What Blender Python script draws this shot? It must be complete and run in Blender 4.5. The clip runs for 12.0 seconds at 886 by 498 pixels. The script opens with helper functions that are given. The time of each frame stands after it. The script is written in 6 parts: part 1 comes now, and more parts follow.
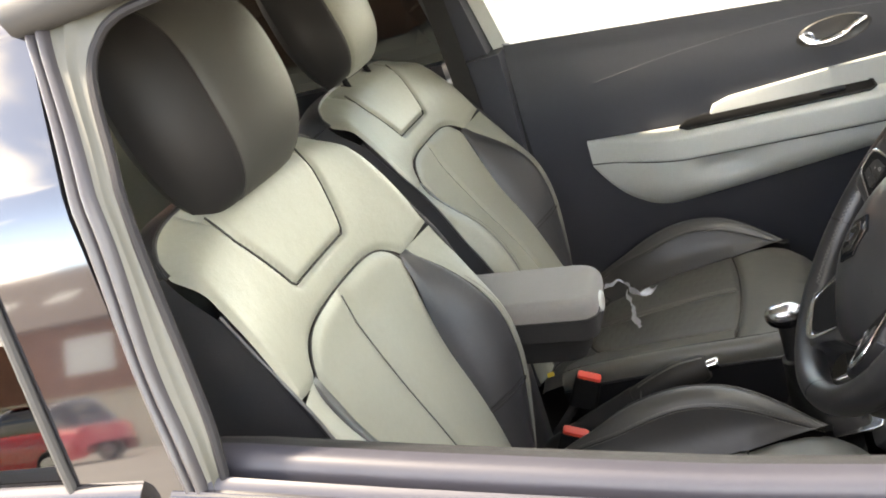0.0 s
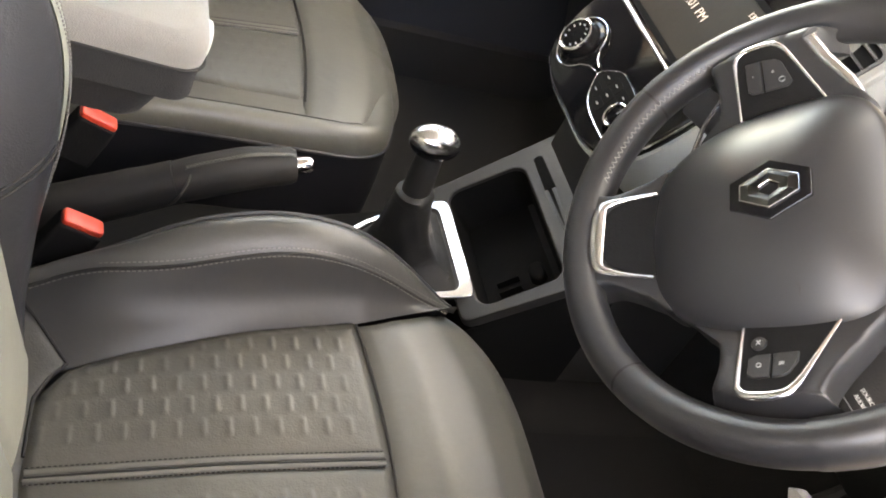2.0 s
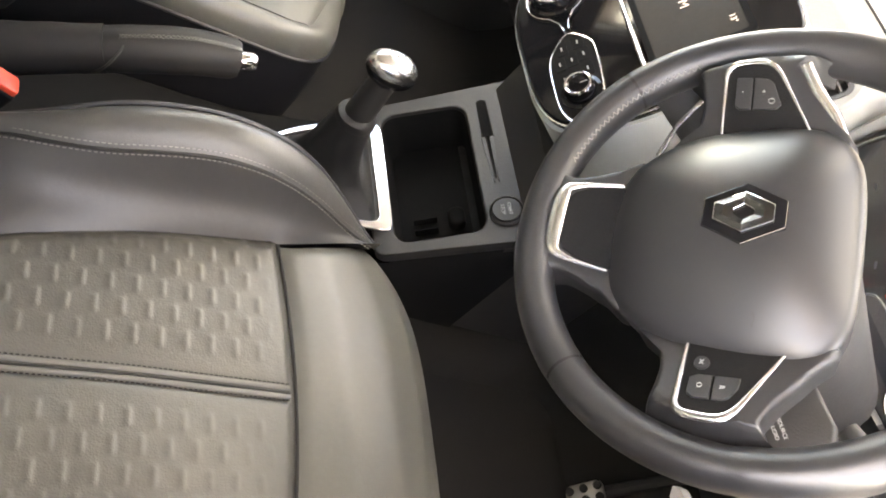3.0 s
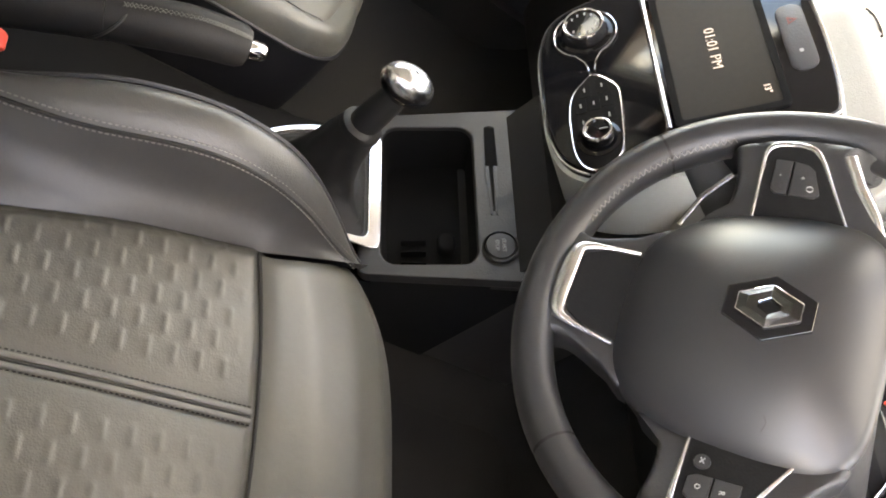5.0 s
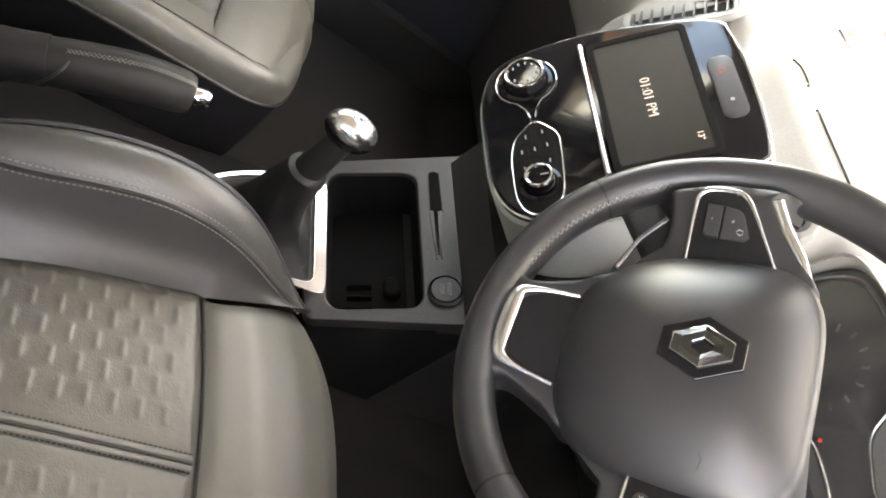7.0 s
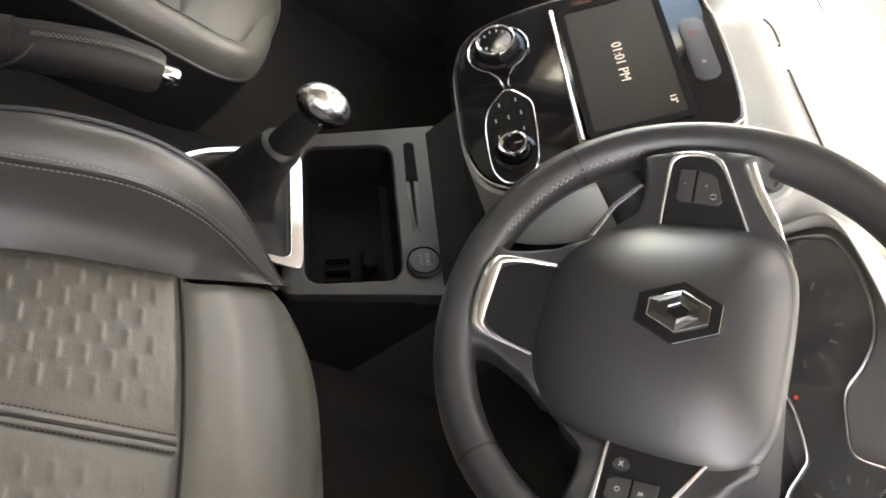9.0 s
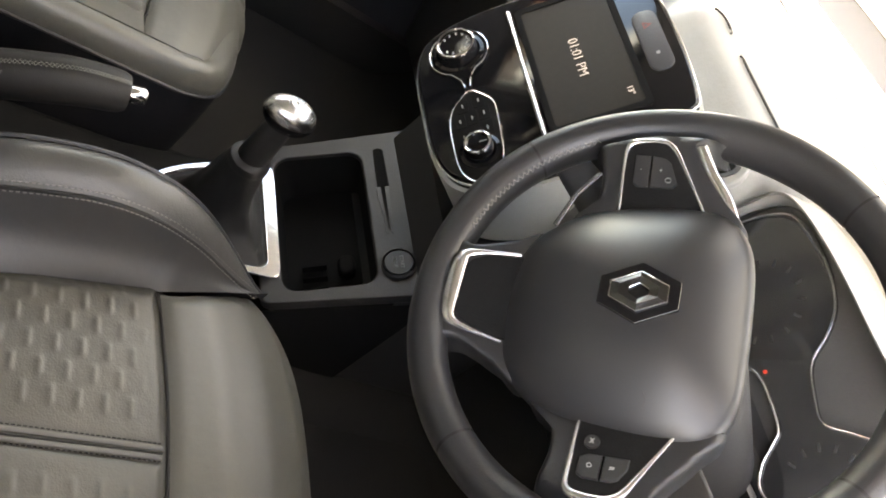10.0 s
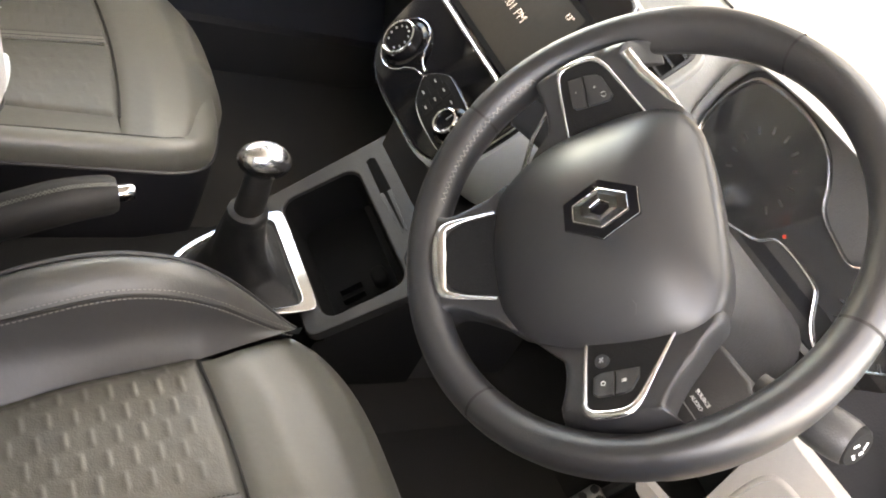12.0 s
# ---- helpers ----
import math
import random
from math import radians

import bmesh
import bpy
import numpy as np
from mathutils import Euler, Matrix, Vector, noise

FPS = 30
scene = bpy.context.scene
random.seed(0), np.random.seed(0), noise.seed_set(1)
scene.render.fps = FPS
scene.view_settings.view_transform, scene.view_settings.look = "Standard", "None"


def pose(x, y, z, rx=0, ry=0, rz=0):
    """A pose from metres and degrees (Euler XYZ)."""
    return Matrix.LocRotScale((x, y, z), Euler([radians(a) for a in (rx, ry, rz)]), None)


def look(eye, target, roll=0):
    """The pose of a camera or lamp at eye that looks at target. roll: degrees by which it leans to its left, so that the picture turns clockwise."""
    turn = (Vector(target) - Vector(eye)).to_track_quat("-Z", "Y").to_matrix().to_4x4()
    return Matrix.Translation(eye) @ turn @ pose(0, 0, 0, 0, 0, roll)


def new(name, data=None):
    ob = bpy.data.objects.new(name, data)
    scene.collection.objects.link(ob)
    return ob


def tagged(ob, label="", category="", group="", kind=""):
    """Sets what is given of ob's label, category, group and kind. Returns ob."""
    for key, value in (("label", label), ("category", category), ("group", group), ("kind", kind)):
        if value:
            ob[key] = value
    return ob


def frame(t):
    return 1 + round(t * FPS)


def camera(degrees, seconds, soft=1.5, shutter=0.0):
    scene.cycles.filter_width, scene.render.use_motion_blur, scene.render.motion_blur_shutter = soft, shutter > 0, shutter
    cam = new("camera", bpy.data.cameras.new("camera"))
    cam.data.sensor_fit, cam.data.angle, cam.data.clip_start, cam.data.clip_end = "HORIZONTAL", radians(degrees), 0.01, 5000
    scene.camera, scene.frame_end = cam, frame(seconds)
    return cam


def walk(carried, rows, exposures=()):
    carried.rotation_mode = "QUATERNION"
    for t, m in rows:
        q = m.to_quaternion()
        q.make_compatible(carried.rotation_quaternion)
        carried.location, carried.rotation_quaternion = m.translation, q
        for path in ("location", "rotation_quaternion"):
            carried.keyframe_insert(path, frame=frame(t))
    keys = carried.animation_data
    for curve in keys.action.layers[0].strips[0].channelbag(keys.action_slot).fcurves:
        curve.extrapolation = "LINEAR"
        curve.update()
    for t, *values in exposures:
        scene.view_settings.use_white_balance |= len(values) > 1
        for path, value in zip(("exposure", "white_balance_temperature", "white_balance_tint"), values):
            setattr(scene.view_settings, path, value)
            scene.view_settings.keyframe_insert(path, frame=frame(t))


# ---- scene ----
# ---- camera ----
cam = camera(51.90, 12.0, soft=1.9)
PATH = [
    (0, (-0.0675, -1.3206, 1.4224), (-0.3439, -0.6185, 1.1568), -18.81),
    (0.2, (-0.1182, -1.2930, 1.4036), (-0.3162, -0.5723, 1.1184), -13.02),
    (0.5, (-0.2342, -1.2079, 1.3788), (-0.2770, -0.4688, 1.0757), -7.01),
    (0.7, (-0.2965, -1.1498, 1.3934), (-0.2394, -0.4222, 1.0657), -3.07),
    (1, (-0.3544, -1.0442, 1.3466), (-0.1681, -0.3527, 0.9900), 4.18),
    (1.5, (-0.4112, -0.8751, 1.3006), (-0.1661, -0.2585, 0.8536), 16.18),
    (2, (-0.4588, -0.7738, 1.2775), (-0.1443, -0.2428, 0.7686), 27.73),
    (2.5, (-0.5114, -0.7386, 1.2635), (-0.1204, -0.2695, 0.7467), 39.68),
    (4.5, (-0.5192, -0.6538, 1.2122), (-0.0623, -0.2040, 0.7337), 57.50),
    (5, (-0.5171, -0.6553, 1.2126), (-0.0578, -0.2119, 0.7305), 57.85),
    (5.5, (-0.5232, -0.6599, 1.2185), (-0.0666, -0.1823, 0.7675), 56.04),
    (6, (-0.5226, -0.6632, 1.2219), (-0.0602, -0.1836, 0.7791), 55.94),
    (6.5, (-0.5185, -0.6637, 1.2221), (-0.0460, -0.1871, 0.7867), 56.68),
    (8.5, (-0.5161, -0.6496, 1.2236), (-0.0276, -0.1916, 0.7860), 56.89),
    (9, (-0.5182, -0.6579, 1.2271), (-0.0190, -0.2100, 0.7909), 56.74),
    (9.5, (-0.5164, -0.6676, 1.2324), (-0.0138, -0.2198, 0.8002), 55.70),
    (10, (-0.5186, -0.6800, 1.2435), (-0.0128, -0.2274, 0.8200), 53.36),
    (10.5, (-0.5164, -0.6871, 1.2648), (0.0175, -0.2560, 0.8535), 48.39),
    (11, (-0.5166, -0.7092, 1.2877), (0.0312, -0.3282, 0.8465), 41.52),
    (11.5, (-0.5028, -0.7210, 1.3064), (0.0025, -0.3183, 0.8348), 33.58),
    (12, (-0.4609, -0.7273, 1.3073), (-0.0194, -0.2601, 0.8311), 30.80),
]
walk(cam, [(t, look(e, g, r)) for t, e, g, r in PATH], exposures=[(0.0, 3.38, 8175, 13), (0.5, 3.11, 8175, 13), (1.0, 3.06, 8066, 13), (1.5, 3.0, 8393, 17), (2.0, 4.49, 8829, 17), (2.5, 5.02, 8938, 18), (4.5, 4.46, 8829, 17), (5.5, 4.62, 8720, 17), (6.5, 4.6, 8720, 17), (8.5, 4.34, 8720, 17), (9.5, 4.18, 8720, 16), (10.5, 4.01, 8611, 16), (11.5, 4.12, 8720, 17), (12.0, 4.47, 8829, 17)])

# ---- light ----
SUN_ELEVATION, SUN_AZIMUTH = 60.0, 183.0     # azimuth: degrees from straight ahead towards the car's left
world = bpy.data.worlds.new("world")
scene.world = world
world.use_nodes = True
wn = world.node_tree
wn.nodes.clear()
sky = wn.nodes.new("ShaderNodeTexSky")
sky.sky_type, sky.sun_disc = "NISHITA", False
sky.sun_elevation, sky.sun_rotation = radians(SUN_ELEVATION), radians(90 - SUN_AZIMUTH)
wback = wn.nodes.new("ShaderNodeBackground")
wback.inputs["Strength"].default_value = 0.13
wcoord = wn.nodes.new("ShaderNodeTexCoord")
wmap = wn.nodes.new("ShaderNodeMapping")
wmap.inputs["Scale"].default_value = (1.6, 1.6, 3.0)
wmap.inputs["Rotation"].default_value = (0, 0, radians(180))
wmap.inputs["Location"].default_value = (0.35, 0.8, 0.2)
wnoise = wn.nodes.new("ShaderNodeTexNoise")
wnoise.inputs["Scale"].default_value, wnoise.inputs["Detail"].default_value = 3.0, 8.0
wramp = wn.nodes.new("ShaderNodeValToRGB")
wramp.color_ramp.elements[0].position, wramp.color_ramp.elements[1].position = 0.51, 0.59
wmix = wn.nodes.new("ShaderNodeMix")
wmix.data_type = "RGBA"
wmix.inputs[7].default_value = (9.0, 8.95, 8.8, 1)
wout = wn.nodes.new("ShaderNodeOutputWorld")
wn.links.new(wcoord.outputs["Generated"], wmap.inputs["Vector"])
wn.links.new(wmap.outputs[0], wnoise.inputs["Vector"])
wn.links.new(wnoise.outputs[0], wramp.inputs[0])
wn.links.new(wramp.outputs[0], wmix.inputs[0])
wn.links.new(sky.outputs[0], wmix.inputs[6])
# hazy sky: brighter towards the horizon, all round
wsep = wn.nodes.new("ShaderNodeSeparateXYZ")
whaze = wn.nodes.new("ShaderNodeMapRange")
whaze.inputs["From Min"].default_value, whaze.inputs["From Max"].default_value = 0.0, 0.65
whaze.inputs["To Min"].default_value, whaze.inputs["To Max"].default_value = 2.2, 0.80
wmul = wn.nodes.new("ShaderNodeVectorMath")
wmul.operation = "SCALE"
wn.links.new(wcoord.outputs["Generated"], wsep.inputs[0])
wn.links.new(wsep.outputs[2], whaze.inputs[0])
wn.links.new(wmix.outputs[2], wmul.inputs[0])
wn.links.new(whaze.outputs[0], wmul.inputs["Scale"])
wn.links.new(wmul.outputs[0], wback.inputs["Color"])
wn.links.new(wback.outputs[0], wout.inputs["Surface"])
sun_dir = Vector((math.cos(radians(SUN_ELEVATION)) * math.cos(radians(SUN_AZIMUTH)),
                  math.cos(radians(SUN_ELEVATION)) * math.sin(radians(SUN_AZIMUTH)), math.sin(radians(SUN_ELEVATION))))
sun = new("sun", bpy.data.lights.new("sun", "SUN"))
sun.data.energy, sun.data.angle, sun.data.color = 2.8, radians(5), (1.0, 0.95, 0.87)
sun.matrix_world = look(sun_dir * 30, (0, 0, 0))


# ---- materials ----
def material(name, colour, rough=0.5, metal=0.0, bump=(), vary=0.12, vary_scale=6.0, coat=0.0, spec=0.5, sheen=0.0, scratch=0.0):
    """bump: rows of (kind, scale, strength, distance)."""
    m = bpy.data.materials.new(name)
    m.use_nodes = True
    nt = m.node_tree
    b = nt.nodes["Principled BSDF"]
    b.inputs["Roughness"].default_value, b.inputs["Metallic"].default_value = rough, metal
    b.inputs["Coat Weight"].default_value, b.inputs["Specular IOR Level"].default_value = coat, spec
    b.inputs["Coat Roughness"].default_value = 0.04
    b.inputs["Sheen Weight"].default_value = sheen
    co = nt.nodes.new("ShaderNodeTexCoord")
    big = nt.nodes.new("ShaderNodeTexNoise")
    big.inputs["Scale"].default_value, big.inputs["Detail"].default_value = vary_scale, 5
    fine = nt.nodes.new("ShaderNodeTexNoise")
    fine.inputs["Scale"].default_value, fine.inputs["Detail"].default_value = vary_scale * 28, 3
    add = nt.nodes.new("ShaderNodeMath")
    add.operation = "ADD"
    nt.links.new(co.outputs["Object"], big.inputs["Vector"])
    nt.links.new(co.outputs["Object"], fine.inputs["Vector"])
    half = nt.nodes.new("ShaderNodeMath")
    half.operation, half.inputs[1].default_value = "MULTIPLY", 0.45
    nt.links.new(fine.outputs[0], half.inputs[0])
    nt.links.new(big.outputs[0], add.inputs[0])
    nt.links.new(half.outputs[0], add.inputs[1])
    ramp = nt.nodes.new("ShaderNodeValToRGB")
    ramp.color_ramp.elements[0].position, ramp.color_ramp.elements[1].position = 0.42, 1.02
    ramp.color_ramp.elements[0].color = (*[c * (1 - vary) for c in colour], 1)
    ramp.color_ramp.elements[1].color = (*[min(1, c * (1 + vary)) for c in colour], 1)
    nt.links.new(add.outputs[0], ramp.inputs[0])
    nt.links.new(ramp.outputs[0], b.inputs["Base Color"])
    rr = nt.nodes.new("ShaderNodeMapRange")
    rr.inputs["From Min"].default_value, rr.inputs["From Max"].default_value = 0.4, 1.05
    rr.inputs["To Min"].default_value, rr.inputs["To Max"].default_value = max(0.02, rough * (0.9 - scratch)), min(1, rough * (1.12 + scratch))
    nt.links.new(add.outputs[0], rr.inputs[0])
    nt.links.new(rr.outputs[0], b.inputs["Roughness"])
    last = None
    for kind, scale, strength, distance in bump:
        if kind == "voronoi":
            tex = nt.nodes.new("ShaderNodeTexVoronoi")
            tex.feature = "F1"
        else:
            tex = nt.nodes.new("ShaderNodeTexNoise")
            tex.inputs["Detail"].default_value = 4
        tex.inputs["Scale"].default_value = scale
        nt.links.new(co.outputs["Object"], tex.inputs["Vector"])
        bp = nt.nodes.new("ShaderNodeBump")
        bp.inputs["Strength"].default_value, bp.inputs["Distance"].default_value = strength, distance
        if kind == "voronoi":
            bp.invert = True
        nt.links.new(tex.outputs[0], bp.inputs["Height"])
        if last:
            nt.links.new(last.outputs[0], bp.inputs["Normal"])
        last = bp
    if last:
        nt.links.new(last.outputs[0], b.inputs["Normal"])
    return m


LEATHER = (("voronoi", 600, 0.17, 0.0009), ("noise", 130, 0.10, 0.002), ("noise", 22, 0.26, 0.005))
SMOOTH = (("voronoi", 750, 0.09, 0.0006), ("noise", 18, 0.22, 0.006))
FINE = (("voronoi", 700, 0.12, 0.0006),)
M_LEATHER = material("grey_leather", (0.242, 0.246, 0.206), 0.44, bump=LEATHER, vary=0.10)
# cushion front and insert: darker than the backrest, their shade is in the colour
M_LEATHER_SEAT = material("shaded_seat_leather", (0.092, 0.089, 0.0765), 0.38, bump=SMOOTH, vary=0.10, spec=0.65)
M_LEATHER_INSERT = material("shaded_embossed_leather", (0.071, 0.068, 0.059), 0.42, bump=LEATHER, vary=0.12, spec=0.6)
M_LEATHER_DARK = material("charcoal_leather", (0.0235, 0.024, 0.0265), 0.40, bump=LEATHER, vary=0.14, spec=0.5)
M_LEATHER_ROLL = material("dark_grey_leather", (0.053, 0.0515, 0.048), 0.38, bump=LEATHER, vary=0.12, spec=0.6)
# driver's headrest: the grey leather with the roof's shade put into its colour
M_LEATHER_HEAD_SHADED = material("shaded_headrest_leather", (0.040, 0.0405, 0.0365), 0.55, bump=FINE, vary=0.06, spec=0.35)
M_LEATHER_WING = material("black_headrest_leather", (0.0135, 0.013, 0.0135), 0.55, bump=FINE, vary=0.08, spec=0.25)
M_LEATHER_FACE = material("bolster_grey_leather", (0.037, 0.036, 0.035), 0.40, bump=SMOOTH, vary=0.12, spec=0.55)
M_LEATHER_WHEEL = material("black_wheel_leather", (0.015, 0.015, 0.016), 0.38, bump=(("voronoi", 800, 0.14, 0.0006),), vary=0.18, spec=0.58)
M_FABRIC = material("charcoal_cloth", (0.013, 0.0125, 0.0125), 0.85, bump=(("voronoi", 900, 0.5, 0.001),), sheen=0.03)
M_ARM = material("taupe_cloth", (0.195, 0.182, 0.165), 0.75, bump=(("voronoi", 800, 0.4, 0.001),), sheen=0.2)
GRAIN = (("voronoi", 520, 0.22, 0.0008),)
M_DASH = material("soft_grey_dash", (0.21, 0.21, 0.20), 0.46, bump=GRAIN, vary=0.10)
M_PLASTIC = material("black_grained_plastic", (0.026, 0.0255, 0.0255), 0.45, bump=GRAIN, vary=0.15)
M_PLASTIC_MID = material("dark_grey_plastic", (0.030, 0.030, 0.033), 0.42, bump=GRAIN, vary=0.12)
M_CONSOLE = material("console_grey_plastic", (0.0235, 0.0235, 0.0245), 0.45, bump=GRAIN, vary=0.12)
M_LEATHER_GRIP = material("handbrake_leather", (0.020, 0.019, 0.018), 0.55, bump=FINE, vary=0.1, spec=0.3)
M_PAD = material("satin_airbag_cover", (0.0175, 0.0175, 0.0185), 0.37, bump=(("voronoi", 900, 0.06, 0.0004),), vary=0.06, spec=0.46)
M_IVORY = material("ivory_plastic", (0.47, 0.490, 0.465), 0.42, bump=(("voronoi", 500, 0.12, 0.0006),), vary=0.06)
# same ivory for the switch panel, its warmer, dimmer light put into the colour
M_IVORY_WARM_CAST = material("warm_cast_ivory_plastic", (0.33, 0.315, 0.29), 0.40, bump=(("voronoi", 500, 0.12, 0.0006),), vary=0.07)
M_PIANO = material("piano_black", (0.006, 0.006, 0.007), 0.08, coat=0.0, spec=0.34, vary=0.2, scratch=0.3)
M_CHROME = material("chrome", (0.78, 0.78, 0.79), 0.09, 1.0, vary=0.05, scratch=0.3)
# emblem chrome, with the dark interior's reflection put into its colour
M_EMBLEM = material("chrome_with_dark_reflection", (0.075, 0.075, 0.078), 0.22, 1.0, vary=0.05)
M_SATIN = material("satin_chrome", (0.62, 0.62, 0.63), 0.24, 1.0, vary=0.05)
M_RUBBER = material("black_rubber", (0.018, 0.018, 0.018), 0.7, vary=0.2)
M_FRAME = material("grey_door_frame", (0.026, 0.026, 0.034), 0.40, vary=0.08, spec=0.35)
M_FRAME_SATIN = material("satin_grey_frame", (0.032, 0.0305, 0.035), 0.34, vary=0.06, spec=0.5)
M_CAP = material("matt_door_cap", (0.012, 0.012, 0.014), 0.65, bump=(("voronoi", 520, 0.2, 0.0008),), vary=0.15, spec=0.2)
M_CHANNEL = material("pale_channel_rubber", (0.057, 0.0585, 0.050), 0.5, vary=0.1)
M_CARPET = material("black_carpet", (0.016, 0.0155, 0.015), 0.95, bump=(("noise", 700, 0.8, 0.003),), vary=0.3)
M_HEADLINER = material("pale_headliner", (0.52, 0.51, 0.49), 0.9, bump=(("noise", 600, 0.3, 0.001),), vary=0.05)
M_RED = material("red_plastic", (0.62, 0.055, 0.030), 0.38, vary=0.08)
M_PAINT = material("white_car_paint", (0.80, 0.80, 0.80), 0.22, coat=1.0, vary=0.03)
M_GLOSS = material("gloss_black_trim", (0.008, 0.008, 0.010), 0.05, coat=1.0, vary=0.2)
M_WHITE = material("white_print", (0.72, 0.72, 0.70), 0.5, vary=0.03)
M_THREAD = material("pale_thread", (0.145, 0.139, 0.128), 0.7, vary=0.1)
M_THREAD_DARK = material("dark_seam", (0.018, 0.017, 0.016), 0.8, vary=0.1)
M_MARK = material("dim_print", (0.30, 0.30, 0.29), 0.5, vary=0.03)
M_TRAY = material("matt_black_tray", (0.010, 0.010, 0.010), 0.8, bump=GRAIN, vary=0.2, spec=0.06)
M_GAITER = material("black_gaiter_leather", (0.012, 0.012, 0.012), 0.55, bump=LEATHER, vary=0.2)
M_PAPER = material("white_tissue", (0.74, 0.75, 0.80), 0.6, vary=0.06)
M_STEEL = material("brushed_steel", (0.55, 0.54, 0.53), 0.32, 1.0, vary=0.08)
M_YELLOW = material("yellow_tag", (0.62, 0.44, 0.03), 0.5, vary=0.06)


def glass_material(name, tint=(0.9, 0.94, 0.92), weight=0.9):
    m = bpy.data.materials.new(name)
    m.use_nodes = True
    nt = m.node_tree
    nt.nodes.clear()
    tr, gl, mx = nt.nodes.new("ShaderNodeBsdfTransparent"), nt.nodes.new("ShaderNodeBsdfGlossy"), nt.nodes.new("ShaderNodeMixShader")
    fr, out = nt.nodes.new("ShaderNodeFresnel"), nt.nodes.new("ShaderNodeOutputMaterial")
    tr.inputs[0].default_value = (*tint, 1)
    gl.inputs["Roughness"].default_value = 0.01
    fr.inputs[0].default_value = 1.5
    nt.links.new(fr.outputs[0], mx.inputs[0])
    nt.links.new(tr.outputs[0], mx.inputs[1])
    nt.links.new(gl.outputs[0], mx.inputs[2])
    nt.links.new(mx.outputs[0], out.inputs[0])
    return m


M_GLASS = glass_material("clear_car_glass")
M_GLASS_DARK = glass_material("tinted_car_glass", (0.10, 0.11, 0.11))


def glow_material(name, colour, strength):
    m = bpy.data.materials.new(name)
    m.use_nodes = True
    b = m.node_tree.nodes["Principled BSDF"]
    b.inputs["Base Color"].default_value = (*[c * 0.2 for c in colour], 1)
    b.inputs["Emission Color"].default_value = (*colour, 1)
    b.inputs["Emission Strength"].default_value = strength
    return m


M_DIAL = material("dim_dial_print", (0.055, 0.054, 0.052), 0.5, vary=0.1)
# bowl and lens bases are lightened to stand in for veiling glare
M_BOWL = material("glare_greyed_cluster_bowl", (0.075, 0.074, 0.072), 0.5, bump=GRAIN, vary=0.1)
M_LENS = material("instrument_lens", (0.026, 0.026, 0.026), 0.12, spec=0.9, coat=0.4, vary=0.08)
M_LCD_TEXT = glow_material("lit_screen_digits", (1.0, 0.92, 0.85), 0.06)
M_RED_DIM = material("dull_red_print", (0.16, 0.025, 0.018), 0.5, vary=0.05)
M_LCD = material("dark_screen", (0.026, 0.0215, 0.016), 0.30, spec=0.08, vary=0.1)
M_TRIM = material("blue_black_door_trim", (0.030, 0.032, 0.040), 0.5, bump=GRAIN, vary=0.12)


# ---- building helpers ----
BASE = {}


def thing(name, at, label, category, group="", kind=""):
    ob = new(name)
    ob.empty_display_size = 0.05
    ob.location = at
    BASE[ob] = Vector(at)
    return tagged(ob, label, category, group, kind)


def part(name, geo, mat, parent, label="", smooth=True, kind=""):
    """geo: (verts, faces) in world places, or a bmesh; linked as one mesh under parent."""
    base = BASE[parent]
    me = bpy.data.meshes.new(name)
    if isinstance(geo, bmesh.types.BMesh):
        bmesh.ops.translate(geo, verts=geo.verts, vec=-base)
        geo.to_mesh(me)
        geo.free()
    else:
        verts, faces = geo
        me.from_pydata([tuple(Vector(v) - base) for v in verts], [], faces)
        me.update()
    me.materials.append(mat)
    if smooth:
        me.shade_smooth()
        me.set_sharp_from_angle(angle=radians(42))
    ob = new(name, me)
    ob.parent = parent
    BASE[ob] = base
    return tagged(ob, label, kind=kind)


def soft(ob, width=0.002, segments=2, angle=35):
    md = ob.modifiers.new("bevel", "BEVEL")
    md.width, md.segments, md.limit_method, md.angle_limit = width, segments, "ANGLE", radians(angle)
    md.harden_normals = True
    return ob


def join(*geos):
    verts, faces = [], []
    for v, f in geos:
        n = len(verts)
        verts += list(v)
        faces += [tuple(i + n for i in q) for q in f]
    return verts, faces


def flipped(geo):
    return geo[0], [tuple(reversed(q)) for q in geo[1]]


def surf(fn, nu, nv, wrap_u=False, wrap_v=False):
    """A grid over fn(u, v), u and v from 0 to 1."""
    cu, cv = nu + (not wrap_u), nv + (not wrap_v)
    verts = [Vector(fn(i / nu, j / nv)) for i in range(cu) for j in range(cv)]
    faces = [(i * cv + j, ((i + 1) % cu) * cv + j, ((i + 1) % cu) * cv + (j + 1) % cv, i * cv + (j + 1) % cv)
             for i in range(nu) for j in range(nv)]
    return verts, faces


def curve_at(pts, t):
    """Catmull-Rom through pts, t from 0 to 1."""
    n = len(pts) - 1
    s = min(max(t, 0), 1) * n
    i = min(int(s), n - 1)
    f = s - i
    p = [Vector(pts[min(max(k, 0), n)]) for k in (i - 1, i, i + 1, i + 2)]
    return 0.5 * (2 * p[1] + (p[2] - p[0]) * f + (2 * p[0] - 5 * p[1] + 4 * p[2] - p[3]) * f * f + (3 * p[1] - p[0] - 3 * p[2] + p[3]) * f ** 3)


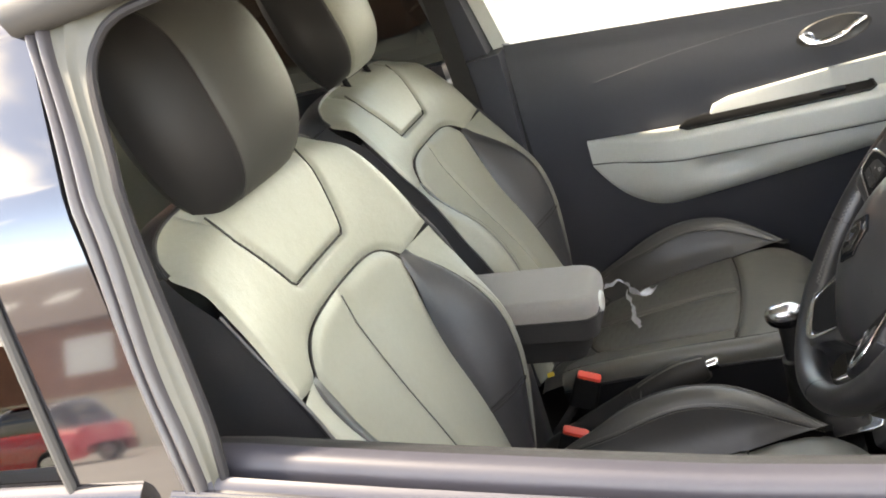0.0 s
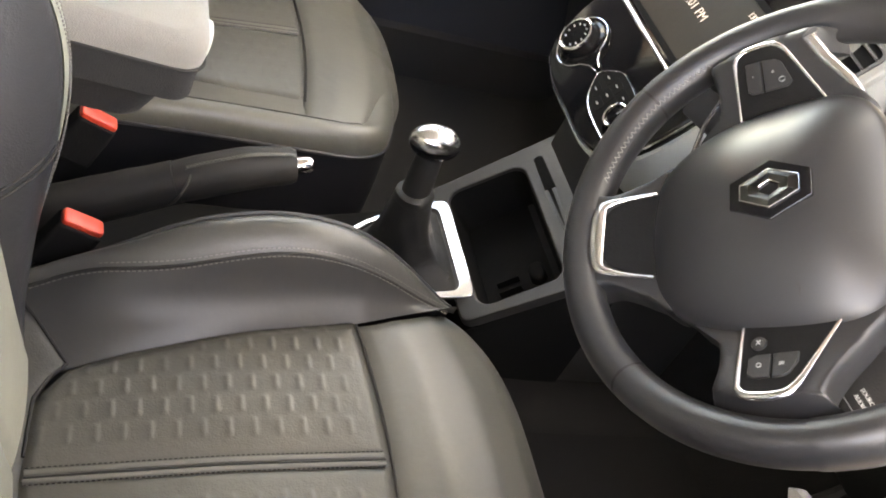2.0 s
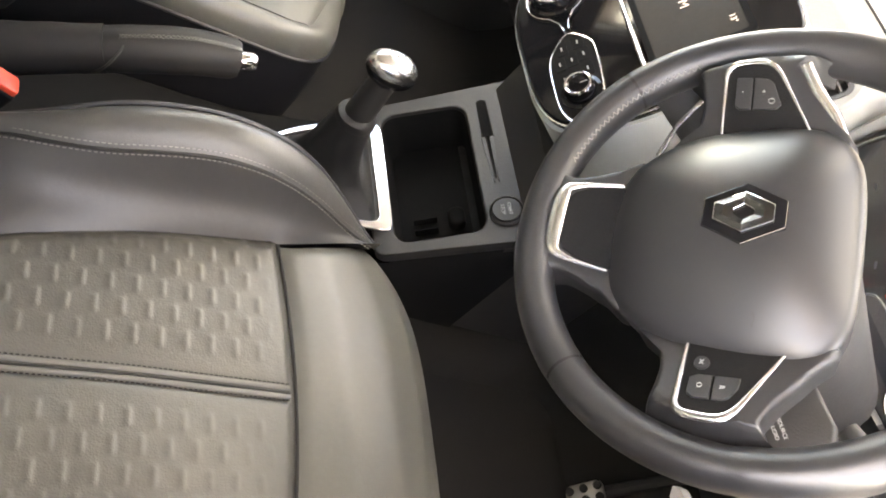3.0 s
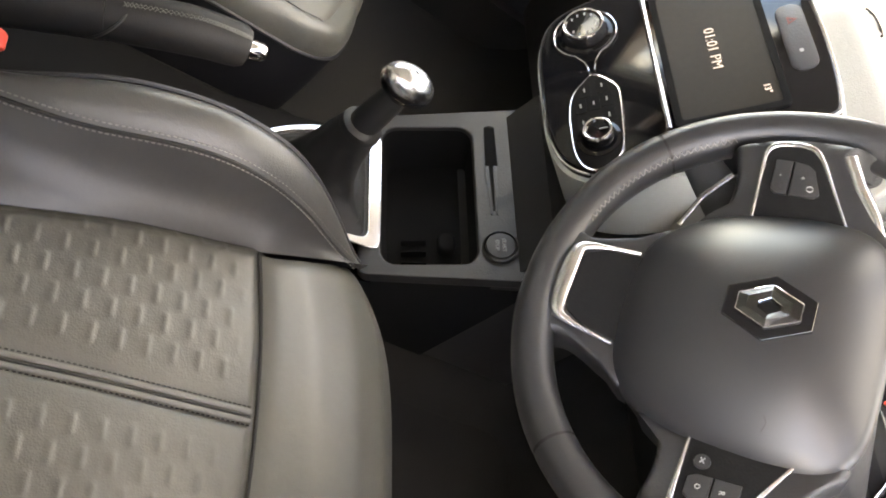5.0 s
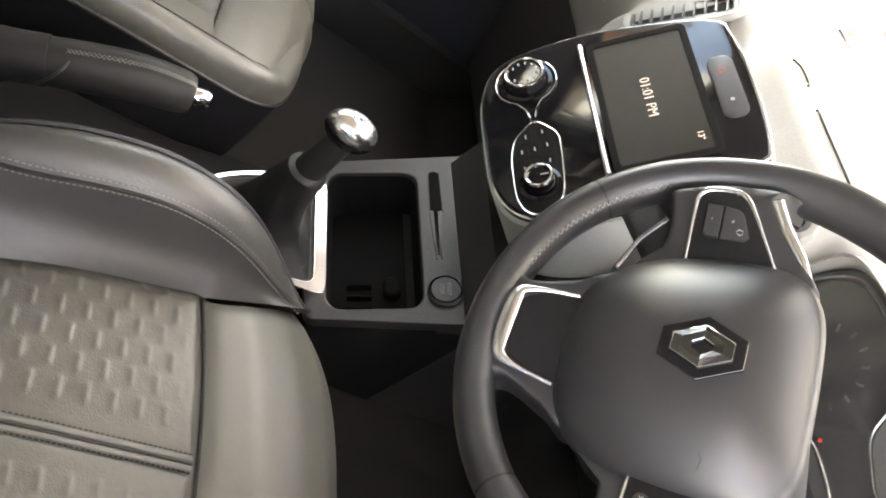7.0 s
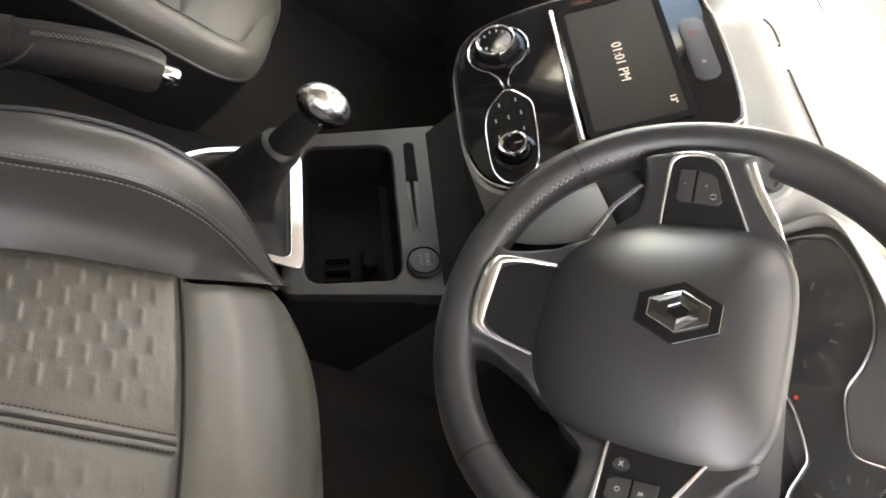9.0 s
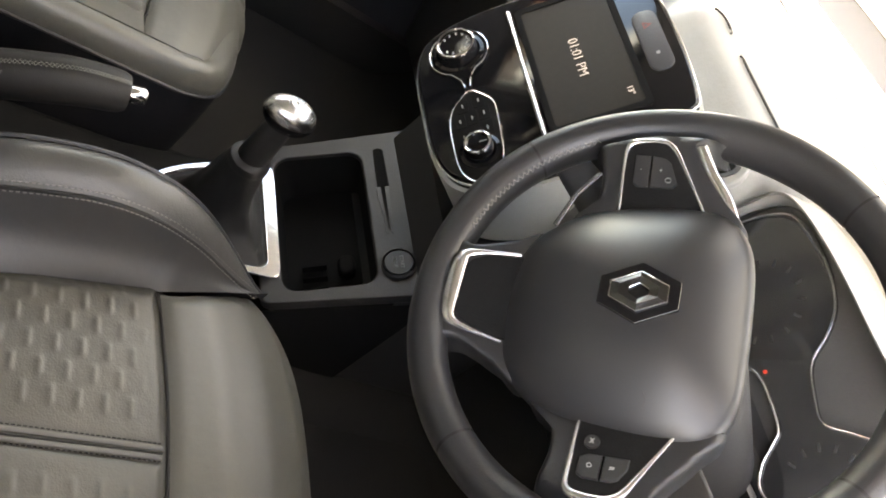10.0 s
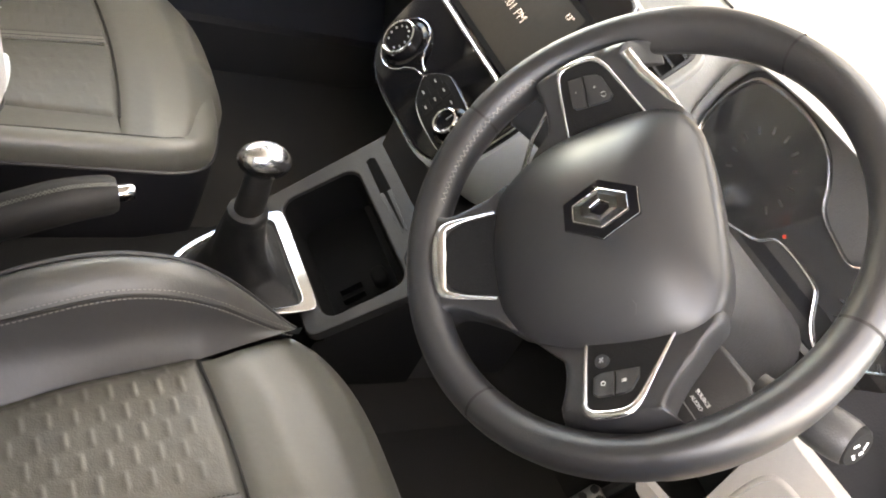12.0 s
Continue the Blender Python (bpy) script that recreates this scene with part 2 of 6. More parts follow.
def smooth_line(pts, n, closed=False):
    if closed:
        k, out = len(pts), []
        for i in range(n):
            s = i / n * k
            a, f = int(s), s - int(s)
            p = [Vector(pts[(a + d) % k]) for d in (-1, 0, 1, 2)]
            out.append(0.5 * (2 * p[1] + (p[2] - p[0]) * f + (2 * p[0] - 5 * p[1] + 4 * p[2] - p[3]) * f * f + (3 * p[1] - p[0] - 3 * p[2] + p[3]) * f ** 3))
        return out
    return [curve_at(pts, i / (n - 1)) for i in range(n)]


def tube(pts, radius, sides=10, closed=False, caps=True, flat=1.0, up=None):
    """A round (or flattened) rod along pts; radius may be a number or one per point."""
    pts = [Vector(p) for p in pts]
    n = len(pts)
    verts, faces = [], []
    ref = Vector(up) if up else None
    side = None
    for i, p in enumerate(pts):
        a = pts[(i - 1) % n] if closed or i else p
        b = pts[(i + 1) % n] if closed or i < n - 1 else p
        d = (b - a).normalized()
        if ref:
            side = d.cross(ref).normalized()
        elif side is None:
            side = d.orthogonal().normalized()
        else:
            side = (side - d * side.dot(d)).normalized()
        other = d.cross(side)
        r = radius[i] if isinstance(radius, (list, tuple)) else radius
        for k in range(sides):
            w = 2 * math.pi * k / sides
            verts.append(p + side * (r * math.cos(w)) + other * (r * flat * math.sin(w)))
    for i in range(n if closed else n - 1):
        for k in range(sides):
            a, b = i * sides, ((i + 1) % n) * sides
            faces.append((a + k, a + (k + 1) % sides, b + (k + 1) % sides, b + k))
    if caps and not closed:
        faces.append(tuple(reversed(range(sides))))
        faces.append(tuple(range((n - 1) * sides, n * sides)))
    return verts, faces


def prism(outline, depth, m=None, taper=1.0, back=0.0):
    """outline: (u, v) corners, counter-clockwise, in the plane of m's x and y; from z = -back... to z = depth."""
    m = m or Matrix()
    n = len(outline)
    cx, cy = sum(p[0] for p in outline) / n, sum(p[1] for p in outline) / n
    verts = [m @ Vector((u, v, back)) for u, v in outline] + [m @ Vector((cx + (u - cx) * taper, cy + (v - cy) * taper, depth)) for u, v in outline]
    faces = [tuple(reversed(range(n))), tuple(range(n, 2 * n))] + [(i, (i + 1) % n, n + (i + 1) % n, n + i) for i in range(n)]
    return verts, faces


def pillow(outline, depth, m=None, edge=0.004, rings=3):
    """A plate whose upper rim is rounded over the width edge."""
    m = m or Matrix()
    n = len(outline)
    cx, cy = sum(p[0] for p in outline) / n, sum(p[1] for p in outline) / n
    ext = max(math.hypot(u - cx, v - cy) for u, v in outline)
    loops = [(1.0, 0.0)]
    for k in range(rings + 1):
        a = math.pi / 2 * k / rings
        loops.append((1 - edge * (1 - math.cos(a)) / ext, depth - edge * (1 - math.sin(a)) * min(1, depth / edge)))
    verts, faces = [], []
    for s, h in loops:
        verts += [m @ Vector((cx + (u - cx) * s, cy + (v - cy) * s, h)) for u, v in outline]
    for r in range(len(loops) - 1):
        faces += [(r * n + i, r * n + (i + 1) % n, (r + 1) * n + (i + 1) % n, (r + 1) * n + i) for i in range(n)]
    faces.append(tuple(range((len(loops) - 1) * n, len(loops) * n)))
    faces.append(tuple(reversed(range(n))))
    return verts, faces


def rounded(w, h, r, n=5, cx=0.0, cy=0.0):
    """Corners of a rounded rectangle."""
    out = []
    for sx, sy, a0 in ((1, 1, 0), (-1, 1, 90), (-1, -1, 180), (1, -1, 270)):
        for k in range(n + 1):
            a = radians(a0 + 90 * k / n)
            out.append((cx + sx * (w / 2 - r) + r * math.cos(a), cy + sy * (h / 2 - r) + r * math.sin(a)))
    return out


def ring_plate(outer, inner, depth, m=None):
    """A flat frame between two outlines with the same number of corners."""
    m = m or Matrix()
    n = len(outer)
    verts = [m @ Vector((*p, 0)) for p in outer] + [m @ Vector((*p, depth)) for p in outer] + [m @ Vector((*p, depth)) for p in inner] + [m @ Vector((*p, 0)) for p in inner]
    faces = []
    for r in range(4):
        a, b = r * n, (r + 1) % 4 * n
        faces += [(a + i, a + (i + 1) % n, b + (i + 1) % n, b + i) for i in range(n)]
    return verts, faces


def lathe(profile, sides=32, m=None, cap=True):
    """profile: (radius, height) rows, turned round z of m."""
    m = m or Matrix()
    verts, faces = [], []
    for r, h in profile:
        verts += [m @ Vector((r * math.cos(2 * math.pi * k / sides), r * math.sin(2 * math.pi * k / sides), h)) for k in range(sides)]
    for i in range(len(profile) - 1):
        faces += [(i * sides + k, i * sides + (k + 1) % sides, (i + 1) * sides + (k + 1) % sides, (i + 1) * sides + k) for k in range(sides)]
    if cap and profile[-1][0] > 0.0002:
        faces.append(tuple(range((len(profile) - 1) * sides, len(profile) * sides)))
    return verts, faces


def box(x0, x1, y0, y1, z0, z1, m=None):
    m = m or Matrix()
    v = [m @ Vector((x, y, z)) for x in (x0, x1) for y in (y0, y1) for z in (z0, z1)]
    return v, [(0, 1, 3, 2), (4, 6, 7, 5), (0, 4, 5, 1), (2, 3, 7, 6), (0, 2, 6, 4), (1, 5, 7, 3)]


def frame_of(origin, ex, ey):
    ex, ey = Vector(ex).normalized(), Vector(ey)
    ey = (ey - ex * ey.dot(ex)).normalized()
    ez = ex.cross(ey)
    m = Matrix((ex, ey, ez)).transposed().to_4x4()
    m.translation = origin
    return m


def words(text, size, m, depth=0.0003, thin=0.0):
    cu = bpy.data.curves.new("words", "FONT")
    cu.body, cu.size, cu.align_x, cu.align_y, cu.extrude, cu.resolution_u = text, size, "CENTER", "CENTER", depth, 3
    cu.offset = -thin
    ob = bpy.data.objects.new("words", cu)
    me = bpy.data.meshes.new_from_object(ob)
    geo = [m @ v.co for v in me.vertices], [tuple(p.vertices) for p in me.polygons]
    bpy.data.objects.remove(ob)
    return geo


def step(a, b, x):
    t = min(max((x - a) / (b - a), 0), 1)
    return t * t * (3 - 2 * t)


def table(rows, x):
    """Value at x by straight lines through rows of (x, value)."""
    if x <= rows[0][0]:
        return rows[0][1]
    for (a, va), (b, vb) in zip(rows, rows[1:]):
        if x <= b:
            return va + (vb - va) * (x - a) / (b - a)
    return rows[-1][1]


# ---- ground and surroundings ----
M_GROUND = material("sunlit_concrete", (0.27, 0.25, 0.225), 0.9, bump=(("noise", 60, 0.4, 0.01),), vary=0.14, vary_scale=0.8)
M_BRICK = material("red_brown_brick", (0.27, 0.13, 0.085), 0.85, vary=0.25, vary_scale=2.0)
M_ROOF = material("brown_roof_tiles", (0.11, 0.085, 0.075), 0.8, vary=0.25, vary_scale=3.0)
M_RENDER = material("cream_render", (0.58, 0.53, 0.42), 0.85, vary=0.08, vary_scale=1.5)
M_CAR_RED = material("red_car_paint", (0.50, 0.020, 0.025), 0.2, coat=1.0, vary=0.05)


def make_ground():
    n = 40
    v = [((i / n - 0.5) * 600, (j / n - 0.5) * 600, 0.0) for i in range(n + 1) for j in range(n + 1)]
    f = [(i * (n + 1) + j, (i + 1) * (n + 1) + j, (i + 1) * (n + 1) + j + 1, i * (n + 1) + j + 1) for i in range(n) for j in range(n)]
    me = bpy.data.meshes.new("ground")
    me.from_pydata(v, [], f)
    me.materials.append(M_GROUND)
    tagged(new("ground", me), "pale sunlit concrete forecourt round the car", "ground", kind="structure")


def make_house():
    h = thing("house", (-30, -26, 0), "low brown brick building with a tiled roof and skylights", "building")
    soft(part("wall", box(-70, -8, -34, -24.0, 0, 4.3), M_BRICK, h, smooth=False), 0.02, 1)
    part("roof", ([(-70.4, -23.5, 4.2), (-7.6, -23.5, 4.2), (-7.6, -29, 7.1), (-70.4, -29, 7.1), (-70.4, -34.5, 4.2), (-7.6, -34.5, 4.2)],
                  [(0, 1, 2, 3), (3, 2, 5, 4), (0, 3, 4), (1, 5, 2), (0, 4, 5, 1)]), M_ROOF, h, smooth=False)
    for x in (-40.0, -36.5, -33.2, -30.0, -27.4, -24.4, -21.4, -18.4, -15.0):
        m = frame_of((x, -25.9, 5.48), (1, 0, 0), (0, -5.5, 2.9))
        w = part("skylight", prism(rounded(1.3, 0.8, 0.04), 0.06, m), M_WHITE, h, "white-framed skylight", smooth=False)
        part("pane", prism(rounded(1.15, 0.62, 0.02), 0.075, m), M_GLASS, w, smooth=False)
    for x in (-34.0, -21.7):
        part("sign_board", box(x - 1.0, x + 1.0, -24.0, -23.94, 2.5, 3.7), M_WHITE, h, "plain white board", smooth=False)
    for x in (-44.0, -28.0, -15.0):
        w = part("window", box(x - 0.7, x + 0.7, -24.0, -23.95, 1.9, 3.1), M_WHITE, h, "white window frame", smooth=False)
        part("pane", box(x - 0.62, x + 0.62, -23.95, -23.93, 1.98, 3.02), M_GLOSS, w, smooth=False)
    b = thing("brick_house", (-12, 14, 0), "plain brown brick house across the forecourt", "building")
    soft(part("wall", box(-24, -4.5, 11.5, 18, 0, 5.2), M_BRICK, b, smooth=False), 0.02, 1)
    part("roof", ([(-24.4, 11.0, 5.1), (-4.1, 11.0, 5.1), (-4.1, 14.7, 7.6), (-24.4, 14.7, 7.6), (-24.4, 18.5, 5.1), (-4.1, 18.5, 5.1)], [(0, 3, 2, 1), (3, 4, 5, 2), (0, 4, 3), (1, 2, 5), (0, 1, 5, 4)]), M_ROOF, b, smooth=False)
    w = thing("garden_wall", (-26, -18.5, 0), "cream rendered low boundary wall", "wall")
    soft(part("wall", box(-60, -6, -18.7, -18.4, 0, 1.6), M_RENDER, w, smooth=False), 0.02, 1)
    part("coping", box(-60.05, -5.95, -18.77, -18.33, 1.6, 1.66), M_RENDER, w, smooth=False)


def make_red_car():
    c = thing("car", (-14.3, -14.0, 0), "red hatchback parked in front of the cream wall", "car")

    def place(x, y, z):
        return Vector((-14.3 + x, -14.0 + y, z))
    rows = [(-2.0, 0.55, 0.62), (-1.95, 0.80, 0.70), (-1.5, 0.95, 0.76), (-0.9, 1.02, 0.82), (1.3, 1.0, 0.84), (1.9, 0.95, 0.80), (2.0, 0.6, 0.7)]

    def body(u, v):
        s = -2 + 4 * u
        top, w = table([(a, b) for a, b, _ in rows], s), table([(a, d) for a, _, d in rows], s)
        a = math.pi * v
        k = 0.35
        return place(s, -w * math.copysign(abs(math.cos(a)) ** k, math.cos(a)), 0.25 + (top - 0.25) * abs(math.sin(a)) ** k)
    part("body", flipped(surf(body, 24, 24)), M_CAR_RED, c)

    def cabin(u, v):
        s = -0.75 + 2.5 * u
        top = 0.95 + 0.52 * (step(-0.75, 0.0, s) * (1 - step(1.2, 1.75, s)))
        a = math.pi * v
        return place(s, -0.66 * math.copysign(abs(math.cos(a)) ** 0.4, math.cos(a)), 0.9 + (top - 0.9) * abs(math.sin(a)) ** 0.5)
    part("cabin_glass", flipped(surf(cabin, 20, 20)), M_GLOSS, c, "dark glass")
    part("roof", flipped(surf(lambda u, v: place(0.05 + 1.1 * u, -0.55 + 1.1 * v, 1.475 - 0.03 * (2 * v - 1) ** 2), 6, 6)), M_CAR_RED, c)
    for x in (-1.25, 1.25):
        for y in (-0.78, 0.78):
            m = pose(-14.3 + x, -14.0 + y, 0.31, 90)
            t = part("wheel", lathe([(0.12, -0.1), (0.27, -0.1), (0.31, -0.06), (0.31, 0.06), (0.27, 0.1), (0.12, 0.1)], 24, m), M_RUBBER, c)
            part("rim", lathe([(0.02, -0.11), (0.19, -0.105), (0.19, 0.105), (0.02, 0.11)], 20, m), M_STEEL, t)


# ---- the car's shell ----
FLOOR = 0.33


def belt(x):
    """Height of the side windows' lower edge."""
    return table([(-2.2, 1.16), (-0.557, 1.070), (-0.387, 1.037), (-0.254, 1.013), (-0.133, 0.992), (0.10, 0.962), (0.60, 0.930)], x)


def side_y(z):
    """Half width of the shell at a height."""
    return table([(0.2, 0.80), (0.7, 0.82), (1.0, 0.80), (1.08, 0.785), (1.30, 0.730), (1.46, 0.645), (1.52, 0.54)], z)


def strip(xz, sign, thick, lift=0.0):
    """A plate that follows the side's curve over the closed outline xz (x, z)."""
    n = len(xz)
    outer = [(x, sign * (side_y(z) + lift), z) for x, z in xz]
    inner = [(x, sign * (side_y(z) + lift - thick), z) for x, z in xz]
    faces = [(i, (i + 1) % n, n + (i + 1) % n, n + i) for i in range(n)]
    h = n // 2
    faces += [(i, i + 1, n - 2 - i, n - 1 - i) for i in range(h - 1)]
    faces += [(n + n - 1 - i, n + n - 2 - i, n + i + 1, n + i) for i in range(h - 1)]
    return outer + inner, faces


def band(a, b, width, n=24):
    """Closed outline of a band from a to b (x, z) of that width along x, cut in n steps so that it can follow the curve."""
    left = [(a[0] + (b[0] - a[0]) * i / n, a[1] + (b[1] - a[1]) * i / n) for i in range(n + 1)]
    return left + [(x + width, z) for x, z in reversed(left)]


def make_shell():
    c = thing("car_shell", (0, 0, 0), "white car body with pale headliner seen from the driver's window", "car body", kind="structure")

    def floor_fn(u, v):
        x, y = -2.2 + 3.0 * u, -0.74 + 1.48 * v
        tunnel = 0.10 * (1 - step(0.07, 0.15, abs(y)))
        return (x, y, FLOOR + tunnel + 0.35 * step(0.42, 0.80, x))
    part("carpet", surf(floor_fn, 60, 48), M_CARPET, c, "black fibre carpet")
    part("underbody", box(-2.25, 0.95, -0.78, 0.78, 0.26, 0.30), M_PLASTIC, c, smooth=False)
    part("firewall", box(0.80, 0.84, -0.78, 0.78, 0.28, 1.0), M_CARPET, c, smooth=False)

    def roof_fn(z0, dx):
        def fn(u, v):
            x, y = -2.1 + (0.08 + dx + 2.1) * u, -0.64 + 1.32 * v
            return (x, y, z0 + 0.05 * (1 - (y / 0.64) ** 2) - 0.05 * step(-0.3, 0.13, x))
        return fn
    part("headliner", flipped(surf(roof_fn(1.465, 0.0), 20, 14)), M_HEADLINER, c, "pale woven headliner")
    part("roof", surf(roof_fn(1.50, 0.02), 20, 14), M_PAINT, c, "white painted roof")
    part("front_header", box(0.03, 0.11, -0.62, 0.62, 1.41, 1.475), M_HEADLINER, c, smooth=False)
    part("windscreen", surf(lambda u, v: (0.10 + 0.94 * u, (-0.60 - 0.14 * u) + 2 * (0.60 + 0.14 * u) * v, 1.44 - 0.42 * u + 0.02 * math.sin(math.pi * v)), 10, 10), M_GLASS, c, "clear glass").visible_shadow = False
    part("rear_screen", surf(lambda u, v: (-1.95 - 0.3 * u, -0.55 + 1.1 * v, 1.45 - 0.32 * u), 6, 6), M_GLASS_DARK, c, "tinted glass").visible_shadow = False
    part("tailgate", box(-2.30, -2.22, -0.75, 0.75, 0.26, 1.13), M_PLASTIC_MID, c, smooth=False)
    for s in (-1, 1):
        part("roof_rail", tube([(-2.1, s * 0.61, 1.455), (-1.0, s * 0.615, 1.488), (0.03, s * 0.61, 1.462), (0.13, s * 0.61, 1.445)], 0.028, 10), M_CAP, c)
        part("windscreen_pillar", tube([(0.10, s * 0.625, 1.44), (0.5, s * 0.68, 1.27), (1.02, s * 0.75, 1.02)], 0.035, 10, flat=0.7), M_HEADLINER, c)
        part("rear_pillar", strip(band((-2.05, 1.10), (-2.15, 1.46), 0.32), s, 0.08), M_HEADLINER, c)
        part("centre_pillar", strip(band((-0.70, 0.32), (-0.664, 1.03 if s < 0 else 1.10), 0.09), s, 0.10, -0.02), M_TRIM, c)
        part("centre_pillar_trim", strip(band((-0.69, 1.08), (-0.735, 1.46), 0.085), s, 0.06, -0.025), M_TRIM, c)
        part("sill", box(-2.2, 0.85, 0.695 if s > 0 else -0.80, 0.80 if s > 0 else -0.695, 0.26, 0.43), M_PLASTIC, c, smooth=False)
        part("kick_panel", box(0.52, 0.86, 0.70 if s > 0 else -0.76, 0.76 if s > 0 else -0.70, 0.26, 0.99), M_PLASTIC, c, smooth=False)
        part("wing", strip([(0.62, 0.3), (0.62, 0.6), (0.62, 0.985), (1.5, 0.96), (1.5, 0.6), (1.5, 0.3)], s, 0.03), M_PAINT, c, smooth=False)
    part("bonnet", surf(lambda u, v: (1.05 + 0.75 * u, -0.75 + 1.5 * v, 1.0 - 0.10 * u * u - 0.05 * (2 * v - 1) ** 2), 10, 10), M_PAINT, c, "white painted bonnet")
    part("front_bumper", surf(lambda u, v: (1.80 + 0.28 * math.sin(math.pi * v) ** 0.5 * (0.85 + 0.15 * math.sin(math.pi * u)), -0.80 + 1.60 * v, 0.22 + 0.70 * u), 10, 24), M_PAINT, c, "white front bumper")
    part("rear_bumper", surf(lambda u, v: (-2.24 - 0.10 * math.sin(math.pi * v) ** 0.5, 0.80 - 1.60 * v, 0.26 + 0.55 * u), 8, 20), M_PAINT, c, "white rear bumper")
    for x in (1.22, -1.40):
        for s in (-1, 1):
            mw = pose(x, s * 0.72, 0.315, 90)
            t = part("wheel", lathe([(0.17, -0.10), (0.29, -0.10), (0.315, -0.07), (0.315, 0.07), (0.29, 0.10), (0.17, 0.10)], 36, mw, False), M_RUBBER, c, "black road tyre")
            part("rim", lathe([(0.02, -0.085), (0.10, -0.08), (0.19, -0.095), (0.205, -0.09), (0.205, 0.09), (0.19, 0.095), (0.10, 0.08), (0.02, 0.085)], 30, mw), M_STEEL, t, "silver wheel rim")
    part("cowl", box(0.98, 1.06, -0.74, 0.74, 0.95, 0.99), M_PLASTIC, c, smooth=False)


def make_driver_door():
    d = thing("driver_door", (-0.05, -0.8, 0.35), "white closed car door with its window lowered", "car door")
    xs = [-0.575 + 1.16 * i / 24 for i in range(25)]

    def run(rows, x0=-0.575):
        """A strip along the belt; rows of (y, height above the belt)."""
        k = len(rows)
        v = [(x, y, belt(x) + h) for x in xs for y, h in rows]
        return v, [(i * k + j, (i + 1) * k + j, (i + 1) * k + j + 1, i * k + j + 1) for i in range(len(xs) - 1) for j in range(k - 1)]
    soft(part("door_cap", run([(-0.690, -0.30), (-0.692, -0.10), (-0.695, -0.034), (-0.703, -0.021), (-0.722, -0.010), (-0.735, -0.006), (-0.737, -0.02)]), M_CAP, d, "dark grey soft door cap"), 0.001)
    part("inner_seal", run([(-0.737, -0.03), (-0.738, -0.004), (-0.742, 0.0), (-0.752, 0.0), (-0.760, -0.004), (-0.764, -0.012), (-0.765, -0.03)]), M_FRAME, d, "grey satin window seal")
    part("window_slot", run([(-0.764, -0.026), (-0.766, -0.027), (-0.775, -0.027), (-0.776, -0.022)]), M_RUBBER, d)
    part("outer_seal", run([(-0.775, -0.026), (-0.776, -0.010), (-0.780, -0.007), (-0.786, -0.010), (-0.789, -0.016)]), M_FRAME, d, "grey belt strip")
    part("belt_moulding", run([(-0.788, -0.014), (-0.794, -0.012), (-0.800, -0.016), (-0.804, -0.026), (-0.803, -0.030)]), M_GLOSS, d, "gloss black belt moulding")
    part("outer_skin", run([(-0.802, -0.030), (-0.812, -0.033), (-0.824, -0.05), (-0.836, -0.20), (-0.835, -0.45), (-0.81, -0.66)]), M_PAINT, d, "white paint")
    # window frame: three lines up the rear edge and round the corner to the roof
    lip = [(-0.532, 1.050), (-0.530, 1.095), (-0.537, 1.155), (-0.550, 1.245), (-0.556, 1.310), (-0.566, 1.360), (-0.569, 1.385), (-0.566, 1.402), (-0.558, 1.414), (-0.545, 1.424), (-0.515, 1.430), (-0.40, 1.434)]
    mid = [(-0.543, 1.040), (-0.548, 1.088), (-0.561, 1.161), (-0.567, 1.264), (-0.580, 1.338), (-0.592, 1.385), (-0.598, 1.408), (-0.602, 1.432), (-0.602, 1.460), (-0.590, 1.480), (-0.540, 1.490), (-0.40, 1.494)]
    rim_out = [(-0.562, 1.030), (-0.569, 1.080), (-0.583, 1.164), (-0.594, 1.269), (-0.606, 1.350), (-0.618, 1.405), (-0.625, 1.433), (-0.631, 1.465), (-0.632, 1.490), (-0.610, 1.508), (-0.540, 1.514), (-0.40, 1.516)]
    lines = [[Vector((x, 0, z)) for x, z in row] for row in (lip, mid, rim_out)]

    def between(a, b, inset):
        """A band between two of the lines, set in from the side by inset(v)."""
        def fn(u, v):
            p = curve_at(lines[a], u).lerp(curve_at(lines[b], u), v)
            return (p.x, -side_y(min(p.z, 1.445)) + inset(v), p.z)
        return fn
    part("rear_frame", surf(between(1, 2, lambda v: 0.004 - 0.010 * abs(math.sin(2 * math.pi * v)) ** 0.6), 60, 18), M_FRAME_SATIN, d, "satin grey window frame")
    part("frame_channel", surf(between(0, 1, lambda v: 0.012 - 0.008 * v - 0.006 * math.exp(-((v - 0.55) / 0.06) ** 2)), 60, 14), M_CHANNEL, d, "pale run channel")
    part("frame_back", surf(lambda u, v: Vector(between(0, 1, lambda w: 0.012)(u, 0)) + Vector((-0.02 * v, 0.030 * v, 0)), 60, 4), M_RUBBER, d, "black inner seal")
    part("frame_lip", tube([Vector(between(0, 1, lambda w: 0.011)(i / 60, 0)) for i in range(61)], 0.0045, 8), M_CAP, d, "black seal lip")
    part("upper_frame", tube([(-0.63, -0.655, 1.452), (-0.3, -0.65, 1.462), (0.05, -0.645, 1.45), (0.3, -0.685, 1.34), (0.60, -0.765, 1.03)], 0.02, 10), M_RUBBER, d)


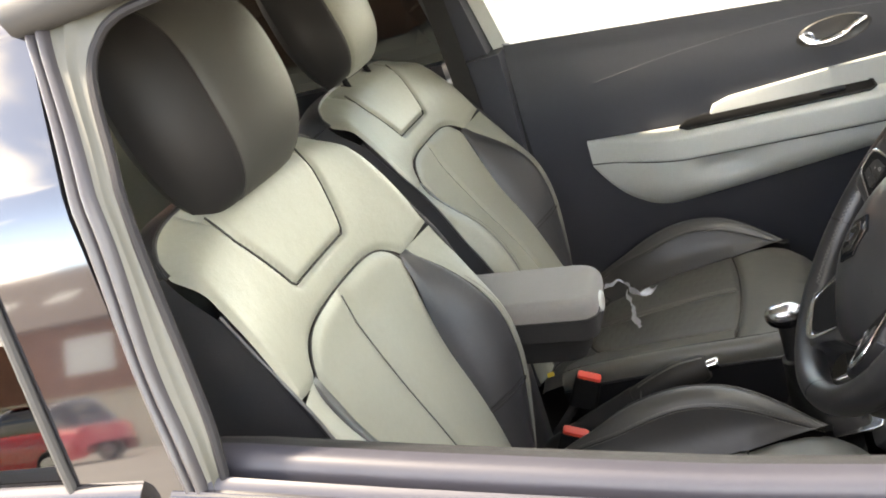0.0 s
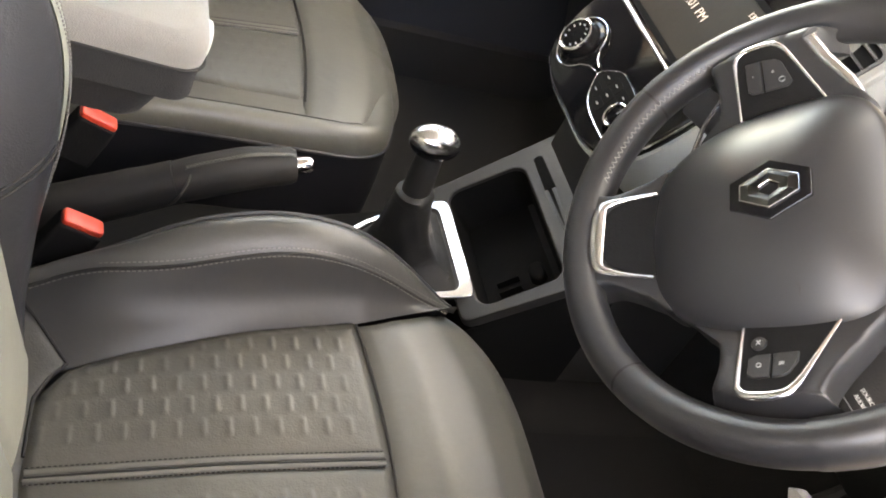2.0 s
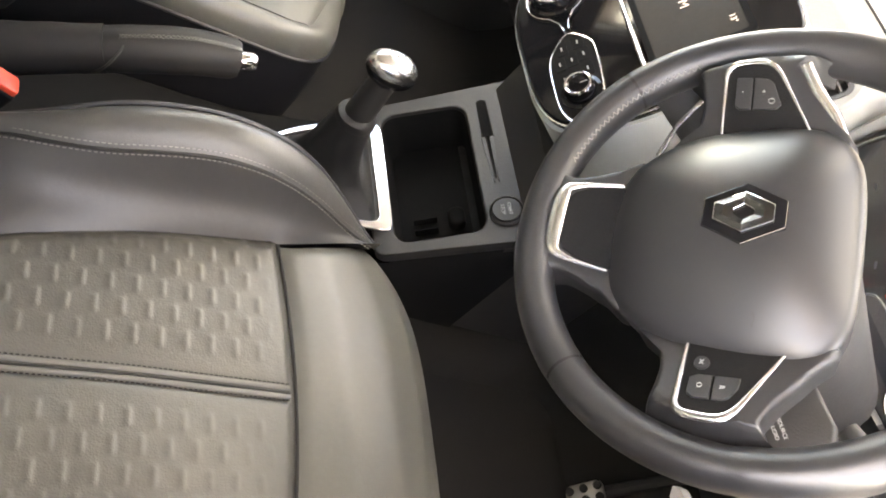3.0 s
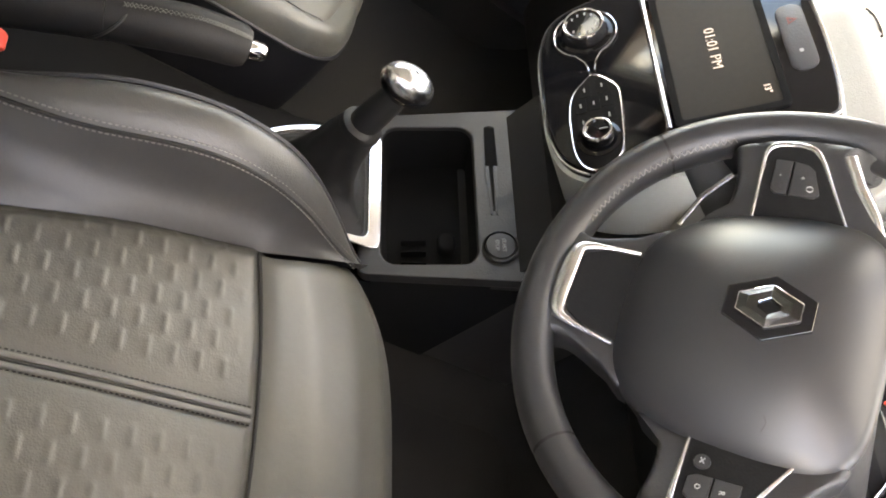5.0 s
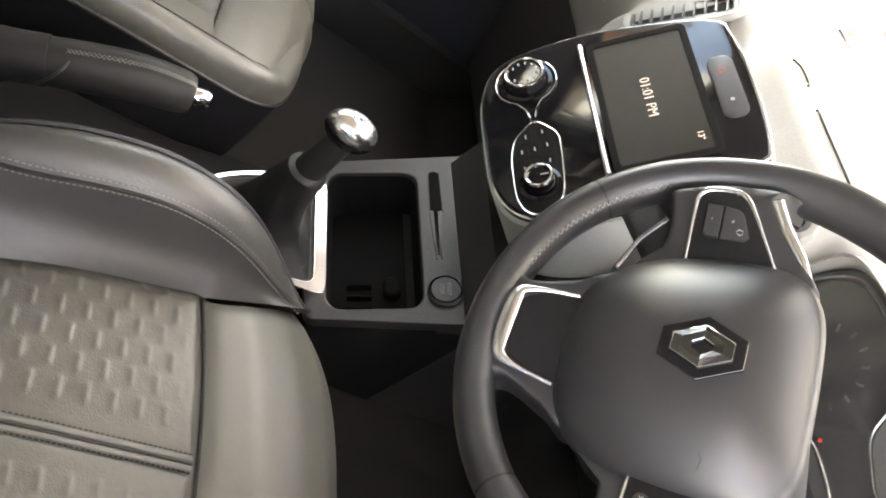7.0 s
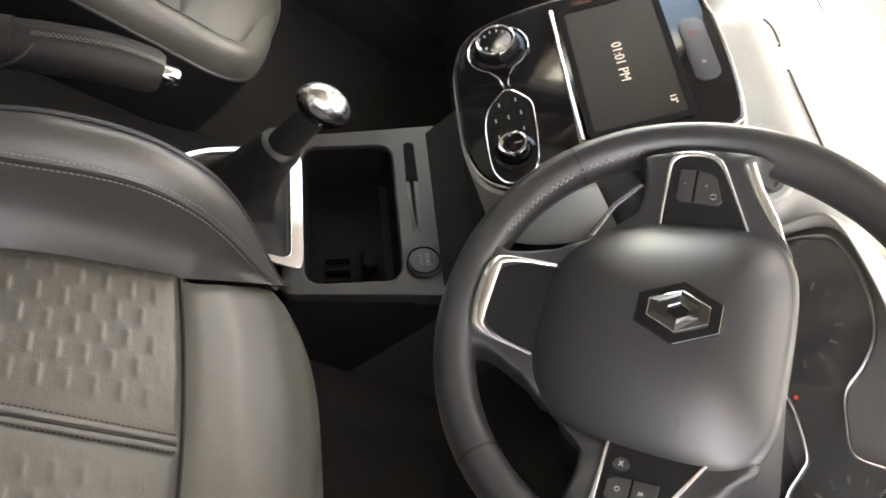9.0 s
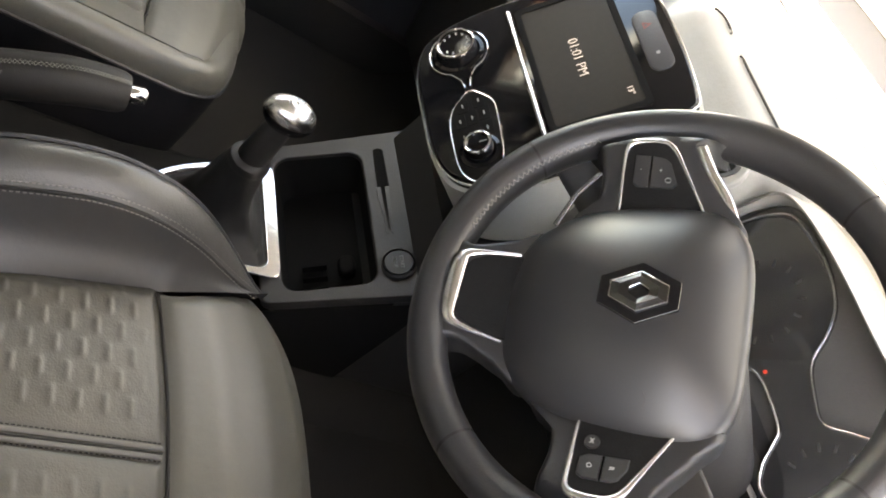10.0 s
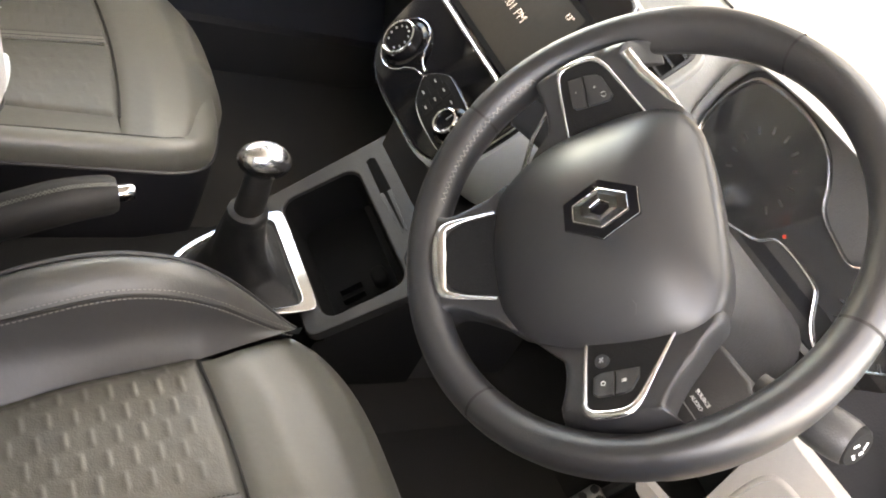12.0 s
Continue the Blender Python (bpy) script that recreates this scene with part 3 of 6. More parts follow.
def make_rear_side():
    for s, nm in ((-1, "driver"), (1, "passenger")):
        d = thing("rear_door", (-1.0, s * 0.8, 0.4), "white rear car door with dark tinted glass", "car door")
        part("pillar_cover", strip(band((-0.668, 1.04), (-0.734, 1.47), 0.108), s, 0.008, 0.004), M_GLOSS, d, "gloss black pillar cover")
        part("window", strip([(-0.678, 1.09), (-0.695, 1.2), (-0.714, 1.33), (-0.731, 1.44), (-1.6, 1.44), (-1.65, 1.33), (-1.7, 1.2), (-1.72, 1.13)], s, 0.004, 0.0), M_GLASS_DARK, d, "tinted glass", smooth=False)
        part("seal", tube([(-0.671 - 0.064 * i / 10, s * (side_y(1.05 + 0.41 * i / 10) + 0.006), 1.05 + 0.41 * i / 10) for i in range(11)], 0.005, 8), M_RUBBER, d)
        part("belt_moulding", tube([(x, s * (side_y(belt(x) - 0.015) + 0.006), belt(x) - 0.015) for x in [-0.60 - 0.1 * i for i in range(15)]], 0.018, 8, flat=0.5), M_GLOSS, d)
        part("skin", strip([(-0.60, 0.42), (-0.60, 0.8), (-0.60, belt(-0.6) - 0.032), (-1.9, belt(-1.9) - 0.032), (-1.9, 0.8), (-1.9, 0.42)], s, 0.03, 0.012), M_PAINT, d, "white paint", smooth=False)
        part("inner_panel", strip([(-0.72, 0.42), (-0.72, 0.8), (-0.72, 1.105), (-1.9, 1.165), (-1.9, 0.8), (-1.9, 0.42)], s, 0.05, -0.03), M_PLASTIC_MID, d, smooth=False)
        part("armrest", box(-1.5, -0.85, s * 0.70 if s < 0 else 0.62, -0.62 if s < 0 else 0.70, 0.78, 0.86), M_IVORY, d, "ivory armrest", smooth=False)


def make_rear_bench():
    b = thing("rear_bench", (-1.5, 0, 0.35), "grey leather rear bench with light centre panels", "rear seat")

    def back(u, v):
        y = -0.70 + 1.40 * u
        return (-1.45 - 0.16 * v - 0.02 * math.cos(y * 14), y, 0.66 + 0.58 * v)
    part("backrest", surf(back, 60, 20), M_LEATHER, b)
    part("cushion", surf(lambda u, v: (-1.52 + 0.50 * v, -0.66 + 1.32 * u, 0.66 + 0.05 * math.sin(math.pi * v) - 0.25 * step(0.9, 1.0, v)), 40, 20), M_LEATHER, b)
    for y in (-0.4, 0.4):
        part("headrest", surf(lambda u, v: (-1.74 + 0.05 * math.cos(2 * math.pi * u) * math.sin(math.pi * v), y + 0.13 * math.sin(2 * math.pi * u) * abs(math.sin(math.pi * v)) ** 0.5, 1.36 - 0.09 * math.cos(math.pi * v)), 24, 14), M_LEATHER_DARK, b)


M_LEAF = material("hedge_leaves", (0.075, 0.085, 0.028), 0.6, vary=0.35, vary_scale=1.5)


def make_hedge():
    # assumed hedge, added to cover the bright sky low on the horizon
    h = thing("hedge", (14, 0, 0), "tall olive-green hedge, added unseen beyond the bonnet", "hedge")
    rnd = random.Random(7)
    n = 40
    part("core", flipped(surf(lambda u, v: (14.0 - 0.9 * math.sin(math.pi * v) ** 0.4 * (0.9 + 0.2 * math.sin(23 * u)), -9 + 20 * u, 3.0 * (1 - abs(2 * v - 1) ** 3) * (0.92 + 0.08 * math.sin(17 * u + 1)) if v < 0.5 else 3.0 * (0.92 + 0.08 * math.sin(17 * u + 1))), n, 16)), M_LEAF, h)
    verts, faces = [], []
    for i in range(3600):
        p = Vector((13.1 + rnd.gauss(0, 0.10), rnd.uniform(-9, 11), 3.15 * rnd.random() ** 0.8))
        if rnd.random() < 0.25:
            p = Vector((rnd.uniform(13.1, 14.0), rnd.uniform(-9, 11), 3.0 + rnd.gauss(0, 0.13)))
        a = Vector((rnd.gauss(0, 1), rnd.gauss(0, 1), rnd.gauss(0, 1))).normalized()
        b = a.orthogonal().normalized()
        s = rnd.uniform(0.05, 0.11)
        k = len(verts)
        verts += [p - a * s, p + b * s * 0.5, p + a * s, p - b * s * 0.5]
        faces.append((k, k + 1, k + 2, k + 3))
    part("leaves", (verts, faces), M_LEAF, h, smooth=False, kind="stuff")


make_hedge()
make_ground()
make_house()
make_red_car()
make_shell()
make_driver_door()
make_rear_side()
make_rear_bench()


# ---- front seats ----
def near_line(p, lines):
    """Distance from p to the nearest of the polylines."""
    best = 9.0
    for pts in lines:
        for a, b in zip(pts, pts[1:]):
            ax, ay, bx, by = a[0], a[1], b[0] - a[0], b[1] - a[1]
            t = min(max(((p[0] - ax) * bx + (p[1] - ay) * by) / (bx * bx + by * by + 1e-12), 0), 1)
            best = min(best, math.hypot(p[0] - ax - t * bx, p[1] - ay - t * by))
    return best


INSERT_W = [(-0.50, 0.090), (-0.455, 0.100), (-0.43, 0.109), (-0.40, 0.121), (-0.356, 0.131), (-0.28, 0.147), (-0.175, 0.160), (-0.05, 0.190)]
INSERT_Z = [(-0.52, 0.560), (-0.45, 0.575), (-0.30, 0.600), (-0.175, 0.612), (-0.10, 0.617)]
SEAM_S = [(-0.50, 0.190), (-0.46, 0.196), (-0.43, 0.196), (-0.40, 0.186), (-0.36, 0.181), (-0.30, 0.184), (-0.25, 0.188), (-0.18, 0.190), (-0.12, 0.190), (-0.05, 0.190)]
SEAM_Z = [(-0.50, 0.572), (-0.46, 0.590), (-0.43, 0.612), (-0.40, 0.628), (-0.36, 0.641), (-0.33, 0.650), (-0.30, 0.662), (-0.25, 0.6725), (-0.20, 0.669), (-0.15, 0.652), (-0.10, 0.624), (-0.05, 0.601)]
EDGE_S = [(-0.50, 0.204), (-0.465, 0.210), (-0.416, 0.217), (-0.338, 0.226), (-0.25, 0.231), (-0.18, 0.230), (-0.12, 0.222), (-0.07, 0.206), (-0.045, 0.194)]
EDGE_Z = [(-0.50, 0.570), (-0.465, 0.590), (-0.44, 0.604), (-0.404, 0.620), (-0.378, 0.638), (-0.344, 0.659), (-0.30, 0.6745), (-0.25, 0.6825), (-0.20, 0.679), (-0.16, 0.667), (-0.12, 0.644), (-0.07, 0.611), (-0.045, 0.597)]


def eased(rows, x):
    """table() smoothed over 4 cm."""
    return sum(table(rows, x + d) for d in (-0.02, -0.01, 0, 0.01, 0.02)) / 5


def rim(u, v, lu, lv, deep=0.005, width=0.007):
    """How far a padded panel sinks at its seams."""
    d = min(u * lu, (1 - u) * lu, v * lv, (1 - v) * lv)
    return -deep * math.exp(-(d / width) ** 2)


def low_bolster(W, cushion):
    """The passenger cushion's flat inner side: a low roll that rounds the front corner, with piping below."""
    top = smooth_line([(-0.50, 0.178, 0.585), (-0.43, 0.190, 0.602), (-0.30, 0.198, 0.614), (-0.15, 0.200, 0.617), (-0.115, 0.198, 0.616), (-0.095, 0.190, 0.614), (-0.087, 0.175, 0.611), (-0.082, 0.140, 0.608), (-0.080, 0.080, 0.602)], 64)
    low = smooth_line([(-0.50, 0.207, 0.560), (-0.43, 0.217, 0.574), (-0.30, 0.224, 0.582), (-0.15, 0.2265, 0.584), (-0.100, 0.222, 0.582), (-0.066, 0.207, 0.580), (-0.046, 0.182, 0.580), (-0.030, 0.130, 0.581), (-0.022, 0.060, 0.582)], 64)
    n = len(top) - 1

    def roll(u, v):
        i = min(int(round(u * n)), n)
        a, b = top[i], low[i]
        k = v * math.pi / 2
        p = a + (b - a) * math.sin(k)
        return W(p.x, -p.y, a.z + (b.z - a.z) * (1 - math.cos(k)) + 0.004 * math.sin(2 * k))

    def face(u, v):
        x = -0.50 + 0.326 * u
        level = table([(-0.175, 0.612), (-0.135, 0.6185), (-0.10, 0.6160), (-0.08, 0.6125)], x)
        a = Vector((0, eased(INSERT_W, x), eased(INSERT_Z, x)) if x < -0.175 else (0, 0.152, level - 0.0005))
        b = min(top[:50], key=lambda q: abs(q.x - x))
        p = a.lerp(Vector((0, table([(-0.50, 0.178), (-0.43, 0.190), (-0.30, 0.198), (-0.15, 0.2), (-0.105, 0.194), (-0.088, 0.180)], x), b.z - 0.0005)), v)
        return W(x, -p.y, p.z)

    def flank(u, v):
        p = low[min(int(round(u * n)), n)]
        return W(p.x + 0.004 * math.sin(math.pi * v), -p.y + 0.004 * v, p.z - 0.002 - v * 0.18)
    part("bolster_face", flipped(surf(face, 50, 10)), M_LEATHER_SEAT, cushion, "grey leather bolster face")
    part("bolster_roll", flipped(surf(roll, n, 14)), M_LEATHER_SEAT, cushion, "grey leather bolster roll")
    part("cushion_flank", flipped(surf(flank, n, 6)), M_CAP, cushion)
    part("piping", tube([W(p.x, -p.y - 0.001, p.z - 0.001) for p in low], 0.0024, 7), M_LEATHER_DARK, cushion)
    line = smooth_line([(p.x, -p.y, p.z) for p in top[:42:6]] + [(-0.093, -0.197, 0.613), (-0.080, -0.203, 0.603), (-0.074, -0.210, 0.588)], 50)
    part("roll_seam", tube([W(*p) for p in line], 0.0011, 6), M_THREAD_DARK, cushion)
    part("front_seam", tube([W(-0.170, -0.155, 0.610), W(-0.173, -0.178, 0.6115), W(-0.177, -0.199, 0.614)], 0.0014, 6), M_THREAD_DARK, cushion)


def make_seat(name, yc, dx, dz, lean, label):
    seat = thing(name, (-0.25 + dx, yc, FLOOR + 0.004), label, "car seat", "front seats")

    def W(x, s, z):
        return Vector((x + dx, yc + s, z + dz))
    # cushion
    cushion = part("cushion", flipped(surf(lambda u, v: W(-0.50 + (0.41 if dz else 0.47) * u, (2 * v - 1) * eased(EDGE_S, -0.50 + 0.47 * u) * 0.97, 0.535 + 0 * v), 10, 10)), M_LEATHER_DARK, seat, "foam base")

    def front_x(s):
        return -0.170 + 0.012 * (1 - (s / 0.157) ** 2)

    def emboss(x, s):
        """Soft pressed dashes in staggered rows, steeper on their front side."""
        if s < 0.018:
            return 0.0
        col = math.floor(s / 0.0235)
        dy = s - (col + 0.55) * 0.0235
        fx = (x / 0.0215 + 0.5 * (col % 2)) % 1.0
        ramp = (fx / 0.62) ** 2 if fx < 0.62 else max(0.0, 1 - (fx - 0.62) / 0.16) ** 2
        ramp = 0.6 * ramp + 0.75 * math.exp(-((fx - 0.55) * 0.0215 / 0.0028) ** 2)
        return (0.0004 if dz else 0.0009) * ramp * math.exp(-(dy / 0.0082) ** 6) * step(0.018, 0.028, s) * step(-0.176, -0.190, x)

    def insert(side):
        def fn(u, v):
            s0 = side * v
            back_x = -0.462 + 0.030 * abs(s0) ** 5
            x = back_x + (front_x(s0 * 0.157) - back_x) * u
            s = s0 * eased(INSERT_W, x)
            z = eased(INSERT_Z, x) + 0.004 * math.sin(math.pi * v) * (1 - u ** 6) + emboss(x, abs(s))
            return W(x, s, z + rim(u, v, 0.33, 0.15, 0.005))
        return fn
    for side in (-1, 1):
        g = surf(insert(side), 230, 70)
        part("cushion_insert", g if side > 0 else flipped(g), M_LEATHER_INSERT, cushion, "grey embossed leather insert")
    # smooth rear strip of the cushion, behind the rounded end of the insert
    def rear(u, v):
        k = 2 * u - 1
        s = k * 0.205
        x1 = table([(0, -0.461), (0.075, -0.4585), (0.098, -0.447), (0.112, -0.434), (0.205, -0.492)], abs(s))
        return W(-0.545 + (x1 + 0.545) * v, s, table([(0, 0.5735), (0.11, 0.580), (0.16, 0.582), (0.205, 0.574)], abs(s)) - 0.012 * (1 - v) + rim(0.5, v, 0.4, 0.09, 0.004))
    part("cushion_rear", surf(rear, 60, 16), M_LEATHER_ROLL, cushion, "smooth grey leather rear strip")
    for k in (-1, 1):
        part("rear_seam", tube([rear(0.5 + k * (0.05 + 0.45 * i / 30), 1.0) + Vector((0, 0, 0.001)) for i in range(31)], 0.0016, 6), M_THREAD_DARK, cushion)
    # centre welt, two stitched ridges
    welt_x = [-0.458 + 0.293 * i / 30 for i in range(31)]
    for off in (-0.0040, 0.0040):
        part("centre_welt", tube([W(x, off, eased(INSERT_Z, x) + 0.0002) for x in welt_x], 0.0031, 8, flat=0.6), M_LEATHER_SEAT, cushion)
        part("stitching", join(*[tube([W(-0.458 + 0.293 * k / 70, off * 1.95, eased(INSERT_Z, -0.458 + 0.293 * k / 70) + 0.0026) for k in (i, i + 0.6)], 0.0006, 5) for i in range(70)]), M_THREAD_DARK, cushion, kind="stuff")
    part("welt_groove", tube([W(x, 0.0, eased(INSERT_Z, x) + 0.0012) for x in welt_x], 0.0011, 6), M_THREAD_DARK, cushion)

    def front(u, v):
        k = 2 * v - 1
        grow = step(0, 0.75, u)
        low_side = name == "passenger_seat" and k < 0
        s = k * (0.157 + (0.203 - 0.157) * grow)
        x0 = front_x(k * (0.200 if low_side else 0.157))
        x1 = (0.010 if name == "passenger_seat" else 0.027) - 0.045 * abs(k) ** 3.5
        f = eased([(0, 0), (0.2, 0.27), (0.4, 0.55), (0.55, 0.75), (0.68, 0.90), (0.8, 0.985), (0.9, 1.0), (1, 0.985)], u)
        z = eased([(0, 0.612), (0.2, 0.619), (0.4, 0.615), (0.55, 0.603), (0.68, 0.583), (0.8, 0.552), (0.9, 0.51), (1, 0.43)], u)
        if low_side:
            x = x0 + (x1 - x0) * f - 0.026 * step(0.2, 0.8, -k) * step(0.50, 0.80, u)
            s = k * table([(-0.18, 0.2005), (-0.11, 0.2005), (-0.09, 0.195), (-0.075, 0.182), (-0.055, 0.168), (0.02, 0.165)], x)
            return W(x, s, z - 0.003 * step(0.4, 0.6, u) + rim(min(u, 0.5), 0.5, 0.24, 0.38, 0.004))
        return W(x0 + (x1 - x0) * f, s, z - 0.010 * abs(k) ** 4 * grow + (rim(u, v, 0.24, 0.38, 0.005) if u < 0.5 else rim(0.5, v, 0.24, 0.38, 0.003)))
    part("front_seam", tube([W(front_x(k * 0.157) + 0.001, k * 0.157, 0.6095) for k in [-1 + i / 20 for i in range(41)]], 0.0016, 6), M_THREAD_DARK, cushion)
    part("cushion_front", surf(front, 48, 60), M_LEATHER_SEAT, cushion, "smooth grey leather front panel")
    for side in (-1, 1):
        if name == "passenger_seat" and side < 0:
            low_bolster(W, cushion)
            continue
        x_at = lambda u: -0.50 + 0.448 * u
        edge_s = lambda x: eased(EDGE_S, x)
        edge_z = lambda x: eased(EDGE_Z, x)

        def inner(u, v):
            x = x_at(u)
            a = Vector((0, eased(INSERT_W, x) if x < -0.175 else table([(-0.175, 0.157), (-0.05, 0.190)], x), eased(INSERT_Z, x)))
            b = Vector((0, eased(SEAM_S, x), eased(SEAM_Z, x)))
            p = a.lerp(b, v) + Vector((0, 0.006, -0.006)) * math.sin(math.pi * v) * (1 - u ** 4)
            return W(x, side * p.y, p.z + rim(u, v, 0.45, 0.06, 0.003, 0.006) * (1 - u ** 8))

        def outer(u, v):
            x = x_at(u)
            a = Vector((0, eased(SEAM_S, x), eased(SEAM_Z, x)))
            b = Vector((0, edge_s(x), edge_z(x)))
            p = a.lerp(b, v) + Vector((0, 0.002, 0.011)) * math.sin(math.pi * v) * (1 - u ** 6)
            return W(x, side * p.y, p.z + rim(u, v, 0.45, 0.05, 0.003, 0.005) * (1 - u ** 8))

        def flank(u, v):
            x = x_at(u)
            return W(x, side * (edge_s(x) + 0.014 * math.sin(math.pi * v * 0.7)), edge_z(x) - 0.004 - v * (edge_z(x) - 0.40))
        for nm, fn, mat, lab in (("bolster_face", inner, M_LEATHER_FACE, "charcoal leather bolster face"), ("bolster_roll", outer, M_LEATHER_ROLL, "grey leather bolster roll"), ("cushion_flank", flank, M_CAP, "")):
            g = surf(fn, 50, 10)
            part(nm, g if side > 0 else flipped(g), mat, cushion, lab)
        part("piping", tube([W(x_at(i / 50), side * (edge_s(x_at(i / 50)) + 0.001), edge_z(x_at(i / 50)) - 0.001) for i in range(51)], 0.0026, 7), M_LEATHER_DARK, cushion)
        part("bolster_seam", tube([W(x_at(i / 60), side * eased(SEAM_S, x_at(i / 60)), eased(SEAM_Z, x_at(i / 60)) - 0.0008) for i in range(60)], 0.0017, 6), M_THREAD_DARK, cushion)
        for off in (-0.0045, 0.0045):
            def seam(t):
                x = x_at(0.04 + 0.94 * t)
                return W(x, side * (eased(SEAM_S, x) + off), eased(SEAM_Z, x) + (0.0025 if off > 0 else 0.0002))
            part("stitching", join(*[tube([seam(i / 90), seam((i + 0.6) / 90)], 0.0007, 5) for i in range(90)]), M_THREAD, cushion, kind="stuff")
    part("seat_base", box(-0.44 + dx, -0.09 + dx, yc - 0.17, yc + 0.20, FLOOR + 0.07, 0.52 + dz), M_PLASTIC, seat, smooth=False)
    for s in (-0.19, 0.19):
        part("seat_rail", box(-0.52 + dx, 0.02 + dx, yc + s - 0.02, yc + s + 0.02, FLOOR, FLOOR + 0.075), M_TRAY, seat, smooth=False)
    part("side_cover", prism([(-0.62 + dx, 0.44 + dz), (-0.08 + dx, 0.40 + dz), (-0.05 + dx, 0.46 + dz), (-0.40 + dx, 0.54 + dz), (-0.60 + dx, 0.60 + dz)], 0.02, frame_of((0, yc + (0.272 if dz else -0.262), 0), (1, 0, 0), (0, 0, 1))), M_PLASTIC, seat, smooth=False)

    # backrest: s across, h up the lean, d forward
    a = radians(lean)
    eh, ed, o = Vector((-math.sin(a), 0, math.cos(a))), Vector((math.cos(a), 0, math.sin(a))), Vector((-0.502, yc, 0.603) if dz else (-0.47, yc, 0.60))

    def B(s, h, d):
        return o + Vector((0, s, 0)) + eh * h + ed * d
    back = part("backrest", surf(lambda u, v: B((2 * u - 1) * table([(0, 0.20), (0.45, 0.225), (0.60, 0.205), (0.645, 0.16)], 0.645 * v), 0.645 * v - 0.02, -0.085 - 0.02 * math.sin(math.pi * u)), 16, 24), M_PLASTIC_MID, seat, "dark rear shell")
    edge_w = [(-0.02, 0.215), (0.10, 0.236), (0.25, 0.248), (0.40, 0.244), (0.50, 0.238), (0.56, 0.232), (0.62, 0.218), (0.65, 0.205)]
    edge_d = [(-0.02, -0.034), (0.0, -0.026), (0.05, 0.002), (0.10, 0.026), (0.15, 0.050), (0.20, 0.066), (0.25, 0.072), (0.32, 0.064), (0.40, 0.046), (0.50, 0.028), (0.60, 0.008), (0.645, -0.010)]
    edge_w = [(h, w * (1.05 if dz else 1.0)) for h, w in edge_w]
    ins_w = [(-0.02, 0.109), (0.147, 0.128), (0.30, 0.149), (0.41, 0.162), (0.48, 0.168)]
    TOPW = 0.165

    def top_h(s):
        return 0.455 - 0.045 * min(1.0, abs(s) / TOPW) ** 5

    def hollow(s, h):
        """Forward bulge of the upper back."""
        w = eased(edge_w, h)
        return eased(edge_d, h) * min(1.0, abs(s) / w) ** 2.2 + 0.012 * math.sin(math.pi * min(max((h - 0.4) / 0.25, 0), 1))
    vee = [[(-0.128, 0.640), (-0.118, 0.585), (-0.083, 0.505), (-0.076, 0.499), (0.076, 0.499), (0.083, 0.505), (0.118, 0.585), (0.128, 0.640)]]

    vee_w = [(0.499, 0.076), (0.505, 0.083), (0.585, 0.118), (0.640, 0.128)]

    def yoke(u, v):
        s01 = 2 * u - 1
        lo = top_h(s01 * 0.235)
        if abs(s01) * 0.235 > TOPW:
            lo = 0.410 + 0.012 * (abs(s01) * 0.235 - TOPW) / 0.07
        top = 0.652 - 0.052 * (1 - (1 - abs(s01) ** 5.0) ** 0.5)
        over = max(0.0, (v - 0.80) / 0.20)
        v = min(v / 0.80, 1.0)
        h = lo + (top - lo) * v
        s = s01 * eased(edge_w, min(h, 0.60)) * (1 - 0.04 * step(0.57, 0.65, h) * abs(s01))
        g = near_line((s, h), vee)
        roll = -0.022 * step(0.72, 1.0, v) ** 2 * (1 - over)
        if over:
            d0 = hollow(s, h) - 0.022
            return B(s, h + 0.012 * math.sin(math.pi * (0.15 + 0.75 * over)) - 0.0054, d0 + (-0.092 - d0) * over)
        return B(s, h, hollow(s, h) + roll - 0.0055 * math.exp(-(g / 0.0048) ** 2) + 0.0015 * (abs(s) < table(vee_w, h) and h > 0.499) * step(0.0, 0.012, g) + rim(u, min(v, 0.7), 0.46, 0.22, 0.005))
    part("upper_panel", surf(lambda u, v: yoke(u, 0.80 * v), 110, 70), M_LEATHER, back, "grey leather shoulder panel with a stitched yoke")
    part("shoulder_roll", surf(lambda u, v: yoke(u, 0.8001 + 0.1999 * v), 110, 12), M_LEATHER_DARK, back, "charcoal leather shoulder back")
    part("piping", tube([yoke(i / 80, 0.80) for i in range(81)], 0.0026, 7), M_LEATHER_DARK, back)

    def on_yoke(s, h):
        return B(s, h, hollow(s, h) - 0.0035)
    vline = []
    for p, q in zip(vee[0], vee[0][1:]):
        vline += [(p[0] + (q[0] - p[0]) * k / 8, p[1] + (q[1] - p[1]) * k / 8) for k in range(8)]
    part("yoke_seam", tube([on_yoke(*p) for p in vline if p[1] < 0.63], 0.0014, 6), M_THREAD_DARK, back)

    def insert_b(side):
        def fn(u, v):
            s0 = side * v
            h = -0.02 + (top_h(s0 * TOPW) + 0.02) * u
            s = s0 * eased(ins_w, h)
            lumbar = 0.012 * math.exp(-((h - 0.16) / 0.12) ** 2)
            return B(s, h, lumbar + hollow(s, max(h, 0.40)) * step(0.24, 0.41, h) + 0.004 * math.sin(math.pi * v) + rim(u, v, 0.45, 0.15, 0.005))
        return fn
    for side in (-1, 1):
        g = surf(insert_b(side), 60, 30)
        part("back_insert", flipped(g) if side > 0 else g, M_LEATHER, back, "grey leather centre panel")
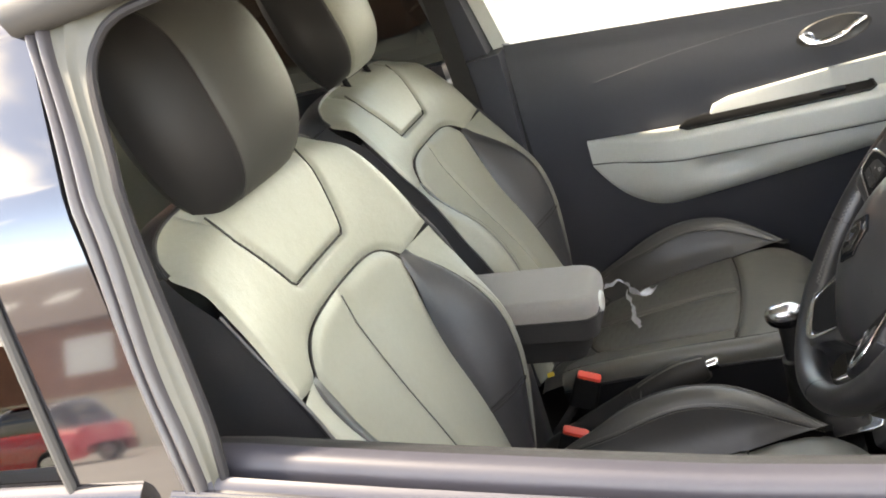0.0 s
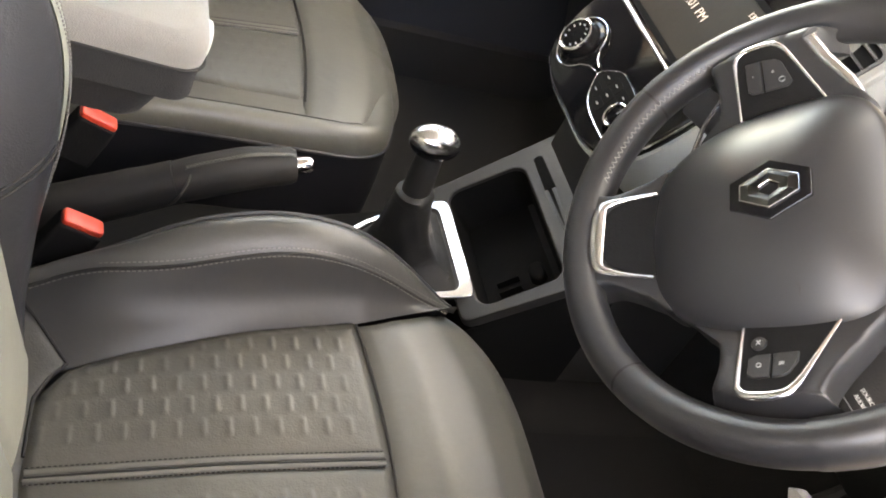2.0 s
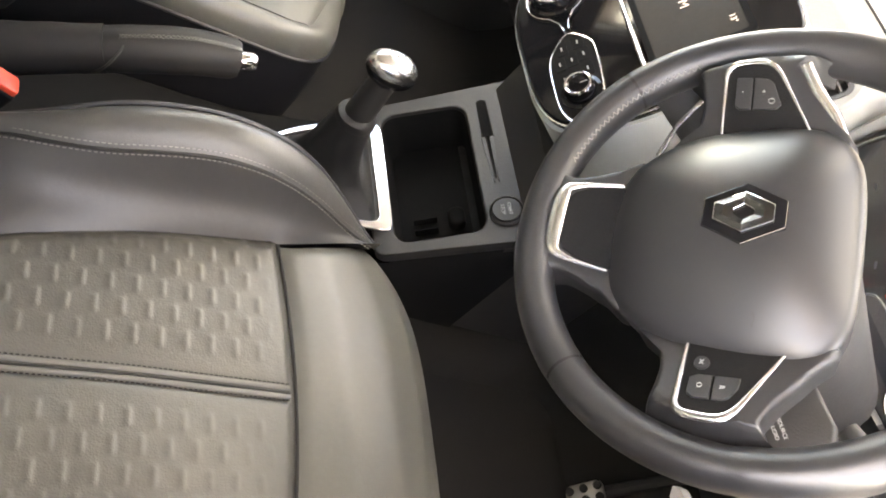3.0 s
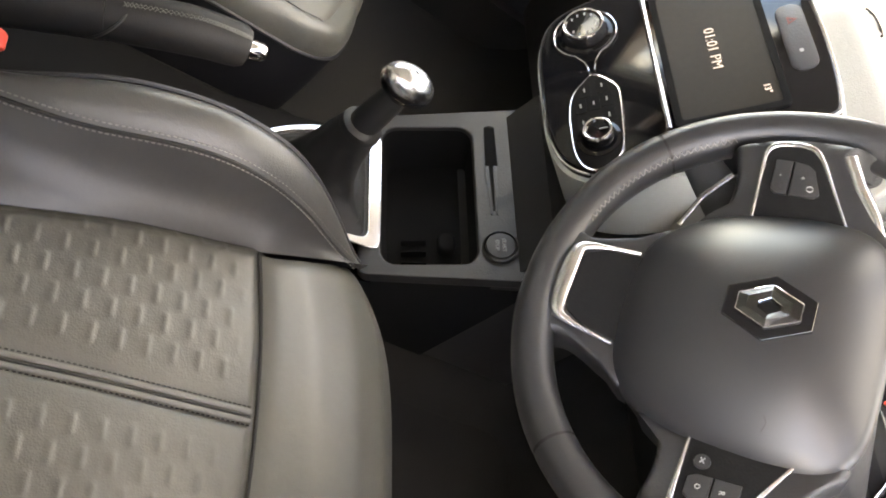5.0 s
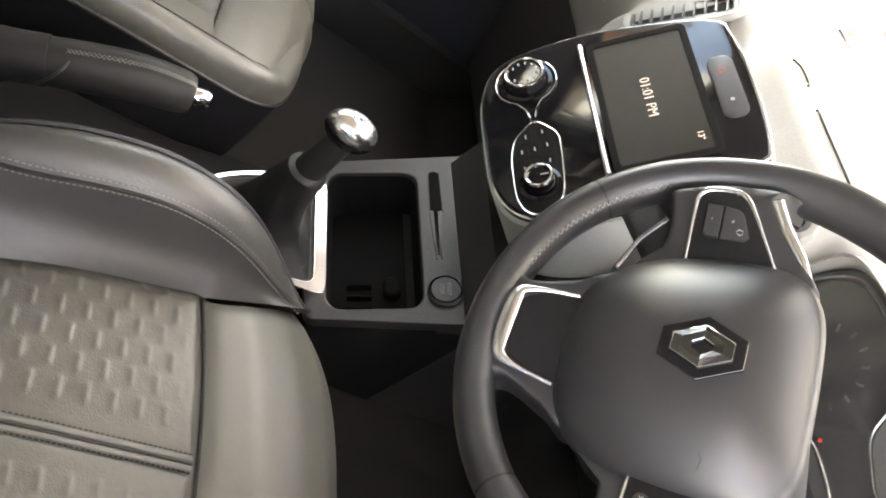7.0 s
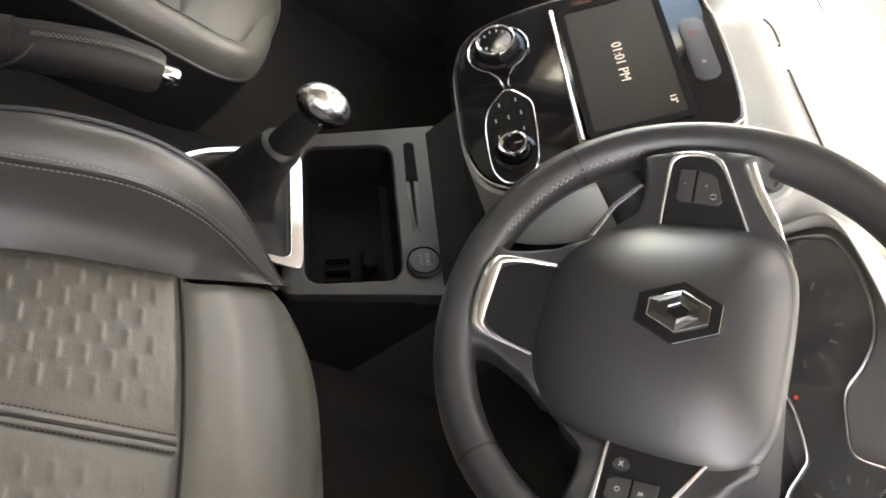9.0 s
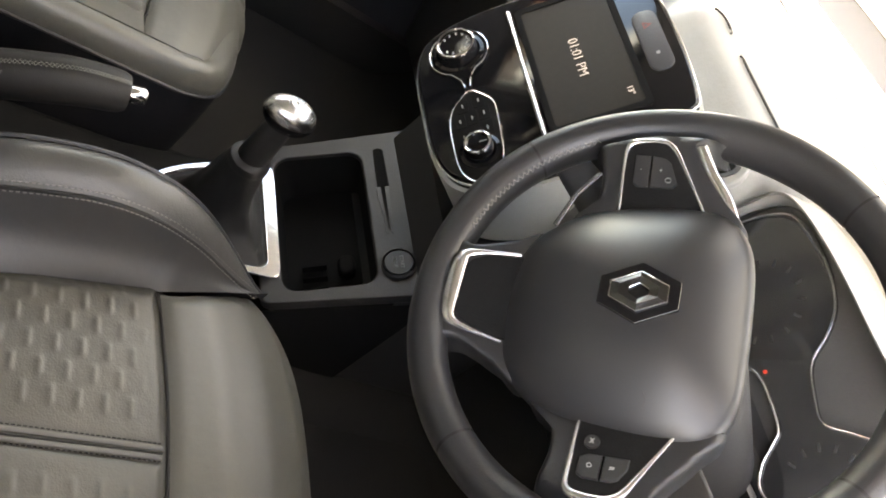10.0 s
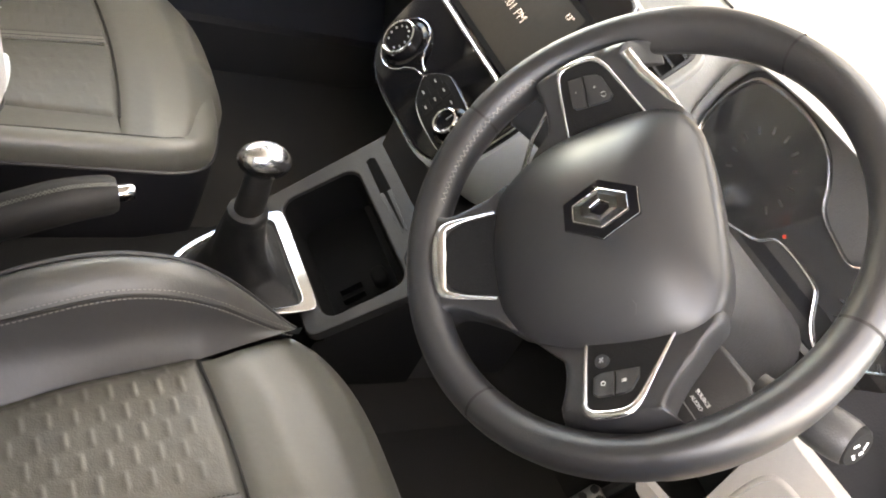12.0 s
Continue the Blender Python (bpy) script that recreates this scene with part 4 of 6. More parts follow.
    part("centre_seam", tube([insert_b(1)(u / 40, 0.0) for u in range(1, 40)], 0.0017, 6), M_THREAD_DARK, back)
    arch = [insert_b(1)(1.0, v / 24) for v in range(24, 0, -1)] + [insert_b(-1)(1.0, v / 24) for v in range(0, 25)]
    part("arch_seam", tube(arch, 0.0016, 6), M_THREAD_DARK, back)
    def edge_back(h):
        return eased(edge_d, h) - 0.022 * (1 - step(0.27, 0.415, h))
    ridge_w = [(-0.02, 0.175), (0.10, 0.196), (0.25, 0.212), (0.36, 0.205), (0.43, 0.172)]
    for side in (-1, 1):
        h_at = lambda u: -0.02 + 0.435 * u

        def face(u, v):
            h = h_at(u)
            p = insert_b(1)(min(1, (h + 0.02) / (top_h(TOPW) + 0.02)), 1.0) - o
            s0, d0 = p.y, p.dot(ed)
            s1, d1 = eased(ridge_w, h), eased(edge_d, h) + 0.006
            s, d = s0 + (s1 - s0) * v, d0 + (d1 - d0) * (v ** 0.85)
            k = step(0.27, 0.415, h)
            d = (d + 0.008 * math.sin(math.pi * v)) * (1 - k) + hollow(s, h) * k
            return B(side * s, h, d + rim(u, v, 0.43, 0.08, 0.004, 0.006))

        def roll(u, v):
            h = h_at(u)
            s0, d0 = eased(ridge_w, h), eased(edge_d, h) + 0.006
            s1, d1 = eased(edge_w, h), edge_back(h)
            bow = math.sin(math.pi * v)
            s, k = s0 + (s1 - s0) * v + 0.004 * bow, step(0.27, 0.415, h)
            d = (d0 + (d1 - d0) * v + 0.009 * bow) * (1 - k) + hollow(s, h) * k
            return B(side * s, h, d + rim(u, v, 0.43, 0.05, 0.003, 0.005))

        for nm, fn, mat, lab in (("bolster_face", face, M_LEATHER_DARK, "charcoal leather bolster face"), ("bolster_roll", roll, M_LEATHER, "grey leather bolster roll")):
            g = surf(fn, 50, 14)
            part(nm, flipped(g) if side > 0 else g, mat, back, lab)

        def flank(u, v):
            h = -0.02 + 0.622 * u
            d1 = edge_back(h) - 0.001 - 0.022 * step(0.52, 0.60, h)
            return B(side * (eased(edge_w, h) + 0.006 * math.sin(math.pi * v)), h, d1 + (-0.09 - d1) * v)
        g = surf(flank, 40, 8)
        part("back_flank", flipped(g) if side > 0 else g, M_LEATHER_DARK, back, "charcoal leather side")
        line = [B(side * (eased(edge_w, h) + 0.001), h, edge_back(h) + 0.001) for h in [-0.02 + 0.56 * i / 50 for i in range(51)]]
        part("piping", tube(line, 0.0028, 7), M_LEATHER_DARK, back)
        for off in (-0.0045, 0.0045):
            pts = [B(side * (eased(ridge_w, h) + off), h, eased(edge_d, h) + 0.0075 - 0.03 * step(0.27, 0.415, h)) for h in [0.0 + 0.33 * i / 180 for i in range(181)]]
            part("stitching", join(*[tube([pts[2 * i], pts[2 * i].lerp(pts[2 * i + 2], 0.6)], 0.0007, 5) for i in range(90)]), M_THREAD, back, kind="stuff")
        low = [face(0.385, v / 10) + ed * 0.001 for v in range(11)]
        for dh in (0.0, 0.007):
            part("cross_seam", tube([p + eh * dh for p in low], 0.0014, 6), M_THREAD_DARK, back)
    part("airbag_tag", pillow(rounded(0.012, 0.034, 0.002), 0.002, frame_of(B(-0.2395, 0.47, -0.005), ed, eh), 0.001), M_WHITE, back, "small pale fabric tag", smooth=False)

    # headrest
    ha = radians(lean * 0.55)
    hh, hd = Vector((-math.sin(ha), 0, math.cos(ha))), Vector((math.cos(ha), 0, math.sin(ha)))
    hc = B(0, 0.742 if name == "driver_seat" else 0.777, 0.0)
    # posts are coloured black to sink into the shadow below the headrest
    rest = part("headrest", tube([B(-0.06, 0.60, -0.02), B(-0.06, 0.70, 0.0)], 0.006, 10), M_TRAY, seat, "headrest post, blackened for the shade there")
    part("post", tube([B(0.06, 0.60, -0.02), B(0.06, 0.70, 0.0)], 0.006, 10), M_TRAY, rest)
    for s in (-0.06, 0.06):
        part("post_guide", lathe([(0.017, 0.0), (0.016, 0.012), (0.009, 0.014)], 16, frame_of(B(s, 0.635, -0.032), (0, 1, 0), ed * -1)), M_PLASTIC, rest)

    def shape(s, q):
        """Depth of the headrest's front over (s, q), each from -1 to 1."""
        return (max(0.0, 1 - s * s)) ** 0.5 * (max(0.0, 1 - abs(q) ** 2.6)) ** 0.45

    HS = 0.58

    def pad(lo, hi, sign):
        def fn(u, v):
            s, q = lo + (hi - lo) * u, 2 * v - 1
            wide = 0.156 * (1 - 0.10 * q * q - 0.22 * max(0, -q) ** 2)
            k = shape(s, q)
            depth = (0.100 * k if sign > 0 else -0.042 * k)
            seam = 0.004 * math.exp(-((abs(s) - HS) / 0.03) ** 2) if sign > 0 else 0
            return hc + Vector((0, s * wide, 0)) + hh * (q * 0.128) + hd * (depth - seam)
        return fn
    # same leather on both pads; the driver's is coloured darker for roof shade
    part("front_pad", flipped(surf(pad(-HS, HS, 1), 40, 36)), M_LEATHER_HEAD_SHADED if name == "driver_seat" else M_LEATHER, rest, "grey leather front pad")
    for lo, hi in ((-1, -HS), (HS, 1)):
        part("side_pad", flipped(surf(pad(lo, hi, 1), 20, 36)), M_LEATHER_WING, rest, "charcoal leather wing")
    part("rear_pad", surf(pad(-1, 1, -1), 40, 36), M_LEATHER_WING, rest, "charcoal leather back")
    for s in (-HS, HS):
        part("pad_seam", tube([pad(s, s, 1)(0, v / 40) - hd * 0.0005 for v in range(1, 40)], 0.0013, 6), M_THREAD_DARK, rest)
    return seat


make_seat("driver_seat", -0.36, 0.0, 0.0, 17, "two-tone grey leather driver's seat with embossed cushion")
make_seat("passenger_seat", 0.36, -0.005, -0.03, 25, "two-tone grey leather passenger seat set a little lower")


# ---- steering wheel ----
TILT, TURN = radians(32.0), radians(24.3)
HUB = Vector((0.0015, -0.36, 0.979))
w_right, w_up = Vector((0, -1, 0)), Vector((math.sin(TILT), 0, math.cos(TILT)))
WHEEL = frame_of(HUB, w_right * math.cos(TURN) - w_up * math.sin(TURN), w_up * math.cos(TURN) + w_right * math.sin(TURN))
RIM_Z, RIM_R = 0.0, 0.1808
r_up = Vector((math.sin(radians(36.5)), 0, math.cos(radians(36.5))))      # the rim leans back a little more than the hub
RIM = frame_of(WHEEL @ Vector((-0.003, 0.011, -0.040)), w_right * math.cos(TURN) - r_up * math.sin(TURN), r_up * math.cos(TURN) + w_right * math.sin(TURN))


def make_wheel():
    w = thing("steering_wheel", tuple(HUB), "black leather three-spoke steering wheel turned a little clockwise", "steering wheel")

    def on_rim(a, r, z):
        """The rim's lower side is a little flattened."""
        y = r * math.sin(a)
        return RIM @ Vector((r * math.cos(a), y * (1 - 0.025 * max(0, -math.sin(a)) ** 3), z))

    def rim_fn(a0, a1, swell=0.0):
        def fn(u, v):
            a, b = a0 + (a1 - a0) * u, 2 * math.pi * v
            r = 0.0172 + 0.0022 * math.exp(-((math.degrees(a) % 360 - 22) / 22) ** 2) + 0.0022 * math.exp(-((math.degrees(a) % 360 - 158) / 22) ** 2) + swell
            lobe = 1 + 0.12 * math.cos(b + math.pi)
            return on_rim(a, RIM_R + r * 0.92 * lobe * math.cos(b), RIM_Z + r * 1.12 * math.sin(b))
        return fn
    seams = [radians(d) for d in (51, 129, 222.5, 315)]
    for a0, a1 in zip(seams, seams[1:] + [seams[0] + 2 * math.pi]):
        part("rim_section", surf(rim_fn(a0 + 0.006, a1 - 0.006), 60, 24, wrap_v=True), M_LEATHER_WHEEL, w, "black leather rim cover")
    part("rim_core", surf(rim_fn(0, 2 * math.pi, -0.0012), 120, 16, True, True), M_THREAD_DARK, w)
    # baseball stitching on the inner side of the rim
    for a0, a1 in ((204, 252),):
        out = []
        for i in range(26):
            d = radians(a0 + (a1 - a0) * (i + 0.5) / 26)
            for sgn in (1, -1):
                def spot(ang, b):
                    r = 0.0175 + 0.0022 * math.exp(-((math.degrees(ang) % 360 - 22) / 22) ** 2) + 0.0022 * math.exp(-((math.degrees(ang) % 360 - 158) / 22) ** 2)
                    return on_rim(ang, RIM_R + r * 0.92 * (1 - 0.12 * math.cos(b)) * math.cos(b), RIM_Z + r * 1.12 * math.sin(b))
                out.append(tube([spot(d, 2.42), spot(d + sgn * 0.015, 2.62)], 0.00045, 4))
        part("rim_stitching", join(*out), M_THREAD, w, kind="stuff")

    # spokes rise from the airbag cover outwards and fall to the rim
    def dish(d, end=-0.030, r=0.0):
        return -0.0255 + 0.287 * (min(max(d, 0.06), 0.147) - 0.12) + end * step(0.151, 0.171, r)

    def spoke(pts, along, label, end=-0.030):
        """A plate with rounded edges; along(x, y) is the way out from the hub."""
        n, cx, cy = len(pts), sum(p[0] for p in pts) / len(pts), sum(p[1] for p in pts) / len(pts)
        line = smooth_line([(x, y, 0) for x, y in pts], 72, True)
        loops = []
        for grow, drop in ((1.0, 0.034), (1.035, 0.022), (1.045, 0.012), (1.03, 0.0045), (0.99, 0.001), (0.94, 0.0), (0.86, 0.0), (0.76, 0.0), (0.64, 0.0), (0.5, 0.0), (0.34, 0.0), (0.17, 0.0), (0.001, 0.0)):
            spots = [(cx + (p.x - cx) * grow, cy + (p.y - cy) * grow) for p in line]
            loops.append([WHEEL @ Vector((x, y, dish(along(x, y), end, math.hypot(x + 0.003, y - 0.011)) - drop)) for x, y in spots])
        verts = [v for loop in loops for v in loop]
        faces = [(r * 72 + i, r * 72 + (i + 1) % 72, (r + 1) * 72 + (i + 1) % 72, (r + 1) * 72 + i) for r in range(len(loops) - 1) for i in range(72)]
        return part("spoke", (verts, faces), M_LEATHER_WHEEL, w, label)
    right = [(0.078, 0.058), (0.104, 0.050), (0.126, 0.034), (0.144, 0.024), (0.150, 0.0262), (0.158, 0.033), (0.164, 0.045), (0.171, 0.030), (0.175, 0.0), (0.172, -0.036), (0.162, -0.066), (0.153, -0.059), (0.140, -0.051), (0.115, -0.047), (0.095, -0.051), (0.076, -0.064)]
    rsp = spoke(right, lambda x, y: abs(x), "dark satin spoke")
    lsp = spoke([(-x, y) for x, y in reversed(right)], lambda x, y: abs(x), "dark satin spoke")
    half = [(-0.058, -0.082), (-0.053, -0.106), (-0.045, -0.124), (-0.041, -0.140), (-0.048, -0.156), (-0.060, -0.166), (-0.030, -0.175)]
    bsp = spoke(half + [(0.0, -0.177)] + [(-x, y) for x, y in reversed(half)], lambda x, y: -y, "dark satin lower spoke", 0.0)
    normal = tuple(WHEEL.to_3x3() @ Vector((0, 0, 1)))

    def trim(pts, along, radii, parent):
        n = 56
        line = smooth_line([(x, y, 0) for x, y in pts], n)
        part("trim", tube([WHEEL @ Vector((p.x, p.y, dish(along(p.x, p.y)) + 0.0022)) for p in line], [radii(i / (n - 1)) for i in range(n)], 10, flat=0.55, up=normal), M_SATIN, parent, "satin chrome edge trim")
    edge = [(0.090, -0.0312), (0.110, -0.0314), (0.132, -0.0314), (0.1405, -0.0306), (0.1462, -0.0255), (0.1482, -0.014), (0.1472, 0.000), (0.1405, 0.0082), (0.128, 0.0155), (0.110, 0.0250), (0.092, 0.0345)]
    for sp, sgn in ((lsp, -1), (rsp, 1)):
        ex = Vector((0.961, 0, 0.276 * sgn))
        mfield = WHEEL @ frame_of((sgn * 0.12, 0, -0.0245), ex, (0, 1, 0))
        field = [(sgn * (x - 0.12) / 0.961, y) for x, y in edge[:1] + edge[2:]]
        part("button_field", prism(field if sgn > 0 else field[::-1], 0.0012, mfield), M_TRAY, sp, "black button field", smooth=False)
        trim([(sgn * x, y) for x, y in edge], lambda x, y: abs(x), (lambda t: 0.0011 + 0.0012 * math.sin(math.pi * t) ** 2) if sgn < 0 else (lambda t: 0.0014 + 0.0020 * math.sin(math.pi * t) ** 2), sp)
        if sgn < 0:
            # highlight along the left spoke's upper edge, built as a satin metal strip
            part("edge_highlight", tube([WHEEL @ Vector((sgn * x, y, z)) for x, y, z in ((0.160, 0.030, -0.030), (0.146, 0.0275, -0.0215), (0.126, 0.0375, -0.0262), (0.106, 0.0515, -0.0325), (0.084, 0.062, -0.040))], [0.002, 0.0056, 0.0054, 0.0048, 0.003], 10, flat=0.7), M_SATIN, sp, "bright metal strip as the spoke's edge highlight")
        keys = ([(-0.135, -0.0225), (-0.135, -0.0106), (-0.1095, -0.0106), (-0.1095, -0.0190), (-0.1125, -0.0225)], [(-0.135, -0.0092), (-0.1335, 0.0010), (-0.1300, 0.0056), (-0.1130, 0.0120), (-0.1095, 0.0085), (-0.1095, -0.0092)]) if sgn < 0 else \
               ([(0.1165, -0.0190), (0.1165, -0.0092), (0.1350, -0.0092), (0.1350, -0.0205), (0.1320, -0.0245), (0.1195, -0.0245)], [(0.1165, -0.0078), (0.1165, 0.0090), (0.1240, 0.0088), (0.1330, 0.0035), (0.1350, -0.0010), (0.1350, -0.0078)])
        for k, (outline, mark) in enumerate(zip(keys, ("-", "+") if sgn < 0 else ("O", "R"))):
            loc = [((x - sgn * 0.12) / 0.961, y) for x, y in outline]
            area = sum(a[0] * b[1] - b[0] * a[1] for a, b in zip(loc, loc[1:] + loc[:1]))
            kb = part("button", pillow(loc if area > 0 else loc[::-1], 0.0024, mfield @ pose(0, 0, 0.0010), 0.0011), M_GAITER, sp, smooth=False)
            part("mark", words(mark, 0.0052, mfield @ pose(-0.0036 if sgn < 0 else 0.0058, -0.0170 + 0.0152 * k, 0.0036)), M_MARK, kb, "pale print", smooth=False)
        if sgn > 0:
            kb = part("button", lathe([(0.0056, 0.0), (0.0052, 0.0020), (0.0001, 0.0022)], 20, mfield @ pose(-0.0142, -0.0186, 0.0010)), M_GAITER, sp)
            part("mark", join(*[prism(rounded(0.0050, 0.0009, 0.0004, 2), 0.0003, mfield @ pose(-0.0142, -0.0186, 0.0033, 0, 0, a)) for a in (35, -35)]), M_MARK, kb, "pale print", smooth=False)
        else:
            part("mark", ring_plate([(0.0024 * math.cos(a), 0.0024 * math.sin(a)) for a in [k * math.pi / 8 for k in range(16)]], [(0.0017 * math.cos(a), 0.0022 * math.sin(a)) for a in [k * math.pi / 8 for k in range(16)]], 0.0003, mfield @ pose(0.0045, 0.0048, 0.0035)), M_MARK, kb, "pale print", smooth=False)
    inlay = [(-0.036, -0.098), (-0.032, -0.124), (-0.0255, -0.1355), (-0.015, -0.1420), (0.015, -0.1420), (0.0255, -0.1355), (0.032, -0.124), (0.036, -0.098)]
    minlay = WHEEL @ frame_of((0, -0.12, -0.0245), (1, 0, 0), (0, 0.961, -0.276))
    part("inlay", prism([(x, (y + 0.12) / 0.961) for x, y in inlay], 0.0012, minlay), M_TRAY, bsp, "black inlay", smooth=False)
    trim([(-0.0385, -0.100), (-0.0355, -0.120), (-0.0322, -0.1345), (-0.0280, -0.1420), (-0.0190, -0.1448), (0.0, -0.1455), (0.0190, -0.1448), (0.0280, -0.1420), (0.0322, -0.1345), (0.0355, -0.120), (0.0385, -0.100)], lambda x, y: -y, lambda t: 0.0014 + 0.0056 * math.sin(math.pi * t) ** 2.5, bsp)

    # airbag cover: a gently domed face with a tight edge
    side = [(0.045, 0.0765), (0.079, 0.0665), (0.0945, 0.048), (0.0985, 0.018), (0.0950, -0.020), (0.0885, -0.050), (0.0740, -0.078), (0.0520, -0.0985), (0.0180, -0.1065)]
    outline = smooth_line([(x, y, 0) for x, y in side] + [(-x, y, 0) for x, y in reversed(side)], 90, True)
    rows = [(0.965, -0.074), (0.985, -0.060), (1.0, -0.048), (1.003, -0.0425), (0.998, -0.0385), (0.986, -0.0352), (0.965, -0.0318), (0.935, -0.0284)]
    rows += [(k, -0.0332 * k ** 2.35) for k in (0.87, 0.80, 0.72, 0.63, 0.54, 0.45, 0.36, 0.27, 0.18, 0.09, 0.001)]
    n = len(outline)
    verts = [WHEEL @ Vector((p.x * k, p.y * k, h)) for k, h in rows for p in outline]
    faces = [(r * n + i, r * n + (i + 1) % n, (r + 1) * n + (i + 1) % n, (r + 1) * n + i) for r in range(len(rows) - 1) for i in range(n)]
    cover = part("airbag_cover", flipped((verts, faces)), M_PAD, w, "satin dark grey airbag cover")
    part("airbag_mark", tube([WHEEL @ Vector(p) for p in ((0.080, 0.012, -0.0168), (0.074, 0.014, -0.0146), (0.070, 0.012, -0.0130))], 0.0004, 5), M_THREAD_DARK, cover)
    hexa = [(0.0250, 0), (0.0108, 0.0290), (-0.0108, 0.0290), (-0.0250, 0), (-0.0108, -0.0290), (0.0108, -0.0290)]
    badge = part("badge", pillow(hexa, 0.0034, WHEEL @ pose(0, 0, -0.0028), 0.0010), M_PIANO, cover, "black six-sided badge plate", smooth=False)
    rh_o = [(0.0162, 0), (0.0064, 0.0208), (-0.0064, 0.0208), (-0.0162, 0), (-0.0064, -0.0208), (0.0064, -0.0208)]
    rh_i = [(0.0066, 0), (0.0022, 0.0072), (-0.0022, 0.0072), (-0.0066, 0), (-0.0022, -0.0072), (0.0022, -0.0072)]
    mid_line = [(0.5 * (a[0] + b[0]), 0.5 * (a[1] + b[1])) for a, b in zip(rh_o, rh_i)]
    loops = [[WHEEL @ Vector((x, y, z)) for x, y in row] for row, z in ((rh_o, 0.0004), (rh_o, 0.0022), (mid_line, 0.0040), (rh_i, 0.0022), (rh_i, 0.0004))]
    emblem = part("emblem", ([v for row in loops for v in row], [(r * 6 + i, r * 6 + (i + 1) % 6, r * 6 + 6 + (i + 1) % 6, r * 6 + 6 + i) for r in range(4) for i in range(6)]), M_EMBLEM, badge, "chrome lozenge with a dark reflection in its colour", smooth=False)
    # bright tubes draw the glints along the lozenge's edges
    part("emblem_edge_glint", tube([WHEEL @ Vector((x, y, 0.0023)) for x, y in rh_o], 0.00045, 6, closed=True), M_CHROME, emblem, "bright edge")
    part("emblem_edge_glint", tube([WHEEL @ Vector((x, y, 0.0023)) for x, y in (rh_i[2], rh_i[3], rh_i[4])], 0.00035, 6), M_CHROME, emblem, "bright edge")
    # column behind
    col = thing("steering_column", tuple(HUB + Vector((0.1, 0, -0.05))), "black plastic steering column cover with stalks", "steering column")
    axis = WHEEL.to_3x3() @ Vector((0, 0, -1))
    m = frame_of(HUB + axis * 0.05, w_right, w_up)
    part("shroud", prism(rounded(0.15, 0.13, 0.04), -0.22, m, 1.15), M_PLASTIC, col, "dark column cover")
    part("lower_cover", pillow(rounded(0.11, 0.07, 0.015), 0.02, frame_of((0.085, -0.262, 0.872), (-0.25, -1, 0.0), (0.35, 0, 0.9)), 0.008), M_DASH, col, "pale grey lower cover")
    part("collar", lathe([(0.030, 0.0), (0.068, -0.012), (0.072, -0.03), (0.070, -0.05)], 32, m, False), M_PLASTIC_MID, col)
    tip = Vector((0.1180, -0.5640, 0.9600))
    stalk = part("stalk", tube(smooth_line([(0.100, -0.495, 0.940), (0.106, -0.520, 0.946), (0.112, -0.541, 0.9525), tuple(tip)], 14), [0.008, 0.0082, 0.0085, 0.009, 0.010, 0.0115, 0.0135, 0.0155, 0.0168, 0.0174, 0.0176, 0.0174, 0.0170, 0.0160], 20), M_PLASTIC, col, "dark indicator stalk")
    mt = frame_of(tip, (1, 0, 0.1), (0, 0.3, 0.95))
    e = part("end_button", lathe([(0.0158, -0.001), (0.0154, 0.003), (0.0132, 0.0052), (0.0001, 0.0058)], 24, mt), M_TRAY, stalk, "end button with pale marks")
    for a, r, w in ((20, 0.0062, 0.006), (140, 0.0060, 0.005), (250, 0.0064, 0.006), (320, 0.0055, 0.004)):
        part("mark", prism(rounded(w, 0.0018, 0.0005, 2), 0.0005, mt @ pose(r * math.cos(radians(a)), r * math.sin(radians(a)), 0.0055, 0, 0, a + 60)), M_WHITE, e, smooth=False)
    for k in (0, 1):
        part("mark", prism(rounded(0.0034, 0.0016, 0.0004, 2), 0.0004, frame_of((0.1010 - 0.004 * k, -0.538 + 0.006 * k, 0.9600 - 0.0035 * k), (-0.4, -0.9, 0.1), (0.3, 0.0, 0.95))), M_WHITE, stalk, smooth=False)
    wiper = part("stalk", flipped(surf(lambda u, v: Vector((0.110 - 0.052 * u, -0.30 + 0.12 * u, 0.925 + 0.012 * u)) + Vector((0.45, 0.1, 0.89)) * (0.011 + 0.012 * u) * math.sin(2 * math.pi * v) + Vector((0.89, 0, -0.45)) * 0.008 * math.cos(2 * math.pi * v), 12, 16, False, True)), M_PLASTIC, col, "dark wiper stalk")
    part("stalk_line", tube([(0.040, -0.235, 0.905), (0.048, -0.215, 0.928), (0.058, -0.203, 0.952)], 0.0022, 8), M_SATIN, wiper, "satin edge line")
    mpod = frame_of((0.0860, -0.4790, 0.8960), (0.05, -1, 0.0), (0.50, 0, 0.86))
    pod = part("control_pod", pillow([(-0.028, -0.040), (0.026, -0.040), (0.028, 0.030), (0.010, 0.040), (-0.026, 0.038)], 0.026, mpod @ pose(0, 0, -0.022), 0.006), M_PLASTIC, col, "black audio control pod")
    part("word", words("SOURCE", 0.0044, mpod @ pose(0.001, 0.0035, 0.0045)), M_WHITE, pod, "white lettering", smooth=False)
    part("word", words("AUDIO", 0.0044, mpod @ pose(0.001, -0.0025, 0.0045)), M_WHITE, pod, "white lettering", smooth=False)
    part("key_line", box(-0.022, 0.022, -0.0105, -0.0097, 0.0038, 0.0046, mpod), M_MARK, pod, smooth=False)


make_wheel()


